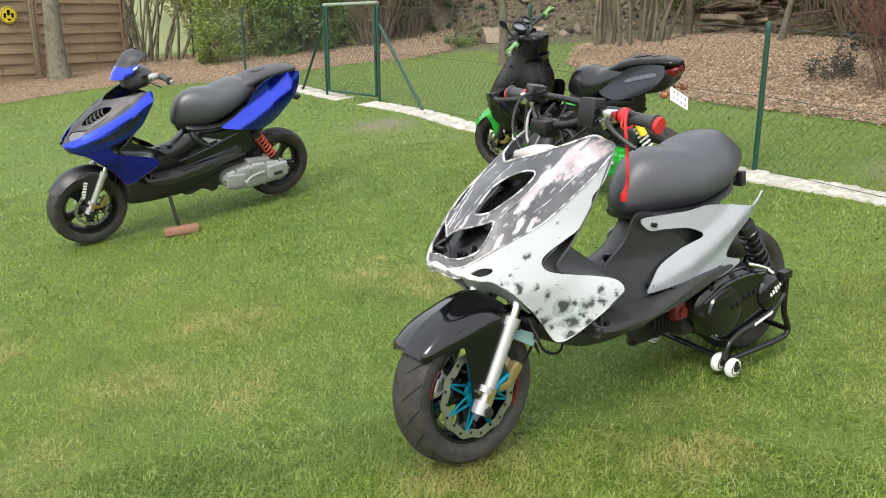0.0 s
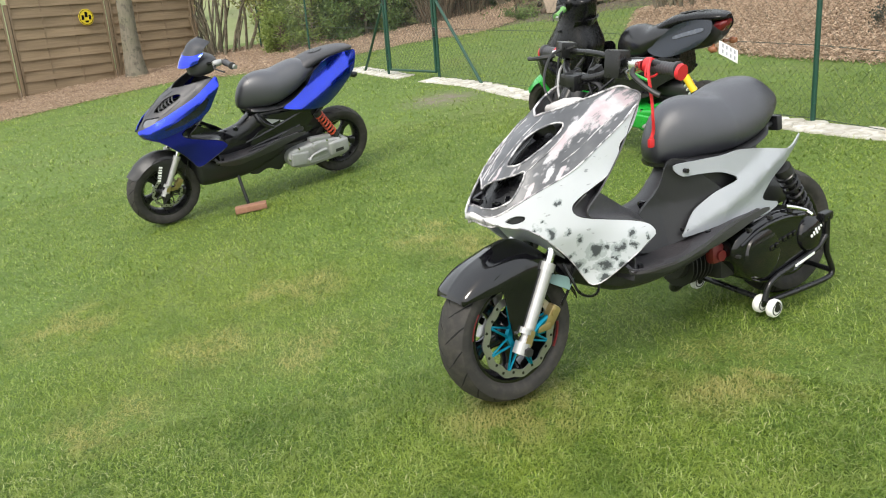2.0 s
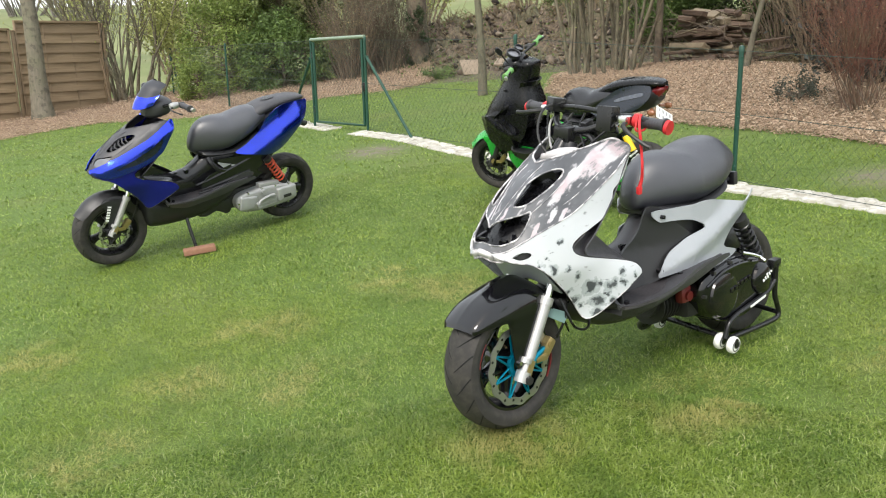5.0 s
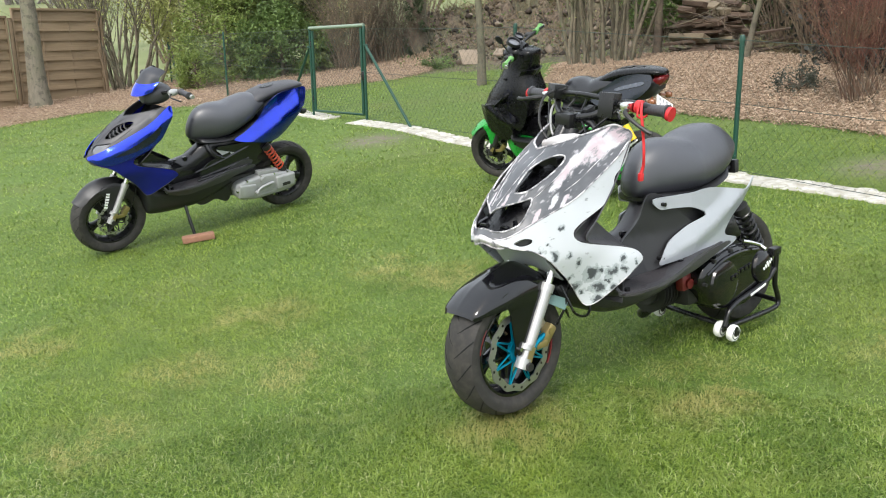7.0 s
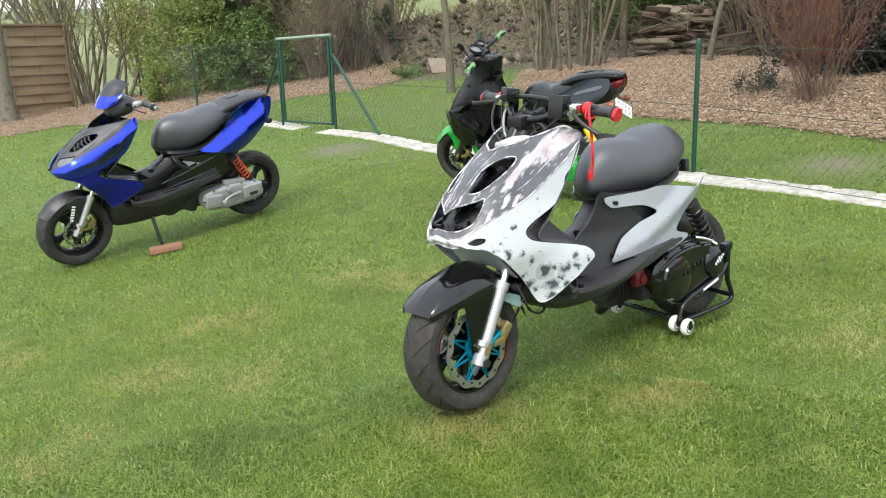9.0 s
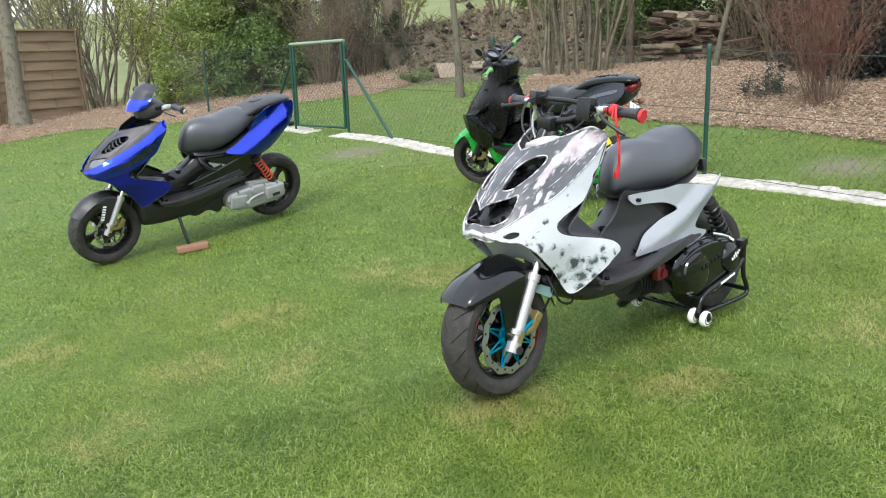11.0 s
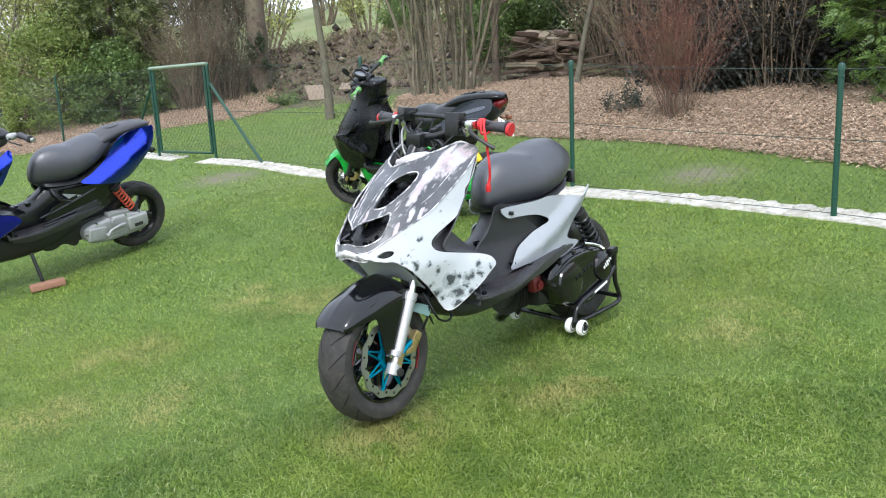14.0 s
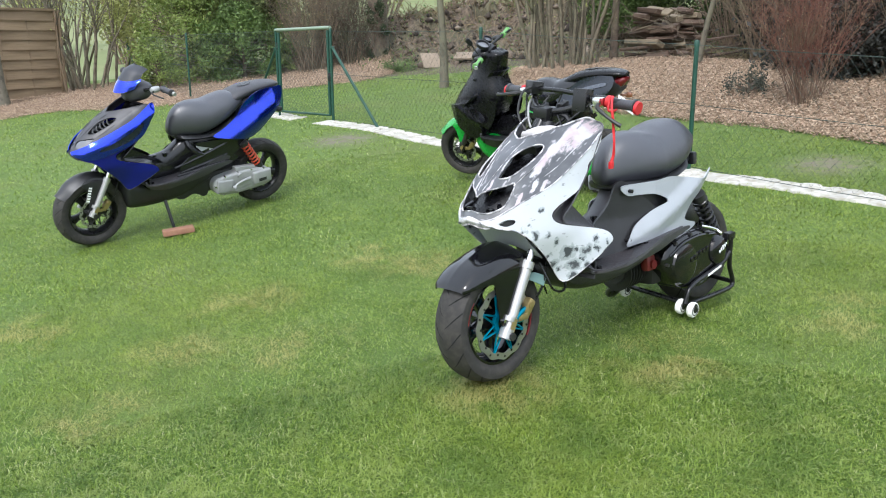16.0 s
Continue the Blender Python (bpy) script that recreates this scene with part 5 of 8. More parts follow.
    for sg in (1, -1):
        part("grip", moved(grip(sg * 0.235, sg * 0.352, 0.962, 0.848, None, None), hb), M["grey_plastic"], bar, "black rubber grip")
        part("grip_end", moved(cylinder((0.846, sg * 0.350, 0.957), (0.844, sg * 0.362, 0.955), 0.022, 18), hb), M["red"], bar, "red rubber end flange")
        part("grip_collar", moved(cylinder((0.860, sg * 0.225, 0.967), (0.858, sg * 0.243, 0.966), 0.0215, 18), hb), M["red"], bar, "red rubber collar")
        part("brake_lever", moved(tube([(0.885, sg * 0.205, 0.965), (0.918, sg * 0.232, 0.952), (0.922, sg * 0.28, 0.930), (0.912, sg * 0.325, 0.908), (0.905, sg * 0.338, 0.902)] if sg > 0 else [(0.885, -0.205, 0.965), (0.925, -0.232, 0.962), (0.932, -0.28, 0.955), (0.922, -0.325, 0.950), (0.912, -0.345, 0.948)], [0.0085, 0.0075, 0.006, 0.0075], 8), hb), M["dark_metal"], bar)
        part("lever_clamp", moved(block((0.05, 0.045, 0.035), Matrix.Translation((0.878, sg * 0.20, 0.965)), 0.008), hb), M["chrome"], bar)
        part("brake_reservoir", moved(block((0.05, 0.058, 0.046 if sg < 0 else 0.078), Matrix.Translation((0.90, sg * 0.135, 0.99 if sg < 0 else 0.968)) @ Matrix.Rotation(radians(14 * sg), 4, "Z") @ Matrix.Rotation(radians(-8), 4, "Y"), 0.004, 2), hb), M["black_metal"], bar, "square black brake fluid reservoir")
        part("cable", moved(tube([(0.90, sg * 0.18, 0.96), (0.95, sg * 0.12, 0.90), (1.0, sg * 0.08, 0.83), (1.04, sg * 0.06, 0.74)], 0.0038, 6), hb), M["black_metal"], bar)
    part("cable", moved(tube([(0.89, -0.10, 1.0), (0.96, -0.13, 0.98), (1.02, -0.08, 0.90), (1.02, 0.02, 0.82)], 0.0045, 6), hb), M["dark_metal"], bar)
    for pts, r, mt in (([(0.885, -0.15, 0.955), (0.93, -0.13, 0.93), (0.975, -0.07, 0.87), (0.97, -0.01, 0.82)], 0.0045, "alloy"), ([(0.885, 0.10, 0.95), (0.93, 0.07, 0.90), (0.98, 0.03, 0.85)], 0.006, "black_metal"),
                       ([(0.90, 0.02, 0.975), (0.94, 0.04, 0.93), (0.96, 0.09, 0.88), (0.99, 0.10, 0.83)], 0.004, "black_metal"), ([(0.89, -0.05, 0.97), (0.93, -0.06, 0.92), (0.95, -0.02, 0.86)], 0.005, "dark_metal")):
        part("hose", moved(tube(pts, r, 6), hb), M[mt], bar)
    for x, y, z, a, mt in ((0.915, 0.055, 0.935, 0.035, "black_plastic"), (0.93, -0.035, 0.925, 0.03, "black_metal"), (0.905, 0.095, 0.925, 0.026, "dark_metal"), (0.88, -0.175, 0.95, 0.022, "chrome"), (0.895, 0.185, 0.945, 0.024, "chrome")):
        part("clamp", moved(block((a, a * 0.8, a * 1.3), Matrix.Translation((x, y, z)) @ Matrix.Rotation(radians(20), 4, "Y"), 0.003), hb), M[mt], bar)
    strap = [(0.872, 0.258, 0.988), (0.905, 0.288, 0.965), (0.91, 0.300, 0.93), (0.905, 0.304, 0.88), (0.908, 0.312, 0.84), (0.90, 0.304, 0.80), (0.905, 0.300, 0.775)]
    part("lever_strap", moved(merge(tube(strap, [0.004, 0.0045, 0.005, 0.0045, 0.0045, 0.006], 8), tube([(0.86, 0.245, 0.985), (0.845, 0.255, 0.962), (0.86, 0.265, 0.942), (0.895, 0.262, 0.945), (0.872, 0.248, 0.985)], 0.0034, 8), block((0.018, 0.014, 0.026), Matrix.Translation((0.905, 0.300, 0.765)), 0.005)), hb), M["red"], bar, "red rubber strap hanging from the lever")
    part("dash_frame", merge(body([(1.06, 0.06, 0.79, 0.845), (0.98, 0.09, 0.79, 0.86), (0.88, 0.11, 0.80, 0.87)], 20, 12, 3.5), cylinder((0.90, -0.03, 0.87), (0.89, -0.03, 0.90), 0.024, 16), tube([(0.93, -0.08, 0.86), (0.90, -0.05, 0.92), (0.86, 0.02, 0.92), (0.88, 0.08, 0.86)], 0.010, 8)), M["black_plastic"], s, "open dash frame with hoses")
    part("coolant_bottle", merge(tube([(0.972, -0.055, 0.864), (0.970, -0.045, 0.865), (0.959, 0.085, 0.869), (0.957, 0.095, 0.868)], [0.016, 0.029, 0.030, 0.018], 18, 24), cylinder((0.970, -0.05, 0.864), (0.972, -0.075, 0.863), 0.014, 14)), M["cream"], s, "milky white coolant bottle")
    return place_scooter(s, 0.988, 3.320, -0.059, 223.9, -2.5, 2.6, 1.03)


def build_blue():
    s = thing("scooter", "blue and black scooter leaning on its side stand", "scooter", "parked scooters")
    st = steer_matrix(0)
    mats = {"inner": M["satin_black"], "floor": M["grey_plastic"], "belly": M["black_plastic"], "skirt": 0.02, "tray": [(1.075, 0.05, 0.33, 0.44), (1.045, 0.11, 0.235, 0.45), (1.0, 0.125, 0.215, 0.42), (0.90, 0.13, 0.208, 0.40), (0.78, 0.13, 0.21, 0.38), (0.66, 0.125, 0.222, 0.38), (0.45, 0.11, 0.29, 0.40)]}
    add_wheel(s, (1.256, 0, 0.243), 0.230, 0.13, st, M["black_metal"], None, (0.095, M["dark_metal"]))
    add_wheel(s, (0, 0, 0.247), 0.235, 0.135, Matrix(), M["black_metal"], None, None, "rear_wheel")
    add_fork(s, st, M["silver"])
    add_fender(s, st @ Matrix.Translation((1.256, 0, 0.243)) @ Matrix.Scale(0.91, 4) @ Matrix.Translation((-1.256, 0, -0.243)), M["black_plastic"], True, True)
    add_caliper(s, st, M["brass"])
    add_nose(s, (M["grey_plastic"], M["grey_plastic"], "black plastic nose hood"), (M["dark_blue"], "deep blue side panel"), (M["headlight"], "clear headlight lens"))
    for sg in (1, -1):
        p = sheet([(1.34, 0.655), (1.25, 0.712), (1.14, 0.765), (1.0, 0.835), (0.90, 0.898), (0.845, 0.925), (0.858, 0.86), (0.905, 0.785), (0.945, 0.735), (1.0, 0.702), (1.075, 0.672), (1.15, 0.645), (1.25, 0.618), (1.31, 0.628)], lambda x, z: side_y(x, z) + 0.006 + 0.012 * max(0.0, 1 - abs(z - (0.66 + 0.50 * (1.30 - x))) / 0.045) - 0.55 * max(0.0, z - lerp_list(x, ZE)), 0.022, 0.004, 110, True, ([(1.225, 0.668), (1.13, 0.712), (1.02, 0.768), (0.93, 0.826), (0.945, 0.775), (0.985, 0.735), (1.05, 0.705), (1.13, 0.680)],))
        part("blue_trim", p if sg == 1 else mirrored(p), M["blue"], s, "bright metallic blue upper trim", 60)
        q = sheet([(1.245, 0.664), (1.13, 0.722), (1.02, 0.778), (0.92, 0.842), (0.935, 0.77), (0.98, 0.725), (1.05, 0.695), (1.13, 0.67)], lambda x, z: side_y(x, z) + 0.0035 - 0.55 * max(0.0, z - lerp_list(x, ZE)), 0.03, 0.002, 60)
        part("trim_slot", q if sg == 1 else mirrored(q), M["navy_black"], s, "dark recess in the trim")
    add_centre(s, mats)
    add_seat(s, 0.02, -0.005, None, 0.93, 0.28, 0.028)
    add_tail(s, M["blue"], M["grey_plastic"])
    add_engine(s, M["alloy"], M["dark_metal"])
    add_shock(s, M["orange_red"])
    add_bar_pod(s, st, M["blue"])
    for sg in (1, -1):
        for pts, r in (([(0.72, 0.138, 0.455), (0.597, 0.150, 0.488), (0.452, 0.146, 0.527), (0.273, 0.120, 0.566)], [0.006, 0.013, 0.010]), ([(0.69, 0.146, 0.418), (0.502, 0.151, 0.450), (0.330, 0.135, 0.474)], [0.006, 0.012, 0.008]),
                       ([(0.72, 0.160, 0.405), (0.50, 0.160, 0.428), (0.32, 0.138, 0.432)], [0.006, 0.010, 0.006]), ([(0.612, 0.105, 0.612), (0.600, 0.125, 0.575), (0.565, 0.142, 0.535), (0.51, 0.148, 0.508)], [0.018, 0.020, 0.014])):
            part("frame_rib", tube([(x, sg * y, z) for x, y, z in pts], r, 8), M["satin_black"], s)
        # pale reflection on the black plastic, put in as a grey sheet
        tri = sheet([(0.566, 0.580), (0.50, 0.560), (0.432, 0.534), (0.47, 0.520), (0.506, 0.511), (0.535, 0.545)], lambda x, z: 0.152, 0.03, 0.004, 40)
        part("grey_insert", tri if sg == 1 else mirrored(tri), M["silver_grey"], s, "pale reflection below the seat, laid on as a grey sheet")
        pocket = sheet([(0.507, 0.436), (0.44, 0.462), (0.381, 0.474), (0.307, 0.455), (0.322, 0.430), (0.41, 0.428)], lambda x, z: 0.160 - 0.15 * max(0.0, 0.45 - x), 0.03, 0.003, 40)
        part("frame_pocket", pocket if sg == 1 else mirrored(pocket), M["grey_plastic"], s)
        under = sheet([(0.68, 0.37), (0.60, 0.345), (0.50, 0.33), (0.47, 0.225), (0.505, 0.190), (0.58, 0.225), (0.66, 0.205), (0.72, 0.24)], lambda x, z: 0.10, 0.04, 0.01, 60)
        part("lower_cover", under if sg == 1 else mirrored(under), M["black_plastic"], s, "ragged black lower cover")
    part("side_stand", merge(tube([(0.80, 0.10, 0.26), (0.80, 0.165, 0.14), (0.795, 0.215, 0.035)], 0.011, 10), block((0.05, 0.04, 0.012), Matrix.Translation((0.795, 0.22, 0.032)), 0.004)), M["black_metal"], s, "black steel side stand")
    return place_scooter(s, -1.633, 5.793, 0.004, 226.1, 0.25, -12)


TAIL_SLIM = [(0.24, 0.715), (0.20, 0.745), (0.14, 0.80), (0.05, 0.858), (-0.05, 0.882), (-0.14, 0.882), (-0.168, 0.868), (-0.168, 0.815), (-0.115, 0.758), (-0.03, 0.716), (0.085, 0.685), (0.18, 0.69)]


def add_tail(s0, side_mat, top_mat, plate=False):
    s = part("tail_unit", body([(0.22, 0.09, 0.66 if plate else 0.60, 0.80), (0.09, 0.09, 0.67 if plate else 0.62, 0.84), (-0.06, 0.07, 0.70, 0.84), (-0.14, 0.05, 0.76, 0.845)], 22, 16, 3), M["black_plastic"], s0, "tail unit of the scooter")
    for sg in (1, -1):
        y = lambda x, z: lerp_list(x, [(-0.22, 0.058), (-0.12, 0.096), (0.05, 0.132), (0.2, 0.150), (0.4, 0.146)]) + 0.050 * math.exp(-((z - (0.700 - 0.45 * x)) / 0.105) ** 2)
        p = sheet(TAIL_SLIM if plate else [(0.40, 0.630), (0.32, 0.672), (0.22, 0.738), (0.14, 0.818), (0.05, 0.870), (-0.05, 0.885), (-0.16, 0.885), (-0.2, 0.875), (-0.185, 0.82), (-0.15, 0.755), (-0.06, 0.67), (0.02, 0.61), (0.12, 0.575), (0.27, 0.60)], y, 0.02, 0.004, 110)
        part("tail_panel", p if sg == 1 else mirrored(p), side_mat, s, "coloured tail side panel", 60)
    part("tail_cover", body([(0.26, 0.07, 0.77, 0.822), (0.20, 0.090, 0.785, 0.860), (0.13, 0.096, 0.81, 0.888), (0.04, 0.092, 0.835, 0.905), (-0.09, 0.080, 0.855, 0.911), (-0.18, 0.062, 0.862, 0.902), (-0.215, 0.032, 0.868, 0.888)], 30, 30, 2.6), top_mat, s, "dark plastic tail cover with grab recess")
    for gx, gz0, ga, gw in ((0.05, 0.9035, 7, 1.5), (-0.05, 0.9095, 3, 0.7)) if plate else ((0.05, 0.9035, 7, 1.5),):
        part("grab_recess", moved(lathe([(0, 0.0), (0.03, 0.0), (0.034, 0.003), (0, 0.004)], "Z", 20), Matrix.Translation((gx, 0.0, gz0)) @ Matrix.Rotation(radians(ga), 4, "Y") @ Matrix.Diagonal((gw, 0.9 if gw > 1 else 0.5, 1, 1))), M["black_metal"], s)
    part("tail_light", body([(-0.15, 0.055, 0.77, 0.86), (-0.19, 0.05, 0.80, 0.865), (-0.215, 0.03, 0.83, 0.862)], 20, 12, 3), M["red_lens"], s, "red tail light")
    for sg in (1, -1):
        part("indicator", merge(cylinder((-0.14, sg * 0.05, 0.725), (-0.16, sg * 0.10, 0.715), 0.009, 8), moved(body([(0.02, 0.01, -0.012, 0.012), (0.0, 0.02, -0.02, 0.02), (-0.025, 0.012, -0.014, 0.014)], 12, 8), Matrix.Translation((-0.165, sg * 0.105, 0.715)))), M["amber_lens"] if plate else M["black_plastic"], s, "small smoked turn signal")
    if plate:
        pm = Matrix.Translation((-0.20, 0, 0.672)) @ Matrix.Rotation(radians(28), 4, "Y") @ Matrix.Rotation(radians(42), 4, "X")
        part("number_plate", block((0.005, 0.15, 0.09), pm, 0.002), M["white_plastic"], s, "small white number plate with dark bars, hung askew")
        for zz in (0.02, -0.02):
            for k in range(4):
                part("plate_bar", block((0.002, 0.011, 0.024), pm @ Matrix.Translation((-0.0035, 0.048 - 0.032 * k, zz)), 0), M["silver_grey"], s)
        for sg in (1, -1):
            y = lambda x, z: lerp_list(x, [(-0.22, 0.058), (-0.12, 0.096), (0.05, 0.132), (0.2, 0.150), (0.4, 0.146)]) + 0.050 * math.exp(-((z - (0.700 - 0.45 * x)) / 0.105) ** 2) + 0.006
            # strip that paints the blue-grey sheen on the navy panel
            p = sheet([(0.065, 0.795), (0.0, 0.817), (-0.115, 0.842), (-0.122, 0.824), (-0.03, 0.802), (0.05, 0.785)], y, 0.03, 0.006, 40)
            part("tail_strip", p if sg == 1 else mirrored(p), M["slate_sheen"], s, "blue-grey sheen along the tail, laid on as a strip")
            for k in range(6):
                part("tail_louvre", block((0.022, 0.004, 0.005), Matrix.Translation((0.10 - 0.024 * k, sg * (0.135 - 0.004 * k), 0.70 + 0.004 * k)) @ Matrix.Rotation(radians(-35), 4, "Y"), 0), M["black_metal"], s)
    for o in s.children:
        o.location = (0.045, 0, -0.012) if plate else (0.04, 0, -0.005)
    # rear inner frame covers under the seat
    for sg in (1, -1):
        y = lambda x, z: lerp_list(x, [(0.08, 0.10), (0.3, 0.135), (0.5, 0.155), (0.7, 0.15)])
        p = sheet([(0.56, 0.60), (0.50, 0.598), (0.35, 0.585), (0.2, 0.565), (0.12, 0.545), (0.22, 0.49), (0.27, 0.455), (0.23, 0.43), (0.30, 0.41), (0.5, 0.425), (0.69, 0.43), (0.64, 0.50), (0.56, 0.53), (0.47, 0.552), (0.50, 0.566), (0.55, 0.578)], y, 0.035, 0.005, 90)
        part("rear_panel", p if sg == 1 else mirrored(p), M["satin_black"], s0, "", 60)


def add_bar_pod(s, st, screen_mat, grip_mat=None):
    st = st @ Matrix.Translation((-0.03, 0, 0.035))
    pd = part("handlebar_cover", moved(body([(0.985, 0.035, 0.89, 0.95), (0.955, 0.075, 0.875, 0.98), (0.91, 0.095, 0.875, 1.0), (0.86, 0.095, 0.885, 1.0), (0.82, 0.07, 0.91, 0.98)], 28, 20, 2.6), st), M["grey_plastic"] if screen_mat else M["deep_black"], s, "black plastic handlebar cover")
    if screen_mat is None:
        for yy, rr in ((0.045, 0.050), (-0.05, 0.034)):
            part("clock_bezel", moved(lathe([(rr * 0.8, 0), (rr, 0), (rr, 0.022), (rr * 0.86, 0.022), (rr * 0.8, 0.008)], "Z", 28), st @ Matrix.Translation((0.875, yy, 1.018)) @ Matrix.Rotation(radians(-32), 4, "Y")), M["black_plastic"], pd)
            part("clock_face", moved(lathe([(0, 0), (rr * 0.82, 0), (rr * 0.82, 0.006), (0, 0.006)], "Z", 28), st @ Matrix.Translation((0.875, yy, 1.020)) @ Matrix.Rotation(radians(-32), 4, "Y")), M["headlight"], pd, "grey dial")
        mm = st @ Matrix.Translation((0, 0.02, 0))
        mr = part("mirror_stalk", moved(tube([(0.87, 0.125, 1.0), (0.89, 0.135, 1.05), (0.895, 0.15, 1.085)], 0.005, 8), mm), M["black_metal"], s, "black mirror stalk")
        part("mirror", moved(body([(0.008, 0.008, -0.036, 0.036), (0.002, 0.018, -0.046, 0.046), (-0.008, 0.016, -0.044, 0.044)], 16, 14), mm @ Matrix.Translation((0.895, 0.175, 1.115)) @ Matrix.Rotation(radians(-38), 4, "X") @ Matrix.Rotation(radians(-35), 4, "Z")), M["black_plastic"], mr, "small black mirror")
    if screen_mat:
        back = Matrix.Translation((0.03, 0, -0.035))
        low = [[(0.925, -0.100, 1.010), (0.985, -0.062, 0.985), (1.015, 0, 0.978), (0.985, 0.062, 0.985), (0.925, 0.100, 1.010)], [(0.905, -0.104, 1.040), (0.965, -0.066, 1.020), (0.998, 0, 1.016), (0.965, 0.066, 1.020), (0.905, 0.104, 1.040)],
               [(0.875, -0.103, 1.066), (0.940, -0.068, 1.052), (0.972, 0, 1.050), (0.940, 0.068, 1.052), (0.875, 0.103, 1.066)]]
        high = [[(0.885, -0.096, 1.060), (0.943, -0.066, 1.048), (0.972, 0, 1.046), (0.943, 0.066, 1.048), (0.885, 0.096, 1.060)], [(0.858, -0.092, 1.094), (0.898, -0.062, 1.104), (0.922, 0, 1.110), (0.898, 0.062, 1.104), (0.858, 0.092, 1.094)],
                [(0.812, -0.070, 1.112), (0.838, -0.048, 1.130), (0.862, 0, 1.136), (0.838, 0.048, 1.130), (0.812, 0.070, 1.112)]]
        wd = part("wind_deflector", moved(skin(low, 22, 16, thick=0.004), st @ back), screen_mat, pd, "small blue wind deflector")
        part("deflector_screen", moved(skin(high, 22, 14, thick=0.003), st @ back), M["smoke"], wd, "smoked grey screen")
    bar = part("handlebar", moved(tube([(0.81, 0.335, 0.978), (0.83, 0.2, 0.985), (0.90, 0.06, 0.95), (0.90, -0.06, 0.95), (0.83, -0.2, 0.985), (0.81, -0.335, 0.978)], 0.011, 10, 40), st), M["black_metal"], s)
    for sg in (1, -1):
        part("grip", moved(grip(sg * 0.215, sg * 0.325, 0.983, 0.825, None, None), st), grip_mat or M["grey_plastic"], bar, "rubber grip")
        part("bar_end", moved(cylinder((0.815, sg * 0.325, 0.979), (0.812, sg * 0.340, 0.977), 0.013, 12), st), M["silver"], bar)
        part("brake_lever", moved(tube([(0.865, sg * 0.185, 0.975), (0.90, sg * 0.22, 0.965), (0.885, sg * 0.265, 0.955), (0.868, sg * 0.30, 0.95)], [0.006, 0.005, 0.004, 0.005], 8), st), M["dark_metal"], bar, "metal brake lever")
        part("lever_housing", moved(body([(0.89, 0.014, 0.965, 0.99), (0.865, 0.022, 0.958, 0.998), (0.835, 0.018, 0.965, 0.995)], 14, 10), st @ Matrix.Translation((0, sg * 0.185, 0))), M["alloy"] if screen_mat else M["dark_metal"], bar)


def add_front_shell(s, mat):
    """One smooth black front: column, headlight cowl and leg shield, with a crease over the lower flanks."""
    def ring(z, xf, xr, w, n=28):
        out = []
        xm = xr + (xf - xr) * 0.35
        for k in range(n):
            a = 2 * math.pi * k / n
            c, q = math.cos(a), math.sin(a)
            p = 1.9 if c > 0 else 3.2
            cx, cy = math.copysign(abs(c) ** (2 / p), c), math.copysign(abs(q) ** (2 / p), q)
            out.append((xm + cx * ((xf - xm) if c > 0 else (xm - xr)), w * cy, z))
        return out
    low = [(0.535, 1.255, 0.86, 0.150), (0.575, 1.285, 0.835, 0.162), (0.592, 1.298, 0.825, 0.168), (0.604, 1.286, 0.82, 0.155), (0.63, 1.272, 0.81, 0.148), (0.68, 1.238, 0.80, 0.143), (0.74, 1.186, 0.812, 0.132), (0.80, 1.135, 0.832, 0.115), (0.86, 1.095, 0.832, 0.100), (0.92, 1.072, 0.816, 0.092), (0.97, 1.055, 0.805, 0.086), (0.99, 1.045, 0.815, 0.078), (1.005, 1.03, 0.87, 0.07)]
    shell = part("front_shell", skin([ring(*r) for r in low], 40, 44, ring=True, caps=True, spaced=False), mat, s, "satin black front cowl and steering column", 50)
    for sg in (1, -1):
        y = lambda x, z: lerp_list(x, [(0.80, 0.172), (0.95, 0.178), (1.08, 0.166), (1.2, 0.135), (1.30, 0.07)]) - 0.25 * max(0.0, 0.50 - z) + 0.012 * math.exp(-((z - (0.62 - 0.42 * (1.25 - x))) / 0.03) ** 2)
        p = sheet([(1.290, 0.592), (1.262, 0.520), (1.207, 0.442), (1.13, 0.386), (1.08, 0.364), (1.03, 0.364), (0.99, 0.378), (0.897, 0.431), (0.835, 0.50), (0.80, 0.585), (0.795, 0.65), (0.84, 0.668), (0.95, 0.645), (1.09, 0.626), (1.20, 0.610)], y, 0.022, 0.005, 110)
        part("leg_shield_flank", p if sg == 1 else mirrored(p), mat, s, "black lower side of the leg shield", 60)
        part("cowl_screw", cylinder((1.02, sg * 0.09, 0.80), (1.02, sg * 0.119, 0.80), 0.008, 10), M["dark_metal"], shell)


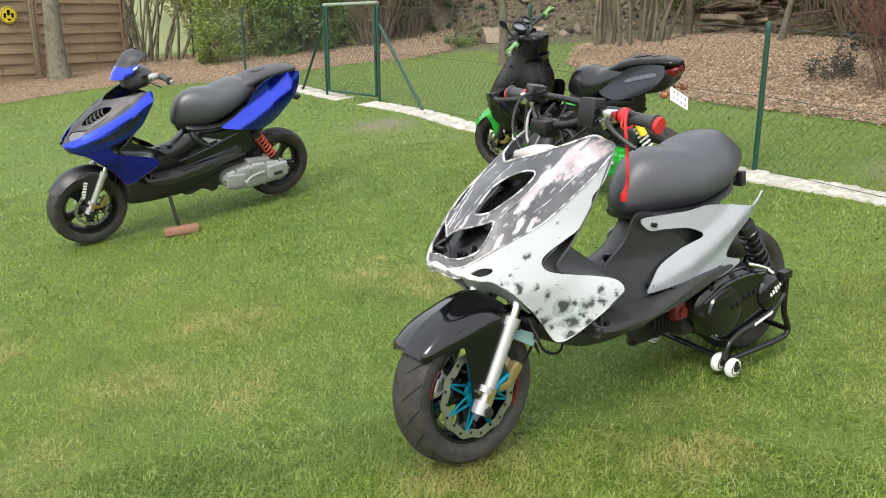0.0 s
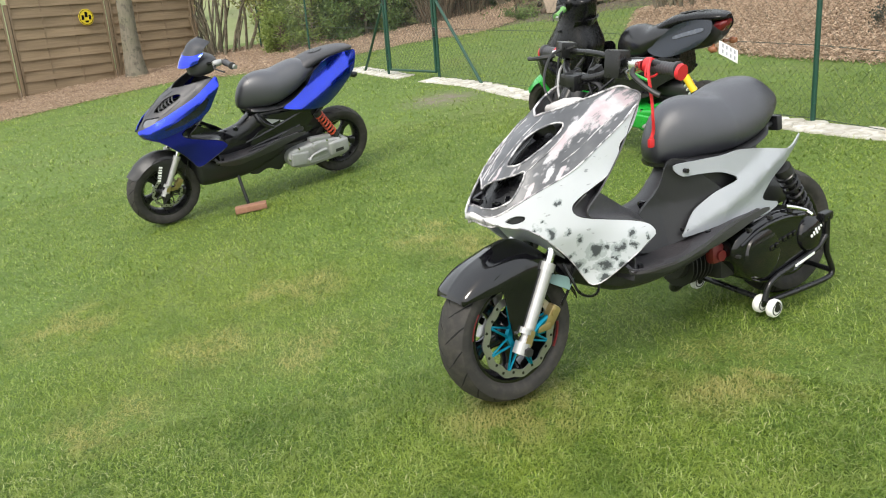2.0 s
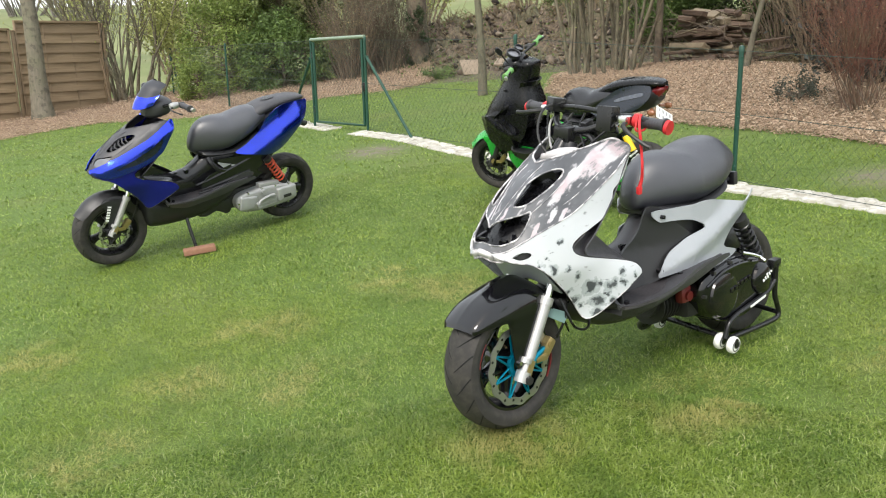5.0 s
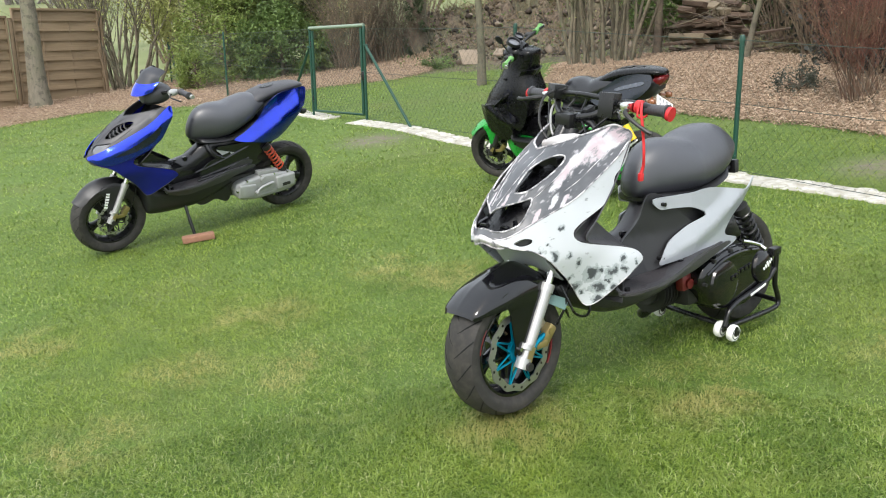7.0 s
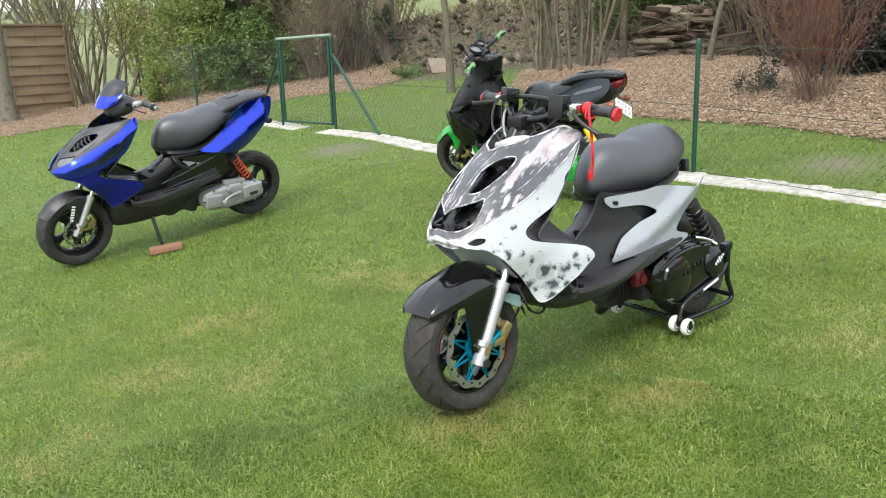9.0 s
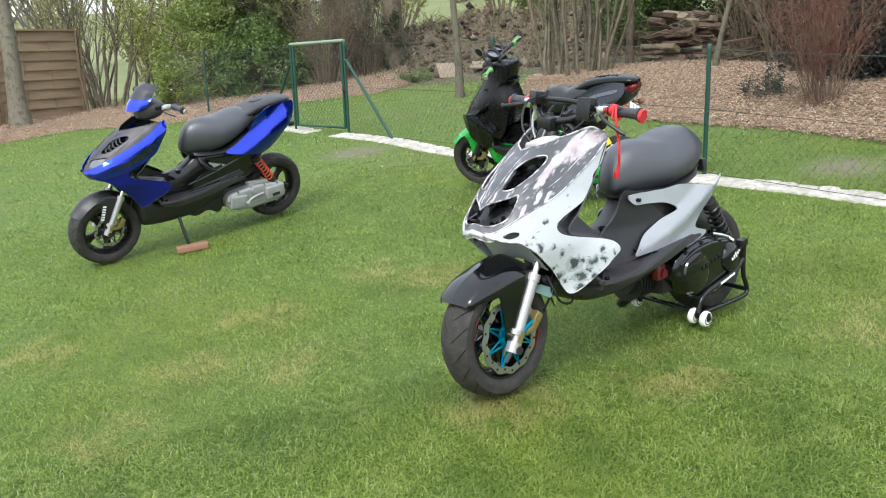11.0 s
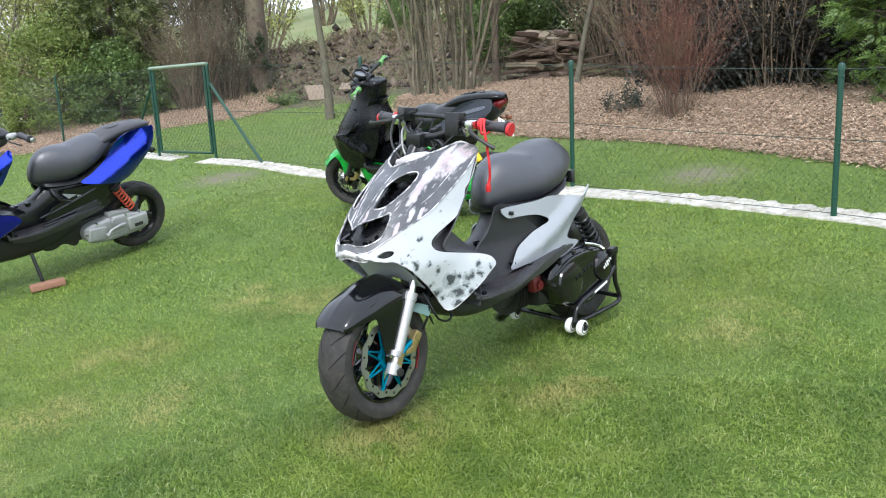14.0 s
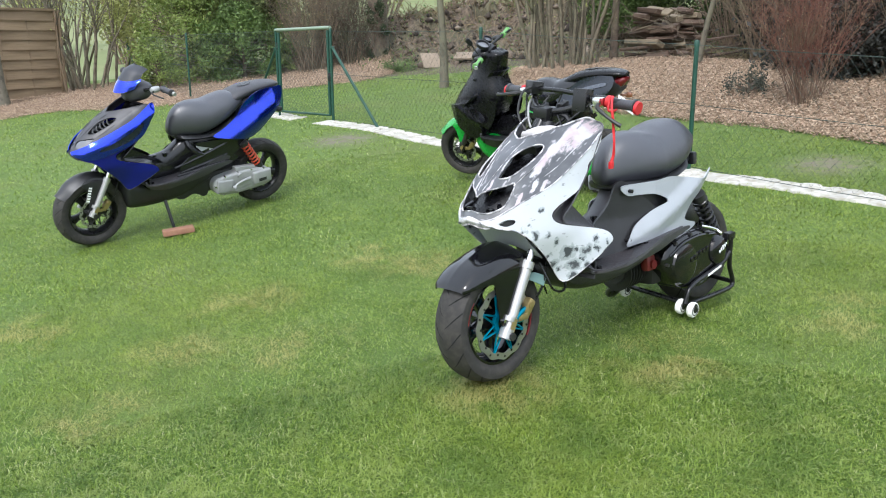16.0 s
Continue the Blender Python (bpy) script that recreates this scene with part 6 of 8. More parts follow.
def build_green():
    s = thing("scooter", "black scooter with green wheels, fender and frame parts", "scooter", "parked scooters")
    st = steer_matrix(14)
    back = Matrix.Translation((-0.03, 0, 0)) @ st
    mats = {"inner": M["deep_black"], "floor": M["black_plastic"], "belly": M["green"], "narrow": 0.6}
    add_wheel(s, (1.256, 0, 0.243), 0.225, 0.12, back, M["black_metal"], None, (0.095, M["dark_metal"]))
    add_wheel(s, (0, 0, 0.247), 0.235, 0.135, Matrix(), M["black_metal"], None, None, "rear_wheel")
    add_fork(s, back, M["dark_metal"])
    add_fender(s, back @ Matrix.Translation((1.256, 0, 0.243)) @ Matrix.Scale(0.90, 4) @ Matrix.Translation((-1.256, 0, -0.243)), M["green"])
    add_caliper(s, back, M["brass"])
    add_front_shell(s, M["deep_black"])
    add_centre(s, mats)
    add_seat(s, 0.0, -0.075, M["satin_black"], 0.90, 0.42)
    add_tail(s, M["navy_black"], M["deep_black"], True)
    add_engine(s, M["green"], M["dark_metal"])
    add_shock(s, M["white_plastic"], M["yellow"], -0.14)
    part("under_fairing", body([(0.72, 0.05, 0.22, 0.34), (0.62, 0.13, 0.18, 0.37), (0.45, 0.165, 0.17, 0.36), (0.28, 0.17, 0.19, 0.34), (0.15, 0.14, 0.24, 0.33)], 24, 20, 3.0), M["green"], s, "bright green lower fairing")
    part("frame_tube", tube([(0.56, 0.12, 0.60), (0.46, 0.135, 0.57), (0.36, 0.135, 0.525), (0.30, 0.125, 0.50)], 0.013, 10), M["green"], s, "bright green frame tube")
    tip = Matrix.Translation((0.93, 0, 1.0)) @ Matrix.Rotation(radians(-8), 4, "X") @ Matrix.Translation((-0.93, 0, -1.0))
    add_bar_pod(s, tip @ st @ Matrix.Translation((0.115, 0.0, 0.005)), None, M["green_rubber"])
    return place_scooter(s, 0.88, 5.22, -0.02, 142.0, -2.4, -4, 0.95)


build_white()
build_blue()
build_green()


def build_stand():
    """Paddock stand under the rear of the sanded scooter: bent tube frame on twin white rollers."""
    st = thing("paddock_stand", "black tubular paddock stand with white twin rollers on the grass", "paddock stand")
    for sg in (1, -1):
        y = 0.160 * sg
        t = part("stand_arm", tube([(0.36, y, 0.075), (0.338, y, 0.125), (0.29, y, 0.146), (0.235, y, 0.154), (0.10, y, 0.178), (0.045, y, 0.215)], 0.0098, 12), M["black_metal"], st)
        part("stand_leg", tube([(0.34, y, 0.065), (0.16, y, 0.052), (0.02, y, 0.048), (-0.008, y * 0.98, 0.066), (0.012, y * 0.98, 0.11), (0.038, y, 0.16), (0.044, y, 0.28)], 0.0098, 12), M["black_metal"], st)
        part("print_bar", block((0.10, 0.002, 0.009), Matrix.Translation((0.17, y + 0.0105 * sg, 0.166)) @ Matrix.Rotation(radians(10), 4, "Y"), 0), M["white_mark"], t, "worn white lettering")
        part("swingarm_hook", block((0.05, 0.03, 0.03), Matrix.Translation((0.045, y * 0.95, 0.282)), 0.006), M["black_metal"], st)
        for k in (-1, 1):
            yy = y + 0.026 * k
            w = part("roller", lathe([(0.0, -0.013), (0.027, -0.012), (0.031, -0.006), (0.031, 0.006), (0.027, 0.012), (0.0, 0.013)], "Y", 28, (0.345, yy, 0.052)), M["white_plastic"], st, "white plastic roller")
            part("roller_hub", merge(cylinder((0.345, yy - 0.016, 0.055), (0.345, yy + 0.016, 0.055), 0.013, 14), lathe([(0.019, -0.0135), (0.022, -0.0135), (0.022, 0.0135), (0.019, 0.0135)], "Y", 24, (0.345, yy, 0.052))), M["black_metal"], w)
    part("cross_tube", tube([(0.345, -0.2, 0.07), (0.345, 0.2, 0.07)], 0.0098, 12, smooth_path=False), M["black_metal"], st)
    part("rear_tube", tube([(-0.008, -0.157, 0.066), (-0.03, 0.0, 0.056), (-0.008, 0.157, 0.066)], 0.0098, 12), M["black_metal"], st)
    return place_scooter(st, 0.988, 3.320, 0.014, 223.9, -1.5, -3.2, 1.03)


build_stand()


def build_brick():
    k = Mat("red_brown_brick", 0.85)
    f = k.noise(40, 5)
    k.base(k.mix(f, (0.20, 0.09, 0.055), (0.33, 0.18, 0.115)))
    k.bump(k.noise(120, 4), 0.5, 0.004)
    b = link_mesh("brick", block((0.20, 0.085, 0.036), None, 0.006), k.m)
    b.matrix_world = LAWN @ Matrix.Translation((-1.97, 4.97, 0.026)) @ Matrix.Rotation(radians(25), 4, "Z")
    tagged(b, "red-brown paving brick under the side stand", "brick")


build_brick()


# ---- stone edging under the fence ----
def stone_material():
    k = Mat("pale_mortar_stone", 0.85)
    r = k.random()
    f = k.noise(18, 6, co=k.n.new("ShaderNodeNewGeometry").outputs["Position"])
    c = k.ramp(r, [(0.0, (0.40, 0.385, 0.35)), (0.5, (0.51, 0.495, 0.455)), (1.0, (0.60, 0.585, 0.54))])
    k.base(k.mix(k.ramp(f, [(0.4, 0.75), (0.62, 0.0)]), c, (0.30, 0.28, 0.22)))
    k.bump(f, 0.5, 0.01)
    return k.m


M["stone"] = stone_material()


def edging(name, centre, width, label, seed):
    rng = random.Random(seed)
    th = thing(name, label, "stone edging", kind="structure")
    bed = bmesh.new()
    rows = []
    pts = even([(*p, 0) for p in centre], 200)
    length = sum((b - a).length for a, b in zip(pts, pts[1:]))
    for i in range(0, 200, 2):
        d = (pts[min(i + 2, 199)] - pts[max(i - 2, 0)]).normalized()
        s = Vector((-d.y, d.x, 0)) * width * (0.5 + 0.06 * noise.noise(Vector((i * 0.31, seed, 0))))
        row = []
        for q, hh in ((pts[i] - s, -0.02), (pts[i] - s * 0.9, 0.006), (pts[i] + s * 0.9, 0.006), (pts[i] + s, -0.02)):
            row.append(bed.verts.new((q.x, q.y, gz(q.x, q.y) + hh)))
        rows.append(row)
    for a, b in zip(rows, rows[1:]):
        for k in range(3):
            bed.faces.new((a[k], a[k + 1], b[k + 1], b[k]))
    bmesh.ops.recalc_face_normals(bed, faces=bed.faces)
    part("mortar_bed", bed, M["stone"], th, "pale mortar between the stones")
    n = int(length / 0.13)
    for i in range(n):
        a = pts[min(int(i / n * 199), 197)]
        b = pts[min(int(i / n * 199) + 2, 199)]
        d = (b - a).normalized()
        s = Vector((-d.y, d.x, 0))
        cuts = [-0.5, rng.uniform(-0.15, 0.15), 0.5]
        for lo, hi in zip(cuts, cuts[1:]):
            if rng.random() < 0.1:
                continue
            bm = bmesh.new()
            c = a + s * width * (lo + hi) / 2
            hw, hl = width * (hi - lo) / 2 - 0.003, length / n / 2 - 0.002
            ring = []
            for k in range(7):
                an = 2 * math.pi * k / 7 + rng.uniform(-0.25, 0.25)
                q = c + d * hl * 1.18 * math.cos(an) * rng.uniform(0.88, 1.1) + s * hw * 1.18 * math.sin(an) * rng.uniform(0.88, 1.1)
                ring.append(q)
            h = 0.012 + rng.uniform(0, 0.005)
            top = [bm.verts.new((c.lerp(q, 0.93).x, c.lerp(q, 0.93).y, gz(q.x, q.y) + h)) for q in ring]
            mid = [bm.verts.new((q.x, q.y, gz(q.x, q.y) + h - 0.008)) for q in ring]
            bot = [bm.verts.new((q.x, q.y, gz(q.x, q.y) - 0.03)) for q in ring]
            bm.faces.new(top)
            for u, v in ((mid, top), (bot, mid)):
                for k in range(7):
                    bm.faces.new((u[k], u[(k + 1) % 7], v[(k + 1) % 7], v[k]))
            bmesh.ops.recalc_face_normals(bm, faces=bm.faces)
            part("stone", bm, M["stone"], th, "", 30)


edging("stone_edging", [(4.5, 0.95), (3.4, 2.7), (2.755, 3.9), (2.03, 4.95), (1.655, 5.37), (0.7, 6.5), (-0.365, 7.66), (-1.1, 8.8), (-1.55, 9.35), (-1.9, 9.75)], 0.235, "strip of pale irregular stones bedded along the fence", 3)
edging("gate_pad", [(-2.25, 10.2), (-2.55, 10.6), (-2.95, 11.15), (-3.4, 11.8)], 0.26, "short pale stone strip beside the gate post", 5)


# ---- brown woven fence panels on the far left ----
def wood_material(name, dark, light, rough=0.7, stretch=(0.6, 14, 14)):
    k = Mat(name, rough)
    f = k.noise(3.0, 6, 0.6, stretch=stretch)
    r = k.random()
    c = k.mix(f, dark, light)
    k.base(k.mix(k.mix(0.35, 0.0, r), c, tuple(0.6 * v for v in dark)))
    k.bump(f, 0.3, 0.004)
    return k.m


M["panel_wood"] = wood_material("brown_stained_pine", (0.165, 0.115, 0.066), (0.35, 0.26, 0.16))
M["post_wood"] = wood_material("brown_fence_post", (0.15, 0.105, 0.062), (0.30, 0.22, 0.14), stretch=(14, 14, 0.6))


def wave_slat(length, z, h, phase, n=28):
    bm = bmesh.new()
    rows = []
    for i in range(n):
        x = length * i / (n - 1)
        y = 0.010 * math.sin(phase + math.pi * 2 * x / 1.25)
        rows.append([bm.verts.new(p) for p in ((x, y + 0.012, z), (x, y + 0.024, z), (x, y - 0.006, z + h), (x, y - 0.018, z + h))])
    for a, b in zip(rows, rows[1:]):
        for k in range(4):
            bm.faces.new((a[k], a[(k + 1) % 4], b[(k + 1) % 4], b[k]))
    bm.faces.new(rows[0][::-1])
    bm.faces.new(rows[-1])
    bmesh.ops.recalc_face_normals(bm, faces=bm.faces)
    return bm


def fence_panel(x, y, ang, z):
    p = thing("wooden_fence", "brown stained woven wooden garden fence bay", "wooden fence", "wooden fence bays")
    w, h = 1.78, 1.75
    for k in range(9):
        part("slat", wave_slat(w - 0.08, 0.05 + k * (h - 0.10) / 9, (h - 0.10) / 9 + 0.012, 0.9 * math.sin(k * 2.1)), M["panel_wood"], p).location = (0.04, 0, 0)
    for xx in (0.02, w - 0.02):
        part("frame_side", block((0.035, 0.06, h), Matrix.Translation((xx, 0, h / 2)), 0.004), M["post_wood"], p)
    for zz in (0.025, h - 0.02):
        part("frame_rail", block((w, 0.06, 0.045), Matrix.Translation((w / 2, 0, zz)), 0.004), M["panel_wood"], p)
    for xx in (w * 0.36, w * 0.68):
        part("batten", block((0.025, 0.03, h - 0.08), Matrix.Translation((xx, -0.0, h / 2)), 0.003), M["post_wood"], p)
    p.matrix_world = Matrix.Translation((x, y, z)) @ Matrix.Rotation(ang, 4, "Z")
    return p


_a, _u = Vector((-8.31, 16.69)), Vector((-0.483, -0.876))
_ang = math.atan2(_u.y, _u.x)
for k in range(5):
    q = _a + _u * (0.06 + k * 1.88)
    fence_panel(q.x, q.y, _ang, gz(*(_a + _u * (k * 1.88 + 0.9))) + 0.04)
    r = _a + _u * (k * 1.88)
    po = thing("wooden_post", "square brown wooden fence post", "fence post", "wooden posts")
    po.location = at(r.x, r.y)
    part("post_body", block((0.05, 0.06, 1.72), pose(0, 0, 0.81, 0, 0, math.degrees(_ang)), 0.006), M["post_wood"], po)
    part("post_cap", block((0.06, 0.07, 0.02), pose(0, 0, 1.68, 0, 0, math.degrees(_ang)), 0.006), M["post_wood"], po)


_p = thing("wooden_pole", "thin grey wooden pole leaning on the end of the wooden fence", "pole")
_p.location = at(_a.x + 0.10, _a.y - 0.16)
part("pole_body", tube([(0, 0, -0.02), (-0.035, -0.03, 0.5), (-0.09, -0.07, 1.0)], [0.026, 0.022, 0.018], 8), M["post_wood"], _p)


def round_sign():
    q = _a + _u * 2.36
    s = thing("round_sign", "round yellow sign with black ring on the wooden fence", "sign")
    n = Vector((-_u.y, _u.x)) * -1
    if n.dot(Vector((0, 0)) - q) < 0:
        n = -n
    yel = plain("yellow_sign_paint", (0.75, 0.58, 0.03), 0.4)
    part("disc", lathe([(0, -0.006), (0.175, -0.006), (0.18, 0.0), (0.175, 0.006), (0, 0.006)], "Y", 40), yel, s)
    part("ring", lathe([(0.155, 0.004), (0.165, 0.004), (0.165, 0.009), (0.155, 0.009)], "Y", 40), M["gloss_black"], s)
    for x, z, w, h in ((-0.085, -0.005, 0.055, 0.10), (0.0, 0.055, 0.065, 0.115), (0.085, -0.005, 0.055, 0.10), (0, -0.095, 0.075, 0.04)):
        part("sign_bar", block((w, 0.004, h), Matrix.Translation((x, 0.008, z)), 0), M["gloss_black"], s)
    s.matrix_world = Matrix.Translation((q.x + n.x * 0.075, q.y + n.y * 0.075, gz(q.x, q.y) + 1.28)) @ Matrix.Rotation(math.atan2(n.y, n.x) - math.pi / 2, 4, "Z") @ Matrix.Scale(0.82, 4)


round_sign()


# ---- plants ----
def bark_material(name, dark, light, scale=30):
    k = Mat(name, 0.9)
    f = k.noise(scale, 6, 0.65, stretch=(1, 1, 0.25))
    g = k.noise(3, 4)
    c = k.mix(f, dark, light)
    k.base(k.mix(k.ramp(k.noise(9, 5, 0.6), [(0.52, 0.0), (0.6, 0.45)]), k.mix(k.ramp(g, [(0.45, 0.0), (0.7, 0.5)]), c, (0.15, 0.16, 0.09)), tuple(0.5 * v for v in dark)))
    k.bump(f, 0.7, 0.01)
    return k.m


M["bark_grey"] = bark_material("grey_green_bark", (0.075, 0.065, 0.05), (0.25, 0.225, 0.17))
M["bark_brown"] = bark_material("brown_bark", (0.05, 0.038, 0.03), (0.17, 0.125, 0.09))
M["twig_brown"] = bark_material("grey_brown_twig", (0.085, 0.062, 0.044), (0.24, 0.182, 0.13))
# twigs of the far belt, paled to grey for distance haze
M["twig_far"] = bark_material("hazy_far_twig", (0.13, 0.115, 0.105), (0.26, 0.235, 0.215))
M["twig_buff"] = bark_material("buff_twig", (0.095, 0.066, 0.045), (0.24, 0.175, 0.12))
M["bark_moss"] = bark_material("mossy_dark_bark", (0.052, 0.045, 0.034), (0.185, 0.165, 0.118), 45)
M["twig_moss"] = bark_material("mossy_grey_twig", (0.07, 0.060, 0.042), (0.225, 0.19, 0.132))
M["stem_red"] = bark_material("red_brown_stem", (0.085, 0.048, 0.033), (0.21, 0.13, 0.088))
M["twig_red"] = bark_material("reddish_twig", (0.085, 0.030, 0.022), (0.235, 0.092, 0.062))


def leaf_material(name, dark, light, rough=0.55):
    k = Mat(name, rough)
    pos = k.n.new("ShaderNodeNewGeometry").outputs["Position"]
    c = k.mix(k.island(), dark, light)
    c = k.mix(k.ramp(k.noise(2.2, 4, co=pos), [(0.4, 0.0), (0.65, 0.45)]), c, tuple(0.55 * v for v in dark))
    k.base(c)
    tr = k.n.new("ShaderNodeBsdfTranslucent")
    k.l.new(c, tr.inputs["Color"])
    mx = k.n.new("ShaderNodeMixShader")
    mx.inputs[0].default_value = 0.3
    out = k.n["Material Output"]
    k.l.new(k.b.outputs[0], mx.inputs[1])
    k.l.new(tr.outputs[0], mx.inputs[2])
    k.l.new(mx.outputs[0], out.inputs["Surface"])
    return k.m


M["leaf_light"] = leaf_material("young_light_green_leaf", (0.12, 0.175, 0.032), (0.29, 0.365, 0.095))
M["leaf_hedge"] = leaf_material("hedge_leaf", (0.06, 0.105, 0.025), (0.19, 0.28, 0.075))
M["leaf_yellow"] = leaf_material("yellow_green_leaf", (0.22, 0.245, 0.065), (0.47, 0.49, 0.18))
M["leaf_thuja"] = leaf_material("thuja_scale_leaf", (0.022, 0.038, 0.010), (0.24, 0.28, 0.085))
M["leaf_thuja_bright"] = leaf_material("bright_thuja_leaf", (0.05, 0.10, 0.015), (0.18, 0.27, 0.05))
M["leaf_dark"] = leaf_material("dark_evergreen_leaf", (0.02, 0.035, 0.015), (0.07, 0.10, 0.035))
M["leaf_spruce"] = leaf_material("grey_dark_needles", (0.012, 0.014, 0.011), (0.058, 0.058, 0.046))
M["leaf_juniper"] = leaf_material("grey_green_juniper", (0.04, 0.046, 0.034), (0.12, 0.13, 0.095))
M["leaf_dull"] = leaf_material("dull_far_leaf", (0.10, 0.105, 0.065), (0.21, 0.205, 0.135))
M["leaf_dry"] = leaf_material("dry_buff_leaf", (0.17, 0.12, 0.06), (0.38, 0.30, 0.17))


def mesh_np(name, verts, tris, material, parent, smooth=False, quads=None):
    me = bpy.data.meshes.new(name)
    v = np.asarray(verts, dtype=np.float32).reshape(-1, 3)
    t = np.asarray(tris, dtype=np.int32)
    k = t.shape[1]
    me.vertices.add(len(v))
    me.vertices.foreach_set("co", v.ravel())
    me.loops.add(t.size)
    me.loops.foreach_set("vertex_index", t.ravel())
    me.polygons.add(len(t))
    me.polygons.foreach_set("loop_start", np.arange(0, t.size, k, dtype=np.int32))
    me.polygons.foreach_set("loop_total", np.full(len(t), k, dtype=np.int32))
    if smooth:
        me.polygons.foreach_set("use_smooth", np.ones(len(t), dtype=bool))
    me.update(calc_edges=True)
    me.validate()
    me.materials.append(material)
    ob = new(name, me)
    if parent:
        ob.parent = parent
    return ob


def sticks(paths, sides=4):
    """Many tapered sticks: (points, radii) each. Returns verts, quads."""
    V, F = [], []
    for pts, rad in paths:
        n0 = len(V)
        m = len(pts)
        up = None
        for i, p in enumerate(pts):
            d = (pts[min(i + 1, m - 1)] - pts[max(i - 1, 0)]).normalized()
            if up is None:
                up = d.orthogonal().normalized()
            up = (up - d * up.dot(d)).normalized()
            s = d.cross(up)
            for k in range(sides):
                a = 2 * math.pi * k / sides
                q = p + rad[i] * (math.cos(a) * up + math.sin(a) * s)
                V.append(tuple(q))
        for i in range(m - 1):
            for k in range(sides):
                F.append((n0 + i * sides + k, n0 + i * sides + (k + 1) % sides, n0 + (i + 1) * sides + (k + 1) % sides, n0 + (i + 1) * sides + k))
    return V, F


def stem_path(rng, base, direction, length, r0, segs=6, wander=0.08, lift=0.0, tip=0.25):
    pts, rad = [base.copy()], [r0]
    d = direction.normalized()
    for i in range(segs):
        d = (d + Vector((rng.uniform(-1, 1), rng.uniform(-1, 1), rng.uniform(-0.6, 0.6) + lift)) * wander).normalized()
        pts.append(pts[-1] + d * length / segs)
        rad.append(r0 * (1 - (1 - tip) * (i + 1) / segs))
    return pts, rad


def leaves_at(points, rng, count, size, spread, flat=0.0, aspect=0.55):
    """Small pointed leaves scattered round points: verts and quads (numpy)."""
    P = np.array([tuple(p) for p in points], dtype=np.float32)
    c = P[rng.integers(0, len(P), count)] + rng.normal(0, spread, (count, 3)).astype(np.float32)
    d = rng.normal(0, 1, (count, 3))
    d[:, 2] *= 1 - flat
    d /= np.linalg.norm(d, axis=1)[:, None] + 1e-9
    w = np.cross(d, rng.normal(0, 1, (count, 3)))
    w /= np.linalg.norm(w, axis=1)[:, None] + 1e-9
    L = (size * rng.uniform(0.6, 1.3, count))[:, None]
    a, b = c - d * L * 0.5, c + d * L * 0.5
    m = c - d * L * 0.05
    V = np.stack([a, m + w * L * aspect * 0.5, b, m - w * L * aspect * 0.5], 1).reshape(-1, 3)
    F = np.arange(count * 4).reshape(-1, 4)
    return V, F


def fronds_at(points, rng, count, size, core):
    """Flat fern-like sprays pointing outwards and drooping: each a fan of small narrow leaves. Returns verts and quads."""
    P = np.array([tuple(p) for p in points], dtype=np.float64)
    c = P[rng.integers(0, len(P), count)] + rng.normal(0, core, (count, 3))
    out = c * [1, 1, 0]
    out /= np.linalg.norm(out, axis=1)[:, None] + 1e-6
    d = out + rng.normal(0, 0.45, (count, 3)) + [0, 0, -0.1]
    d /= np.linalg.norm(d, axis=1)[:, None]
    w = np.cross(d, rng.normal(0, 0.5, (count, 3)) + out * 0.7 + [0, 0, 0.6])
    w /= np.linalg.norm(w, axis=1)[:, None] + 1e-9
    L = (size * rng.uniform(0.6, 1.25, count))[:, None]
    quads = []
    for k in range(6):
        t = k / 5
        base = c + d * L * (t * 0.85) - np.array([0, 0, 1.0]) * L * 0.22 * t * t
        for sg in (1, -1):
            ld = d * 0.75 + w * sg * 0.75
            ll = L * 0.42 * (1 - 0.65 * t)
            lw = np.cross(ld, w * 0.0 + np.cross(d, w))
            lw /= np.linalg.norm(lw, axis=1)[:, None] + 1e-9
            quads.append(np.stack([base, base + ld * ll * 0.5 + lw * ll * 0.2, base + ld * ll, base + ld * ll * 0.5 - lw * ll * 0.2], 1))
    V = np.stack(quads, 1).reshape(-1, 3)
    return V, np.arange(len(V)).reshape(-1, 4)


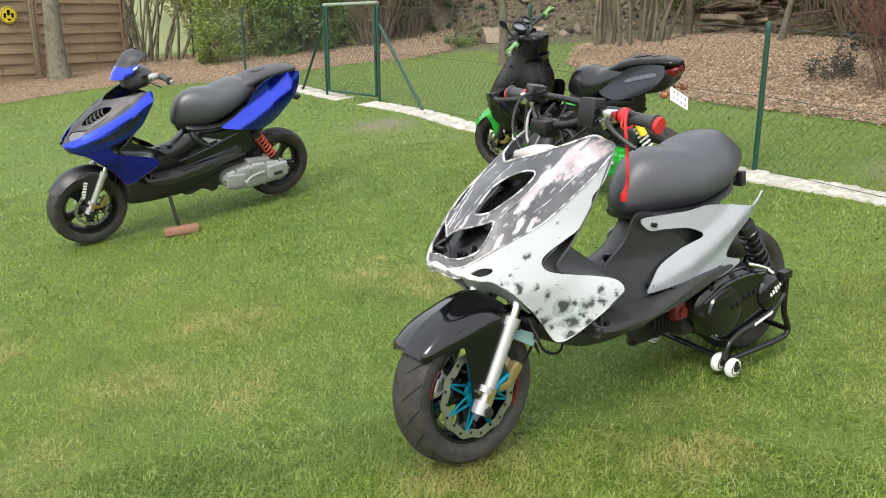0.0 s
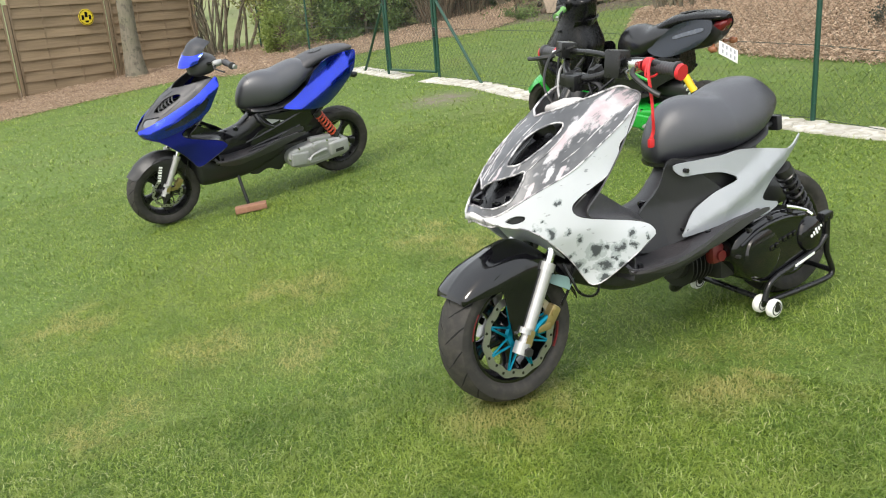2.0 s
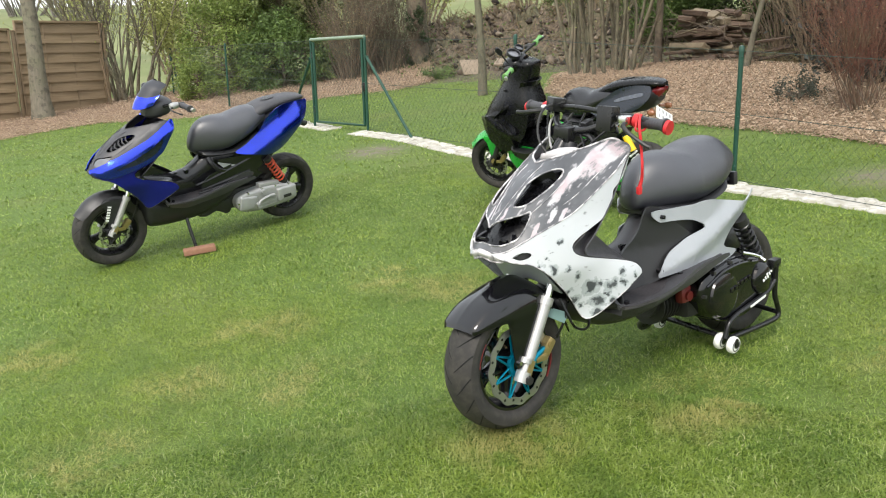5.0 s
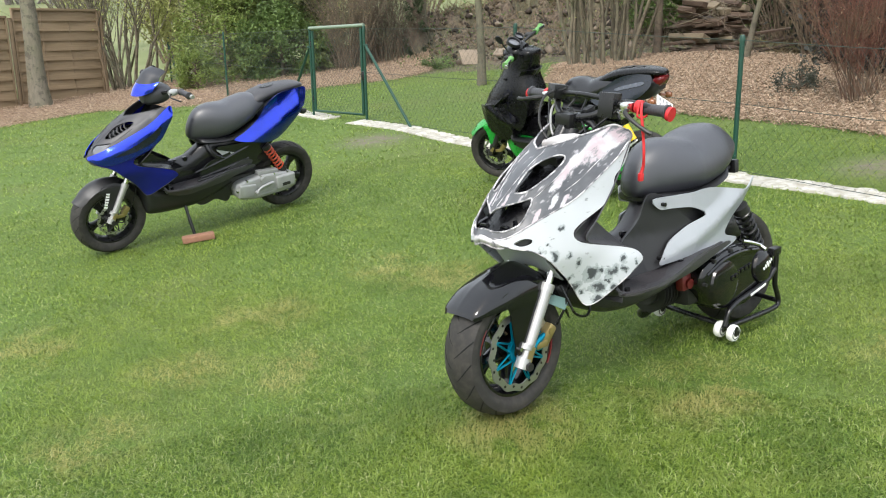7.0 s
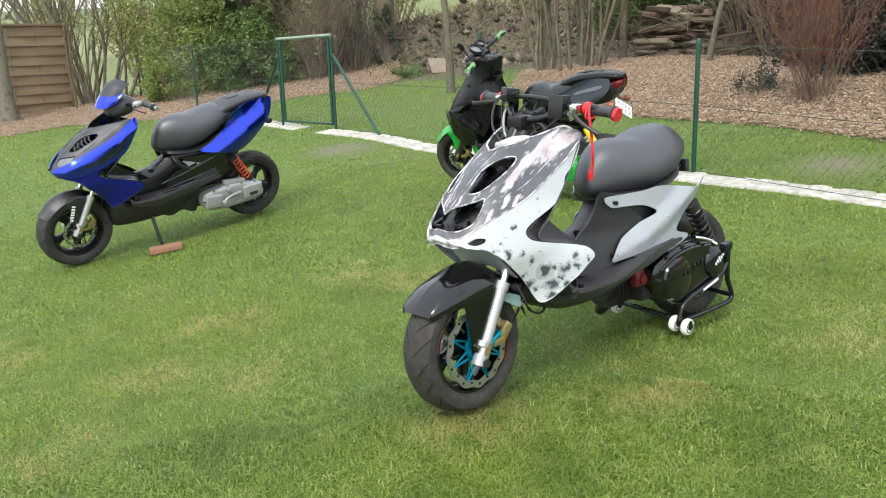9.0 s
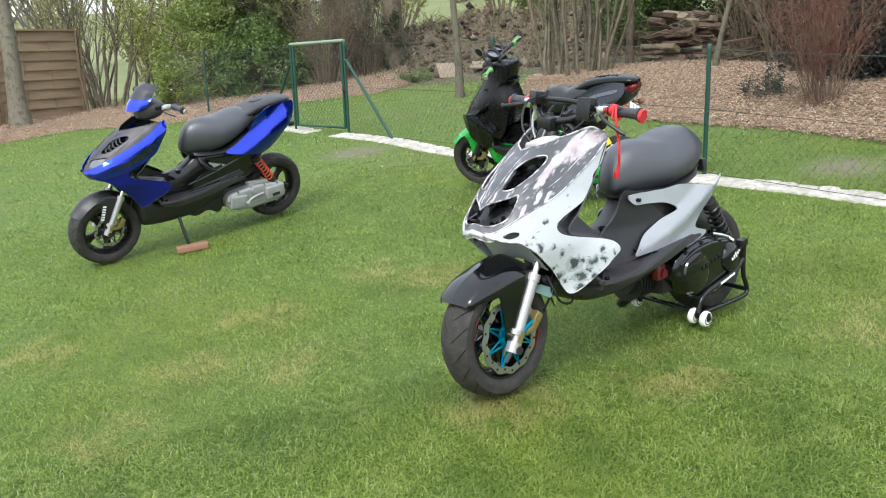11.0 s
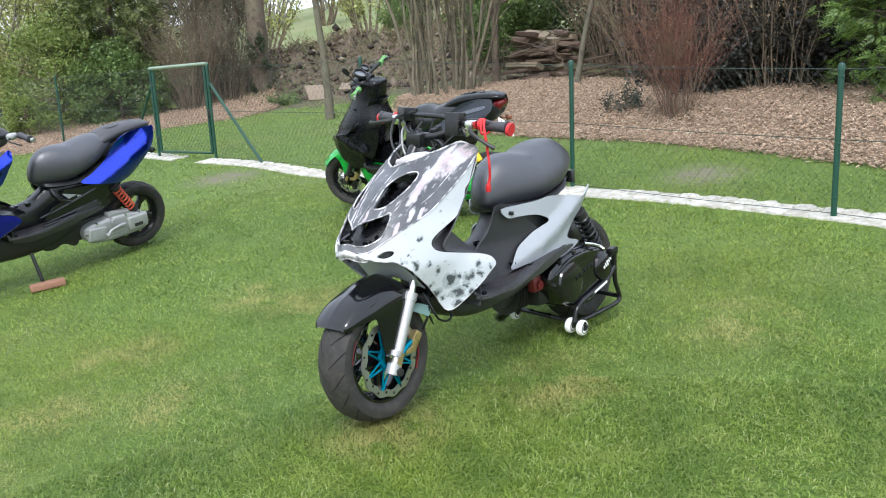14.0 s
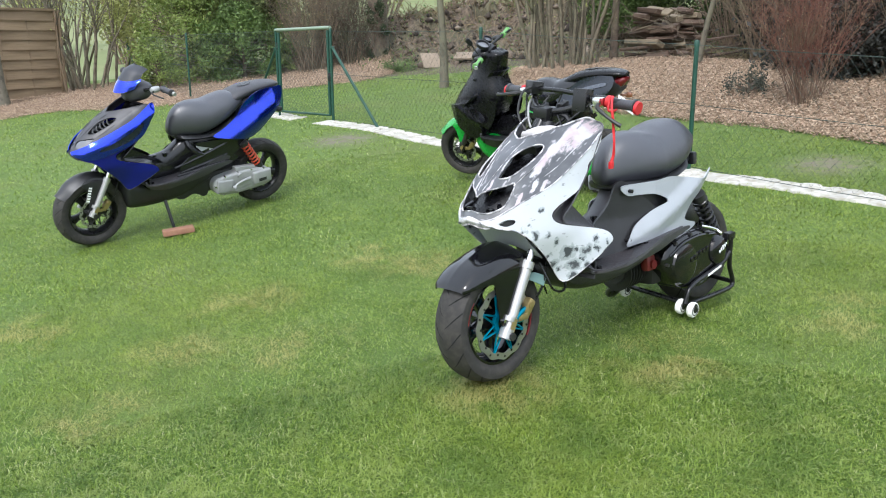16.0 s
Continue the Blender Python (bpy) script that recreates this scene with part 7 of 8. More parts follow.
def shrub(name, label, x, y, height, spread, stems, r0, bark, leaf=None, leaf_n=0, leaf_size=0.05, seed=1, twigs=3, base_r=0.25, lean=(0, 0), wander=0.09, leaf_from=0.3, lift=0.0, twig_bark=None):
    """A many-stemmed shrub: stems from one stool, side twigs, and leaves along the twigs."""
    rng, nrng = random.Random(seed), np.random.default_rng(seed)
    s = thing(name, label, "shrub", "garden shrubs")
    s.location = at(x, y, lift - 0.03)
    main, small, tips = [], [], []
    for k in range(stems):
        a = rng.uniform(0, 2 * math.pi)
        rr = base_r * math.sqrt(rng.random())
        b = Vector((rr * math.cos(a), rr * math.sin(a), 0))
        out = spread / height * rng.uniform(0.15, 1.0)
        d = Vector((math.cos(a) * out + lean[0], math.sin(a) * out + lean[1], 1))
        L = height * rng.uniform(0.65, 1.1)
        pts, rad = stem_path(rng, b, d, L, r0 * rng.uniform(0.6, 1.15), 7, wander, 0.02)
        main.append((pts, rad))
        for _ in range(twigs):
            i = rng.randint(2, 6)
            t = rng.random()
            q = pts[i].lerp(pts[min(i + 1, 7)], t)
            a2 = rng.uniform(0, 2 * math.pi)
            d2 = (pts[min(i + 1, 7)] - pts[i]).normalized() + Vector((math.cos(a2), math.sin(a2), rng.uniform(-0.2, 0.4))) * rng.uniform(0.4, 0.9)
            p2, r2 = stem_path(rng, q, d2, L * rng.uniform(0.15, 0.35), rad[i] * 0.5, 4, 0.16)
            small.append((p2, r2))
            tips += p2[1:]
        tips += pts[max(1, int(7 * leaf_from)):]
    if name == "far_tree":
        V, F = sticks(main, 5)
        tagged(mesh_np("bare_branching", V, F, bark, s, True), kind="stuff")
    else:
        for q in main:
            V, F = sticks([q], 5)
            mesh_np("stem", V, F, bark, s, True)
    if small:
        V, F = sticks(small, 3)
        tagged(mesh_np("twig_mass", V, F, twig_bark or bark, s), kind="stuff")
    if leaf is not None and leaf_n:
        V, F = leaves_at(tips, nrng, leaf_n, leaf_size, 0.05 + leaf_size * 0.8)
        tagged(mesh_np("leaves", V, F, leaf, s), kind="stuff")
    return s


def leafy(name, label, x, y, height, radius, leaf, count, size, seed=1, taper=0.5, bark=None, lumps=40, zlow=0.05, category="shrub", column=False, spray=True):
    """A dense evergreen: a trunk, limbs and a crown of many small leaf sprays in clumps with gaps."""
    rng, nrng = random.Random(seed), np.random.default_rng(seed)
    s = thing(name, label, category, "garden shrubs")
    s.location = at(x, y, -0.03)
    bark = bark or M["bark_brown"]
    V, F = sticks([stem_path(rng, Vector((0, 0, 0)), Vector((0, 0, 1)), height * 0.9, 0.03 + height * 0.012, 8, 0.03, 0, 0.15)], 7)
    mesh_np("trunk", V, F, bark, s, True)
    cl, limbs = [], []
    for k in range(lumps):
        h = zlow + (1 - zlow) * rng.random() ** 0.85
        prof = (1 - h) ** taper if column else math.sin(math.pi * min(max(h * 0.9 + 0.08, 0), 1)) ** 0.6
        r = radius * prof * rng.uniform(0.6, 1.08)
        a = rng.uniform(0, 2 * math.pi)
        p = Vector((r * math.cos(a), r * math.sin(a), h * height))
        limbs.append(stem_path(rng, Vector((0, 0, max(0.05, h * height * 0.8))), p - Vector((0, 0, h * height * 0.8)), r, 0.012, 4, 0.08))
        n = 9 if column else 7
        for _ in range(n):
            cl.append(p * 1.0 + Vector((rng.gauss(0, 1), rng.gauss(0, 1), rng.gauss(0, 1.3))) * radius * 0.12)
    V, F = sticks(limbs, 3)
    tagged(mesh_np("limb_mass", V, F, bark, s), kind="stuff")
    V, F = fronds_at(cl, nrng, count // 10, size * 3.2, radius * 0.07) if column and spray else leaves_at(cl, nrng, count, size, radius * 0.085, 0.1, 0.5)
    V[:, 2] = np.maximum(V[:, 2], 0.02)
    tagged(mesh_np("crown", V, F, leaf, s), kind="stuff")
    return s


def tree(name, label, x, y, r, height, bark, lean=(0.0, 0.0), seed=1, limbs=7, first=0.35, leaf=None, leaf_n=0, leaf_size=0.06, flare=1.35):
    rng, nrng = random.Random(seed), np.random.default_rng(seed)
    s = thing(name, label, "tree", "garden trees")
    s.location = at(x, y, -0.05)
    pts = [Vector((lean[0] * t * height + 0.03 * math.sin(t * 9 + seed), lean[1] * t * height, t * height)) for t in [i / 10 for i in range(11)]]
    rad = [r * (flare if i == 0 else 1.08 if i == 1 else 1) * (1 - 0.6 * i / 10) for i in range(11)]
    V, F = sticks([(pts, rad)], 12)
    mesh_np("trunk", V, F, bark, s, True)
    br, tips = [], []
    for k in range(limbs):
        t = first + (1 - first) * (k + rng.random()) / limbs
        i = min(int(t * 10), 9)
        a = rng.uniform(0, 2 * math.pi)
        p, q = stem_path(rng, pts[i], Vector((math.cos(a), math.sin(a), rng.uniform(0.3, 1.0))), height * rng.uniform(0.18, 0.35), rad[i] * 0.4, 6, 0.12, 0.03)
        br.append((p, q))
        for _ in range(4):
            j = rng.randint(2, 6)
            a = rng.uniform(0, 2 * math.pi)
            p2, q2 = stem_path(rng, p[j], (p[j] - p[j - 1]).normalized() + Vector((math.cos(a), math.sin(a), 0.3)) * 0.8, height * rng.uniform(0.07, 0.16), q[j] * 0.6, 4, 0.15)
            br.append((p2, q2))
            tips += p2
    V, F = sticks(br, 5)
    mesh_np("branches", V, F, bark, s, True)
    if leaf is not None and leaf_n:
        V, F = leaves_at(tips, nrng, leaf_n, leaf_size, 0.12)
        tagged(mesh_np("leaves", V, F, leaf, s), kind="stuff")
    return s


tree("tree", "grey-barked garden tree beside the wooden fence", -8.62, 14.75, 0.175, 4.6, M["bark_grey"], (-0.035, 0.0), 4, 6, 0.5)
shrub("hazel_shrub", "tall many-stemmed shrub with budding twigs behind the mulch", -8.0, 17.1, 4.4, 1.9, 17, 0.042, M["twig_moss"], M["leaf_yellow"], 2600, 0.045, 11, 16, 0.55, wander=0.17)
shrub("hazel_shrub", "loose budding shrub behind the fence corner", -9.6, 19.4, 4.2, 2.0, 12, 0.035, M["twig_moss"], M["leaf_yellow"], 1600, 0.05, 12, 14, 0.5, wander=0.17)
leafy("low_bush", "small light green bush at the bed edge", -5.95, 15.5, 0.75, 0.42, M["leaf_light"], 5200, 0.05, 13, lumps=34)
leafy("garden_bush", "rounded light green shrub behind the wire fence", -5.75, 16.7, 2.0, 1.0, M["leaf_light"], 15000, 0.06, 14, lumps=60)
leafy("garden_bush", "yellow-green willow-like shrub behind the fence", -6.7, 18.4, 3.2, 1.3, M["leaf_yellow"], 17000, 0.07, 15, lumps=70)
leafy("garden_bush", "dark green evergreen shrub behind the wire fence", -4.5, 16.3, 1.35, 0.8, M["leaf_hedge"], 13000, 0.06, 16, lumps=55)
leafy("conifer", "dense dark green conifer behind the fence", -4.75, 17.1, 4.8, 1.1, M["leaf_thuja"], 46000, 0.075, 17, 0.55, None, 150, 0.02, "conifer", True)
leafy("conifer", "second dark green conifer in the hedge", -5.2, 18.9, 4.6, 1.1, M["leaf_thuja"], 22000, 0.08, 18, 0.55, None, 120, 0.02, "conifer", True)
shrub("bare_shrub", "dense brown bare shrub behind the gate", -3.1, 16.3, 1.9, 0.75, 120, 0.010, M["twig_brown"], M["leaf_dry"], 1500, 0.035, 19, 9, 0.25, wander=0.14)
shrub("bare_shrub", "brown bare shrub next to the conifer", -2.9, 17.9, 3.4, 1.1, 130, 0.013, M["twig_brown"], M["leaf_dull"], 17000, 0.045, 20, 9, 0.45, wander=0.14)
shrub("bare_shrub", "low tangle of brown twigs beside the thick trunk", -2.55, 16.9, 1.5, 0.9, 110, 0.011, M["bark_brown"], M["leaf_dull"], 5000, 0.04, 36, 10, 0.5, wander=0.2)
leafy("ivy", "dark ivy climbing the foot of the thick trunk", -1.93, 16.72, 1.15, 0.26, M["leaf_dark"], 3200, 0.05, 38, lumps=26)
leafy("weed_clump", "fresh green weeds at the foot of the earth heap", -1.40, 15.5, 0.17, 0.34, M["leaf_hedge"], 1700, 0.035, 39, lumps=22)
tree("tree", "thick brown tree trunk behind the bed", -1.95, 16.9, 0.21, 6.5, M["bark_brown"], (0.0, 0.0), 6, 7, 0.45)
tree("tree", "slim grey-barked young tree on the grass", -0.47, 12.4, 0.058, 4.8, M["bark_moss"], (-0.03, 0.0), 7, 7, 0.5)
shrub("hazel_shrub", "tall clump of grey-brown stems behind the fence", 1.25, 12.45, 4.4, 1.05, 30, 0.030, M["twig_moss"], M["leaf_yellow"], 1500, 0.045, 21, 14, 0.5, wander=0.14)
tree("tree", "slender brown stem behind the clump", 2.1, 12.9, 0.06, 4.5, M["bark_brown"], (0.06, 0.0), 8, 7, 0.35, M["leaf_light"], 500)
shrub("bare_shrub", "wide dry buff shrub behind the wood pile", 4.7, 14.6, 3.2, 1.5, 90, 0.012, M["twig_buff"], M["leaf_dry"], 5000, 0.04, 34, 12, 0.5, wander=0.2)
shrub("bare_shrub", "tangle of dry brown twigs beside the spruce", 4.0, 10.9, 2.6, 1.0, 70, 0.009, M["twig_buff"], M["leaf_dry"], 1800, 0.035, 35, 12, 0.4, wander=0.22)
tree("tree", "slim leaning young tree beside the wood pile", 2.95, 11.2, 0.040, 3.8, M["bark_moss"], (0.21, 0.0), 9, 6, 0.4)
shrub("red_shrub", "reddish bare shrub with many fine twigs in the mulch", 3.05, 7.62, 1.34, 0.50, 60, 0.0048, M["stem_red"], M["leaf_dry"], 160, 0.02, 22, 34, 0.16, wander=0.20, lift=0.10, twig_bark=M["twig_red"])
leafy("spruce", "tangle of low dark spruce branches behind the red shrub", 4.25, 9.5, 2.6, 0.95, M["leaf_spruce"], 30000, 0.06, 23, 0.4, None, 110, 0.0, "conifer", True, False)
leafy("low_bush", "low dark brush heap under the spruce", 4.3, 8.9, 1.0, 0.9, M["leaf_spruce"], 16000, 0.05, 33, lumps=40)
shrub("bare_shrub", "buff curly bare shrub in front of the spruce", 4.42, 8.35, 2.4, 0.75, 55, 0.010, M["twig_brown"], M["leaf_dry"], 2600, 0.035, 24, 7, 0.3, wander=0.2)
leafy("spruce", "dark old spruce with low hanging branches", 5.0, 9.3, 5.5, 1.5, M["leaf_spruce"], 52000, 0.07, 25, 0.5, None, 190, 0.0, "conifer", True, False)
leafy("spruce", "second dark spruce behind the wood pile", 5.2, 11.4, 5.0, 1.5, M["leaf_spruce"], 38000, 0.08, 29, 0.5, None, 150, 0.0, "conifer", True, False)
leafy("low_bush", "small grey-green juniper beside the red shrub", 2.76, 8.35, 0.40, 0.24, M["leaf_juniper"], 2000, 0.026, 26, lumps=22)
leafy("conifer", "bright green columnar thuja beside the fence", 4.98, 6.85, 3.4, 0.78, M["leaf_thuja_bright"], 46000, 0.045, 27, 0.45, None, 150, 0.02, "conifer", True)
leafy("conifer", "dark green thuja behind the bed", 6.6, 7.4, 4.2, 1.2, M["leaf_thuja"], 22000, 0.08, 28, 0.55, None, 110, 0.02, "conifer", True)
for k, (x, y, h, r) in enumerate(((3.2, 17.0, 2.2, 1.2), (5.2, 16.2, 2.6, 1.5), (7.2, 14.5, 3.0, 1.6), (2.0, 20.5, 2.4, 1.3), (8.8, 11.5, 3.6, 1.7))):
    leafy("hedge_bush", "fresh green hedge shrub behind the wood pile", x, y, h, r, M["leaf_hedge"] if k in (0, 3) else M["leaf_dark"], 30000, 0.07, 40 + k, lumps=60)
for k, (x, y, h) in enumerate(((-16, 31, 5), (-12, 34, 4.5), (-20, 27, 5.5), (8, 33, 6), (13, 30, 6), (17, 24, 6), (4, 36, 5), (-7, 40, 5), (-1.5, 44, 4.5), (-11, 27, 4.5), (-7.5, 30, 4), (-3.5, 33, 3.5), (0.5, 31, 3.2))):
    shrub("far_tree", "far bare tree at the meadow edge", x, y, h, h * 0.5, 14, 0.06, M["twig_brown"], M["leaf_yellow"], 2600, 0.12, 60 + k, 6, 0.4)


# far belt of bare trees; the haze is in their twig colour
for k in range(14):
    shrub("far_tree", "bare tree in the far belt beyond the meadow, with haze in its grey colour", -46 + 4.1 * k, 54 + 5 * math.sin(k * 2.3), 7.5 + 1.5 * math.sin(k * 1.7), 5.0, 22, 0.07, M["twig_far"], None, 0, 0.1, 120 + k, 20, 1.2, wander=0.16)


# ---- wood pile, boards and slabs behind the bed ----
def wood_pile():
    rng = random.Random(9)
    s = thing("wood_pile", "tumbled stack of weathered broken beams and boards", "wood pile")
    s.location = at(2.9, 13.0)
    wm = wood_material("weathered_grey_brown_wood", (0.042, 0.027, 0.019), (0.20, 0.132, 0.09))
    pale = wood_material("pale_split_wood", (0.15, 0.115, 0.075), (0.34, 0.275, 0.18))
    z = 0.0
    for row in range(11):
        hgt = rng.uniform(0.06, 0.11)
        w = 1.25 - 0.045 * row
        for k in range(rng.randint(3, 5)):
            l = w * rng.uniform(0.28, 0.72)
            x = rng.uniform(-w / 2, w / 2 - l * 0.75)
            y = -0.32 + 0.17 * k + rng.uniform(-0.1, 0.1)
            m = Matrix.Translation((x + l / 2, y, z + hgt / 2 + rng.uniform(-0.02, 0.02))) @ Matrix.Rotation(rng.uniform(-0.5, 0.5), 4, "Z") @ Matrix.Rotation(rng.uniform(-0.13, 0.13), 4, "Y") @ Matrix.Rotation(rng.uniform(-0.5, 0.5), 4, "X")
            if rng.random() < 0.35:
                bm = moved(cylinder((-l / 2, 0, 0), (l / 2, 0, 0), hgt * 0.6, 9, hgt * 0.42), m)
            else:
                bm = block((l, rng.uniform(0.07, 0.2), hgt * rng.uniform(0.4, 1.0)), m, 0.008, 1)
            for v in bm.verts:
                v.co += Vector((noise.noise(v.co * 9.0), noise.noise(v.co * 9.0 + Vector((5, 0, 0))), noise.noise(v.co * 9.0 + Vector((0, 7, 0))))) * 0.022
            part("beam", bm, pale if rng.random() < 0.16 else wm, s, "", 30)
        z += hgt * 0.84
    twigs = []
    for _ in range(150):
        p = Vector((rng.uniform(-0.8, 0.9), rng.uniform(-0.75, 0.2), rng.uniform(0.0, 0.85)))
        twigs.append(stem_path(rng, p, Vector((rng.uniform(-1, 1), rng.uniform(-0.5, 0.3), rng.uniform(-0.9, 0.5))), rng.uniform(0.2, 0.6), rng.uniform(0.004, 0.009), 4, 0.25))
    V, F = sticks(twigs, 3)
    V = [(x, y, max(zz, 0.0)) for x, y, zz in V]
    tagged(mesh_np("twig_litter", V, F, M["twig_brown"], s), kind="stuff")
    s.rotation_euler = (0, 0, radians(-38))
    for k in range(5):
        b = thing("loose_board", "weathered board lying beside the wood pile", "board", "loose boards")
        part("plank", block((rng.uniform(0.9, 1.5), 0.12, 0.03), None, 0.004), wm, b)
        b.matrix_world = Matrix.Translation(at(3.9 + rng.uniform(-0.4, 0.5), 12.4 + rng.uniform(-0.5, 0.5), 0.12 + 0.06 * k)) @ Euler((rng.uniform(-0.1, 0.1), rng.uniform(-0.25, 0.25), rng.uniform(-0.8, 0.4))).to_matrix().to_4x4()


wood_pile()
M["old_slab"] = plain("weathered_tan_slab", (0.24, 0.19, 0.14), 0.85, vary=0.35, scale=9, bump=0.4, bscale=60)
for x, y, w, ang, ti in ((-0.80, 15.6, 0.36, 24, 50), (-0.15, 15.9, 0.42, -10, 18), (5.2, 11.6, 0.4, 30, 20)):
    b = thing("stone_slab", "pale broken slab leaning on the earth heap", "slab", "stone slabs")
    part("slab_body", block((w, 0.34, 0.035), None, 0.008), M["old_slab"], b)
    b.matrix_world = Matrix.Translation(at(x, y, 0.12)) @ Euler((radians(ti), 0, radians(ang))).to_matrix().to_4x4()


# ---- dead weeds and roots on the earth heap ----
GZ = np.vectorize(gz)


def clod_material():
    k = Mat("earth_clod", 0.95)
    k.base(k.ramp(k.island(), [(0.0, (0.022, 0.016, 0.012)), (0.5, (0.075, 0.056, 0.04)), (0.85, (0.16, 0.122, 0.088)), (1.0, (0.25, 0.205, 0.155))]))
    k.bump(k.noise(40, 4), 0.5, 0.01)
    return k.m


M["clod"] = clod_material()


def heap_litter():
    rng, nr = random.Random(5), np.random.default_rng(5)
    paths, tips = [], []
    for _ in range(2600):
        x, y = rng.uniform(-2.3, 6.0), rng.uniform(15.8, 20.5)
        p, r = stem_path(rng, at(x, y, -0.01), Vector((rng.uniform(-1, 1), rng.uniform(-1, 1), rng.uniform(0.1, 0.9))), rng.uniform(0.12, 0.5), rng.uniform(0.003, 0.008), 3, 0.3, -0.1)
        paths.append((p, r))
        tips += p[:2]
    for _ in range(900):
        x, y = rng.uniform(-1.6, 5.0), rng.gauss(18.7, 0.35)
        p, r = stem_path(rng, at(x, y, 0.0), Vector((rng.uniform(-1, 1), rng.uniform(-1, 0.4), rng.uniform(0.1, 0.7))), rng.uniform(0.15, 0.5), rng.uniform(0.005, 0.012), 3, 0.3, -0.15)
        paths.append((p, r))
    for _ in range(1500):
        y = rng.uniform(6.5, 13.5)
        x = 4.75 - 0.36 * (y - 7.4) + rng.uniform(0, 1.6)
        p, r = stem_path(rng, at(x, y, 0.02), Vector((rng.uniform(-1, 1), rng.uniform(-1, 1), rng.uniform(0.0, 0.7))), rng.uniform(0.15, 0.6), rng.uniform(0.003, 0.009), 3, 0.3, -0.1)
        paths.append((p, r))
    V, F = sticks(paths, 3)
    tagged(mesh_np("dead_weeds", V, F, M["leaf_dry"], None), "dead brown weeds and roots on the earth heap", "dead weeds", kind="stuff")
    n = 2600
    cx, cy = nr.uniform(-2.0, 6.0, n), nr.uniform(15.6, 19.6, n)
    size = 0.018 + 0.075 * nr.random(n) ** 3
    octa = np.array([(1, 0, 0), (-1, 0, 0), (0, 1, 0), (0, -1, 0), (0, 0, 1), (0, 0, -1)], float)
    V = octa[None] * size[:, None, None] * nr.uniform(0.55, 1.4, (n, 6, 1)) + nr.normal(0, 0.25, (n, 6, 3)) * size[:, None, None]
    V = V + np.stack([cx, cy, GZ(cx, cy) + 0.2 * size], 1)[:, None, :]
    F = (np.arange(n) * 6)[:, None, None] + np.array([(0, 2, 4), (2, 1, 4), (1, 3, 4), (3, 0, 4), (2, 0, 5), (1, 2, 5), (3, 1, 5), (0, 3, 5)])[None]
    tagged(mesh_np("earth_clods", V.reshape(-1, 3), F.reshape(-1, 3), M["clod"], None), "dark clods of earth strewn over the heap", "clods", kind="stuff")
    V, F = leaves_at(tips, nr, 4200, 0.06, 0.08)
    tagged(mesh_np("heap_weeds", V, F, M["leaf_hedge"], None), "dull green weeds growing on the earth heap", "weeds", kind="stuff")


heap_litter()


# ---- bark chips, grass ----
def in_poly(px, py, poly):
    inside = np.zeros(len(px), dtype=bool)
    j = len(poly) - 1
    for i in range(len(poly)):
        xi, yi = poly[i]
        xj, yj = poly[j]
        cond = ((yi > py) != (yj > py)) & (px < (xj - xi) * (py - yi) / (yj - yi + 1e-12) + xi)
        inside ^= cond
        j = i
    return inside


def bed_poly(bed):
    return [tuple(p)[:2] for p in even([(*q, 0) for q in bed[0]], 60)] + [tuple(p)[:2] for p in even([(*q, 0) for q in bed[1]], 60)][::-1]


def chip_material():
    k = Mat("wood_chip", 0.85)
    r = k.island()
    k.base(k.ramp(r, [(0.0, (0.17, 0.115, 0.075)), (0.35, (0.30, 0.21, 0.14)), (0.75, (0.40, 0.29, 0.20)), (1.0, (0.56, 0.44, 0.32))]))
    return k.m


def chips(bed, count, height, seed, parent_name):
    rng = np.random.default_rng(seed)
    a = np.array([tuple(p)[:2] for p in even([(*q, 0) for q in bed[0]], 200)])
    b = np.array([tuple(p)[:2] for p in even([(*q, 0) for q in bed[1]], 200)])
    u, v = rng.uniform(0, 199, count), rng.random(count) ** 1.25 * 1.03 - 0.03
    i = u.astype(int).clip(0, 198)
    f = (u - i)[:, None]
    A, B = a[i] * (1 - f) + a[i + 1] * f, b[i] * (1 - f) + b[i + 1] * f
    p = A * (1 - v[:, None]) + B * v[:, None] + rng.normal(0, 0.05, (count, 2))
    t = np.clip(v / 0.5, 0, 1)
    z = GZ(p[:, 0], p[:, 1]) + 0.03 * np.clip(v * 30 + 0.6, 0.3, 1) + height * t * t * (3 - 2 * t) + rng.uniform(0, 0.03, count)
    c = np.concatenate([p, z[:, None]], 1)
    d = rng.normal(0, 1, (count, 3))
    d[:, 2] *= 0.35
    d /= np.linalg.norm(d, axis=1)[:, None]
    w = np.cross(d, rng.normal(0, 0.5, (count, 3)) + [0, 0, 1.0])
    w /= np.linalg.norm(w, axis=1)[:, None]
    n = np.cross(w, d)
    L, W, T = rng.uniform(0.007, 0.019, count)[:, None], rng.uniform(0.0035, 0.0075, count)[:, None], 0.003
    V = np.stack([c - d * L - w * W * 0.6, c + d * L - w * W, c + d * L * 0.9 + w * W, c - d * L * 1.1 + w * W * 0.7], 1)
    top = V + (n * T)[:, None, :]
    allv = np.concatenate([V, top], 1).reshape(-1, 3)
    base = (np.arange(count) * 8)[:, None]
    q = np.array([[4, 5, 6, 7], [0, 1, 5, 4], [1, 2, 6, 5], [2, 3, 7, 6], [3, 0, 4, 7]])
    F = (base[:, :, None] + q[None]).reshape(-1, 4)
    ob = mesh_np(parent_name, allv, F, M["chip"], None)
    return tagged(ob, "loose light brown bark chips covering the bed", "bark chips", kind="stuff")


M["chip"] = chip_material()
chips(BED_LEFT, 46000, 0.06, 31, "bark_chips")
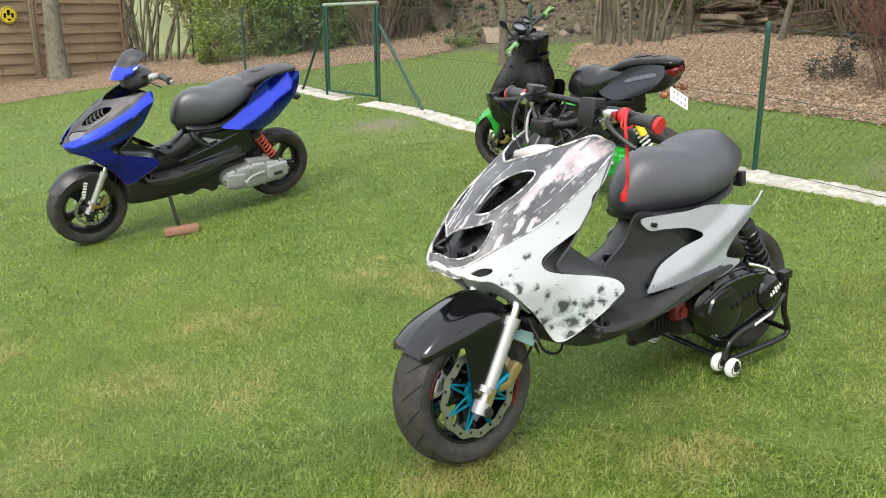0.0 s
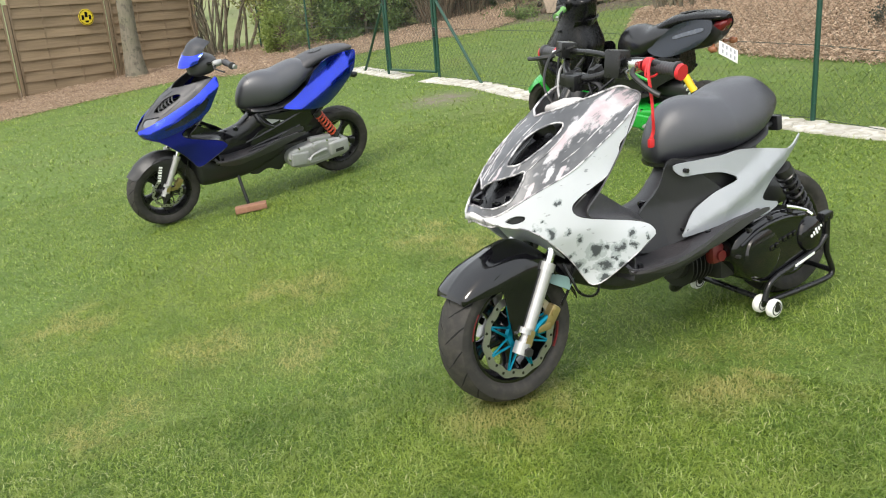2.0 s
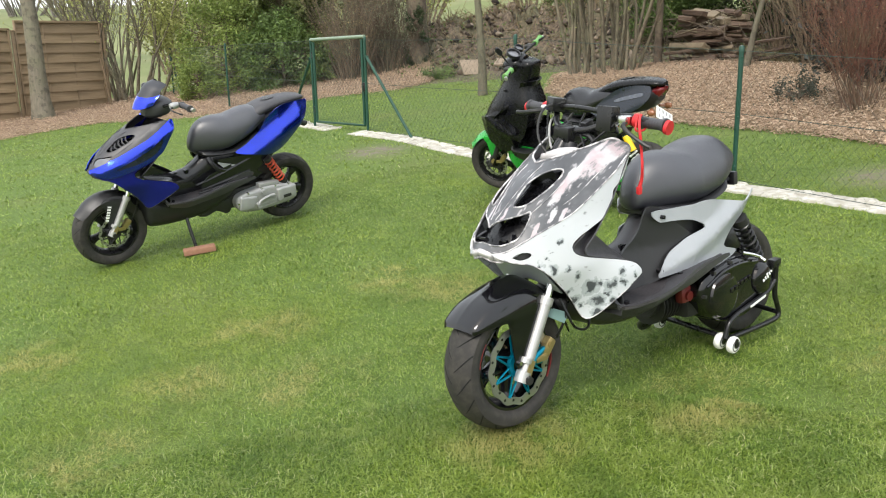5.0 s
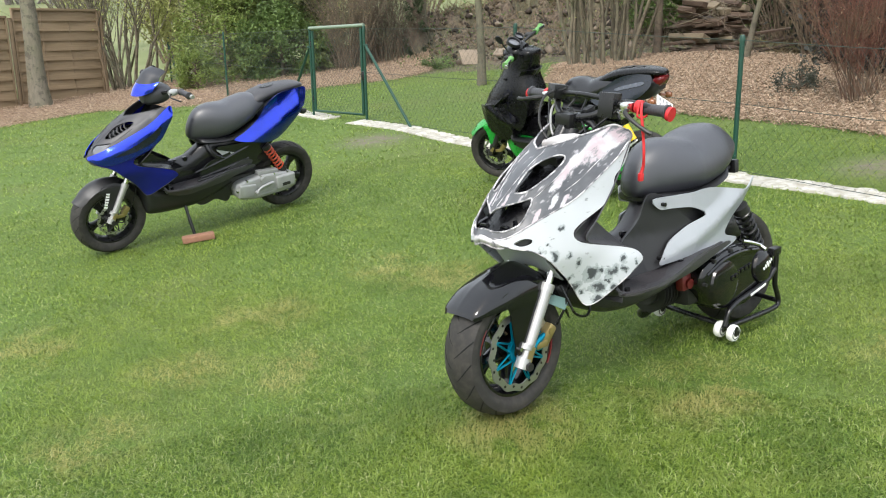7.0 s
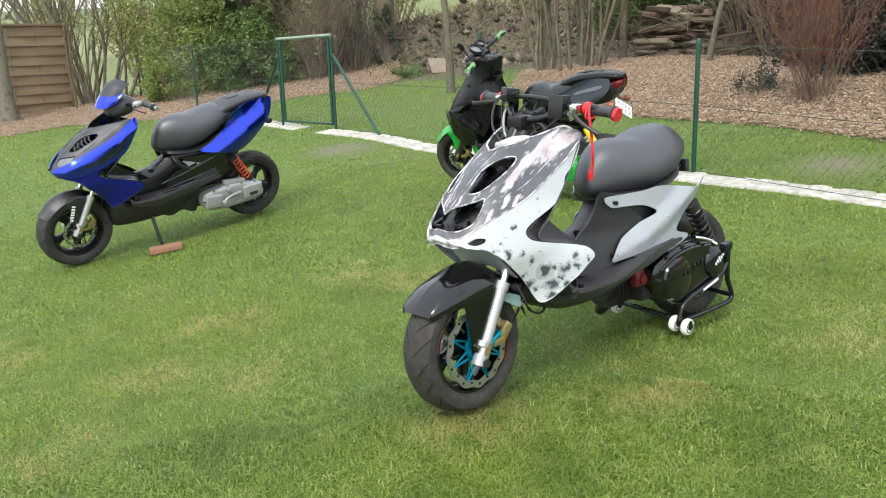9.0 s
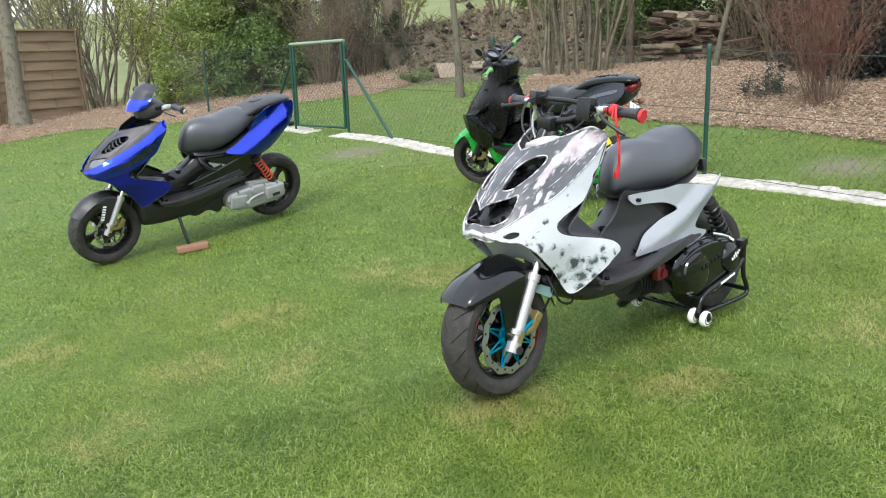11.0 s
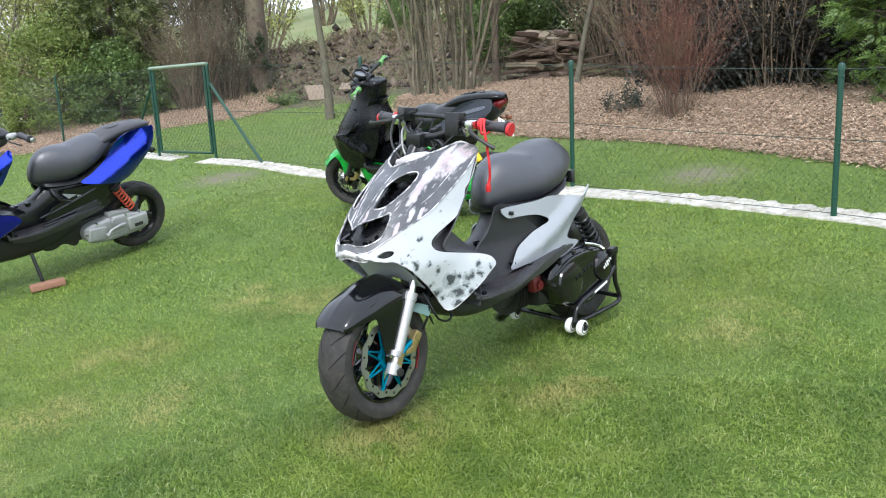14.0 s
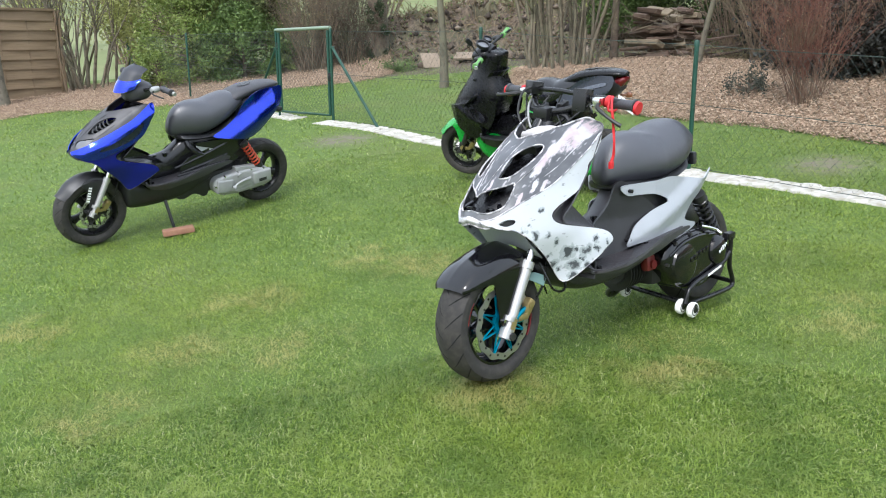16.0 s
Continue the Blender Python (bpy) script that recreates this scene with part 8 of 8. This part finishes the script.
chips(BED_RIGHT, 130000, 0.13, 32, "bark_chips")


def grass_material(thin=0.0):
    k = Mat("lawn_grass_blade", 0.5)
    pos = k.n.new("ShaderNodeNewGeometry").outputs["Position"]
    r = k.island()
    c = k.ramp(r, [(0.0, (0.058, 0.116, 0.012)), (0.4, (0.150, 0.238, 0.027)), (0.78, (0.275, 0.370, 0.064)), (0.92, (0.36, 0.46, 0.14)), (1.0, (0.56, 0.55, 0.30))])
    big = k.noise(0.75, 4, 0.5, co=pos)
    mid = k.noise(2.6, 5, 0.6, co=pos)
    fine = k.noise(7.5, 5, 0.6, co=pos)
    c = k.mix(k.ramp(big, [(0.44, 0.0), (0.62, 0.55)]), c, (0.285, 0.36, 0.048))
    c = k.mix(k.ramp(mid, [(0.48, 0.0), (0.62, 0.5)]), c, (0.105, 0.185, 0.034))
    c = k.mix(k.ramp(fine, [(0.50, 0.0), (0.66, 0.5)]), c, (0.33, 0.40, 0.10))
    worn = None
    for cx, cy, cr in ((-0.31, 3.96, 0.42), (-1.3, 3.02, 0.34), (-0.79, 2.98, 0.38), (-0.63, 4.2, 0.36), (0.03, 2.36, 0.3), (0.68, 2.62, 0.35), (-1.44, 2.44, 0.3), (-1.18, 3.58, 0.4), (-2.2, 3.3, 0.4), (1.5, 2.9, 0.4)):
        d = k.n.new("ShaderNodeVectorMath")
        d.operation = "DISTANCE"
        k.l.new(pos, d.inputs[0])
        d.inputs[1].default_value = (cx, cy, gz(cx, cy))
        w = k.n.new("ShaderNodeMapRange")
        w.inputs["From Min"].default_value, w.inputs["From Max"].default_value = cr, 0.0
        k.l.new(d.outputs["Value"], w.inputs["Value"])
        worn = w.outputs[0] if worn is None else k.mix(1.0, worn, w.outputs[0], "LIGHTEN")
    patch = k.mix(1.0, worn, k.ramp(k.noise(5.5, 5, 0.65, co=pos), [(0.40, 0.15), (0.60, 1.5)]), "MULTIPLY")
    c = k.mix(k.ramp(patch, [(0.12, 0.0), (0.85, 0.75)]), c, (0.44, 0.40, 0.15))
    if thin:
        c = k.mix(thin, c, (0.15, 0.155, 0.06))
    k.base(c)
    tr = k.n.new("ShaderNodeBsdfTranslucent")
    k.l.new(c, tr.inputs["Color"])
    mx = k.n.new("ShaderNodeMixShader")
    mx.inputs[0].default_value = 0.4
    k.l.new(k.b.outputs[0], mx.inputs[1])
    k.l.new(tr.outputs[0], mx.inputs[2])
    k.l.new(mx.outputs[0], k.n["Material Output"].inputs["Surface"])
    return k.m


def grass():
    rng = np.random.default_rng(77)
    beds = [bed_poly(BED_LEFT), bed_poly(BED_RIGHT)]
    mat, dull = grass_material(), grass_material(0.15)
    edge = np.array([(4.5, 0.95), (3.4, 2.7), (2.755, 3.9), (2.03, 4.95), (1.655, 5.37), (0.7, 6.5), (-0.365, 7.66), (-1.1, 8.8), (-1.55, 9.35), (-1.9, 9.75)])
    for lo, hi, n, h0, w0, segs, whole in ((1.0, 2.9, 215000, 0.025, 0.0015, 2, 0), (2.9, 4.4, 240000, 0.026, 0.0021, 1, 0), (4.4, 7.5, 220000, 0.028, 0.0034, 1, 0), (7.5, 17.0, 150000, 0.036, 0.0062, 1, 0), (0.0, 7.5, 150000, 0.032, 0.006, 1, 1)):
        r = np.sqrt(rng.uniform(lo * lo, hi * hi, n * 2))
        a = rng.uniform(radians(38), radians(140), n * 2) + rng.normal(0, 0.07, n * 2)
        if whole:
            a = rng.uniform(radians(135), radians(405), n * 2)
            a = np.where(r < 1.1, rng.uniform(0, 2 * np.pi, n * 2), a)
        x, y = r * np.cos(a), r * np.sin(a) - 0.2
        keep = ~(in_poly(x, y, beds[0]) | in_poly(x, y, beds[1]))
        ex = np.interp(y, edge[:, 1], edge[:, 0], left=9, right=-9)
        off = np.abs(x - ex) * 0.8
        keep &= (off > 0.105 + rng.uniform(-0.02, 0.03, len(x))) | (y > 9.8) | (y < 0.9)
        keep &= ~((y > 14.8 + rng.uniform(-0.5, 1.6, len(x))) & (x > -2.4))
        # worn patches
        for cx, cy, rad in ((-1.40, 8.28, 0.46), (2.44, 5.55, 0.36)):
            keep &= (np.hypot(x - cx, y - cy) > rad * rng.uniform(0.15, 1.25, len(x)))
        x, y = x[keep][:n], y[keep][:n]
        m = len(x)
        z = GZ(x, y) - 0.004
        c = np.stack([x, y, z], 1)
        an = np.array([3.5 * noise.noise(Vector((float(p) * 5.3, float(q) * 5.3, 2.0))) for p, q in zip(x, y)]) + rng.normal(0, 2.0, m)
        tuft = np.array([noise.noise(Vector((float(p) * 2.1, float(q) * 2.1, 7.0))) for p, q in zip(x, y)]) 
        h = (h0 * rng.uniform(0.5, 1.25, m) * (1 + 0.35 * tuft))[:, None]
        lean = rng.uniform(0.6, 2.0, m)[:, None]
        w = (w0 * rng.uniform(0.7, 1.3, m))[:, None]
        d = np.stack([np.cos(an), np.sin(an), np.zeros(m)], 1)
        s = np.stack([-np.sin(an), np.cos(an), np.zeros(m)], 1)
        up = np.array([0, 0, 1.0])
        tip = c + d * h * lean + up * h * (1 - 0.35 * lean)
        if segs == 2:
            mid = c + d * h * lean * 0.32 + up * h * 0.58
            V = np.stack([c - s * w, c + s * w, mid + s * w * 0.85, mid - s * w * 0.85, tip], 1).reshape(-1, 3)
            b = (np.arange(m) * 5)[:, None]
            F = np.concatenate([b + [[0, 1, 2]], b + [[0, 2, 3]], b + [[3, 2, 4]]], 0)
        else:
            V = np.stack([c - s * w, c + s * w, tip], 1).reshape(-1, 3)
            F = (np.arange(m) * 3)[:, None] + [[0, 1, 2]]
        behind = (x > np.interp(y, edge[:, 1], edge[:, 0], left=9, right=-1.9)) & (y < 12.5)
        pick = np.tile(behind, 3) if segs == 2 else behind
        tagged(mesh_np("grass_blades", V, F[~pick], mat, None), "short mown green grass with yellowed blades", "grass", kind="stuff")
        if pick.sum() > 500:
            keep_thin = F[pick][rng.random(pick.sum()) < 0.75] if segs == 1 else F[pick]
            tagged(mesh_np("thin_grass", V, keep_thin, dull, None), "thinner dull grass behind the wire fence", "grass", kind="stuff")


grass()
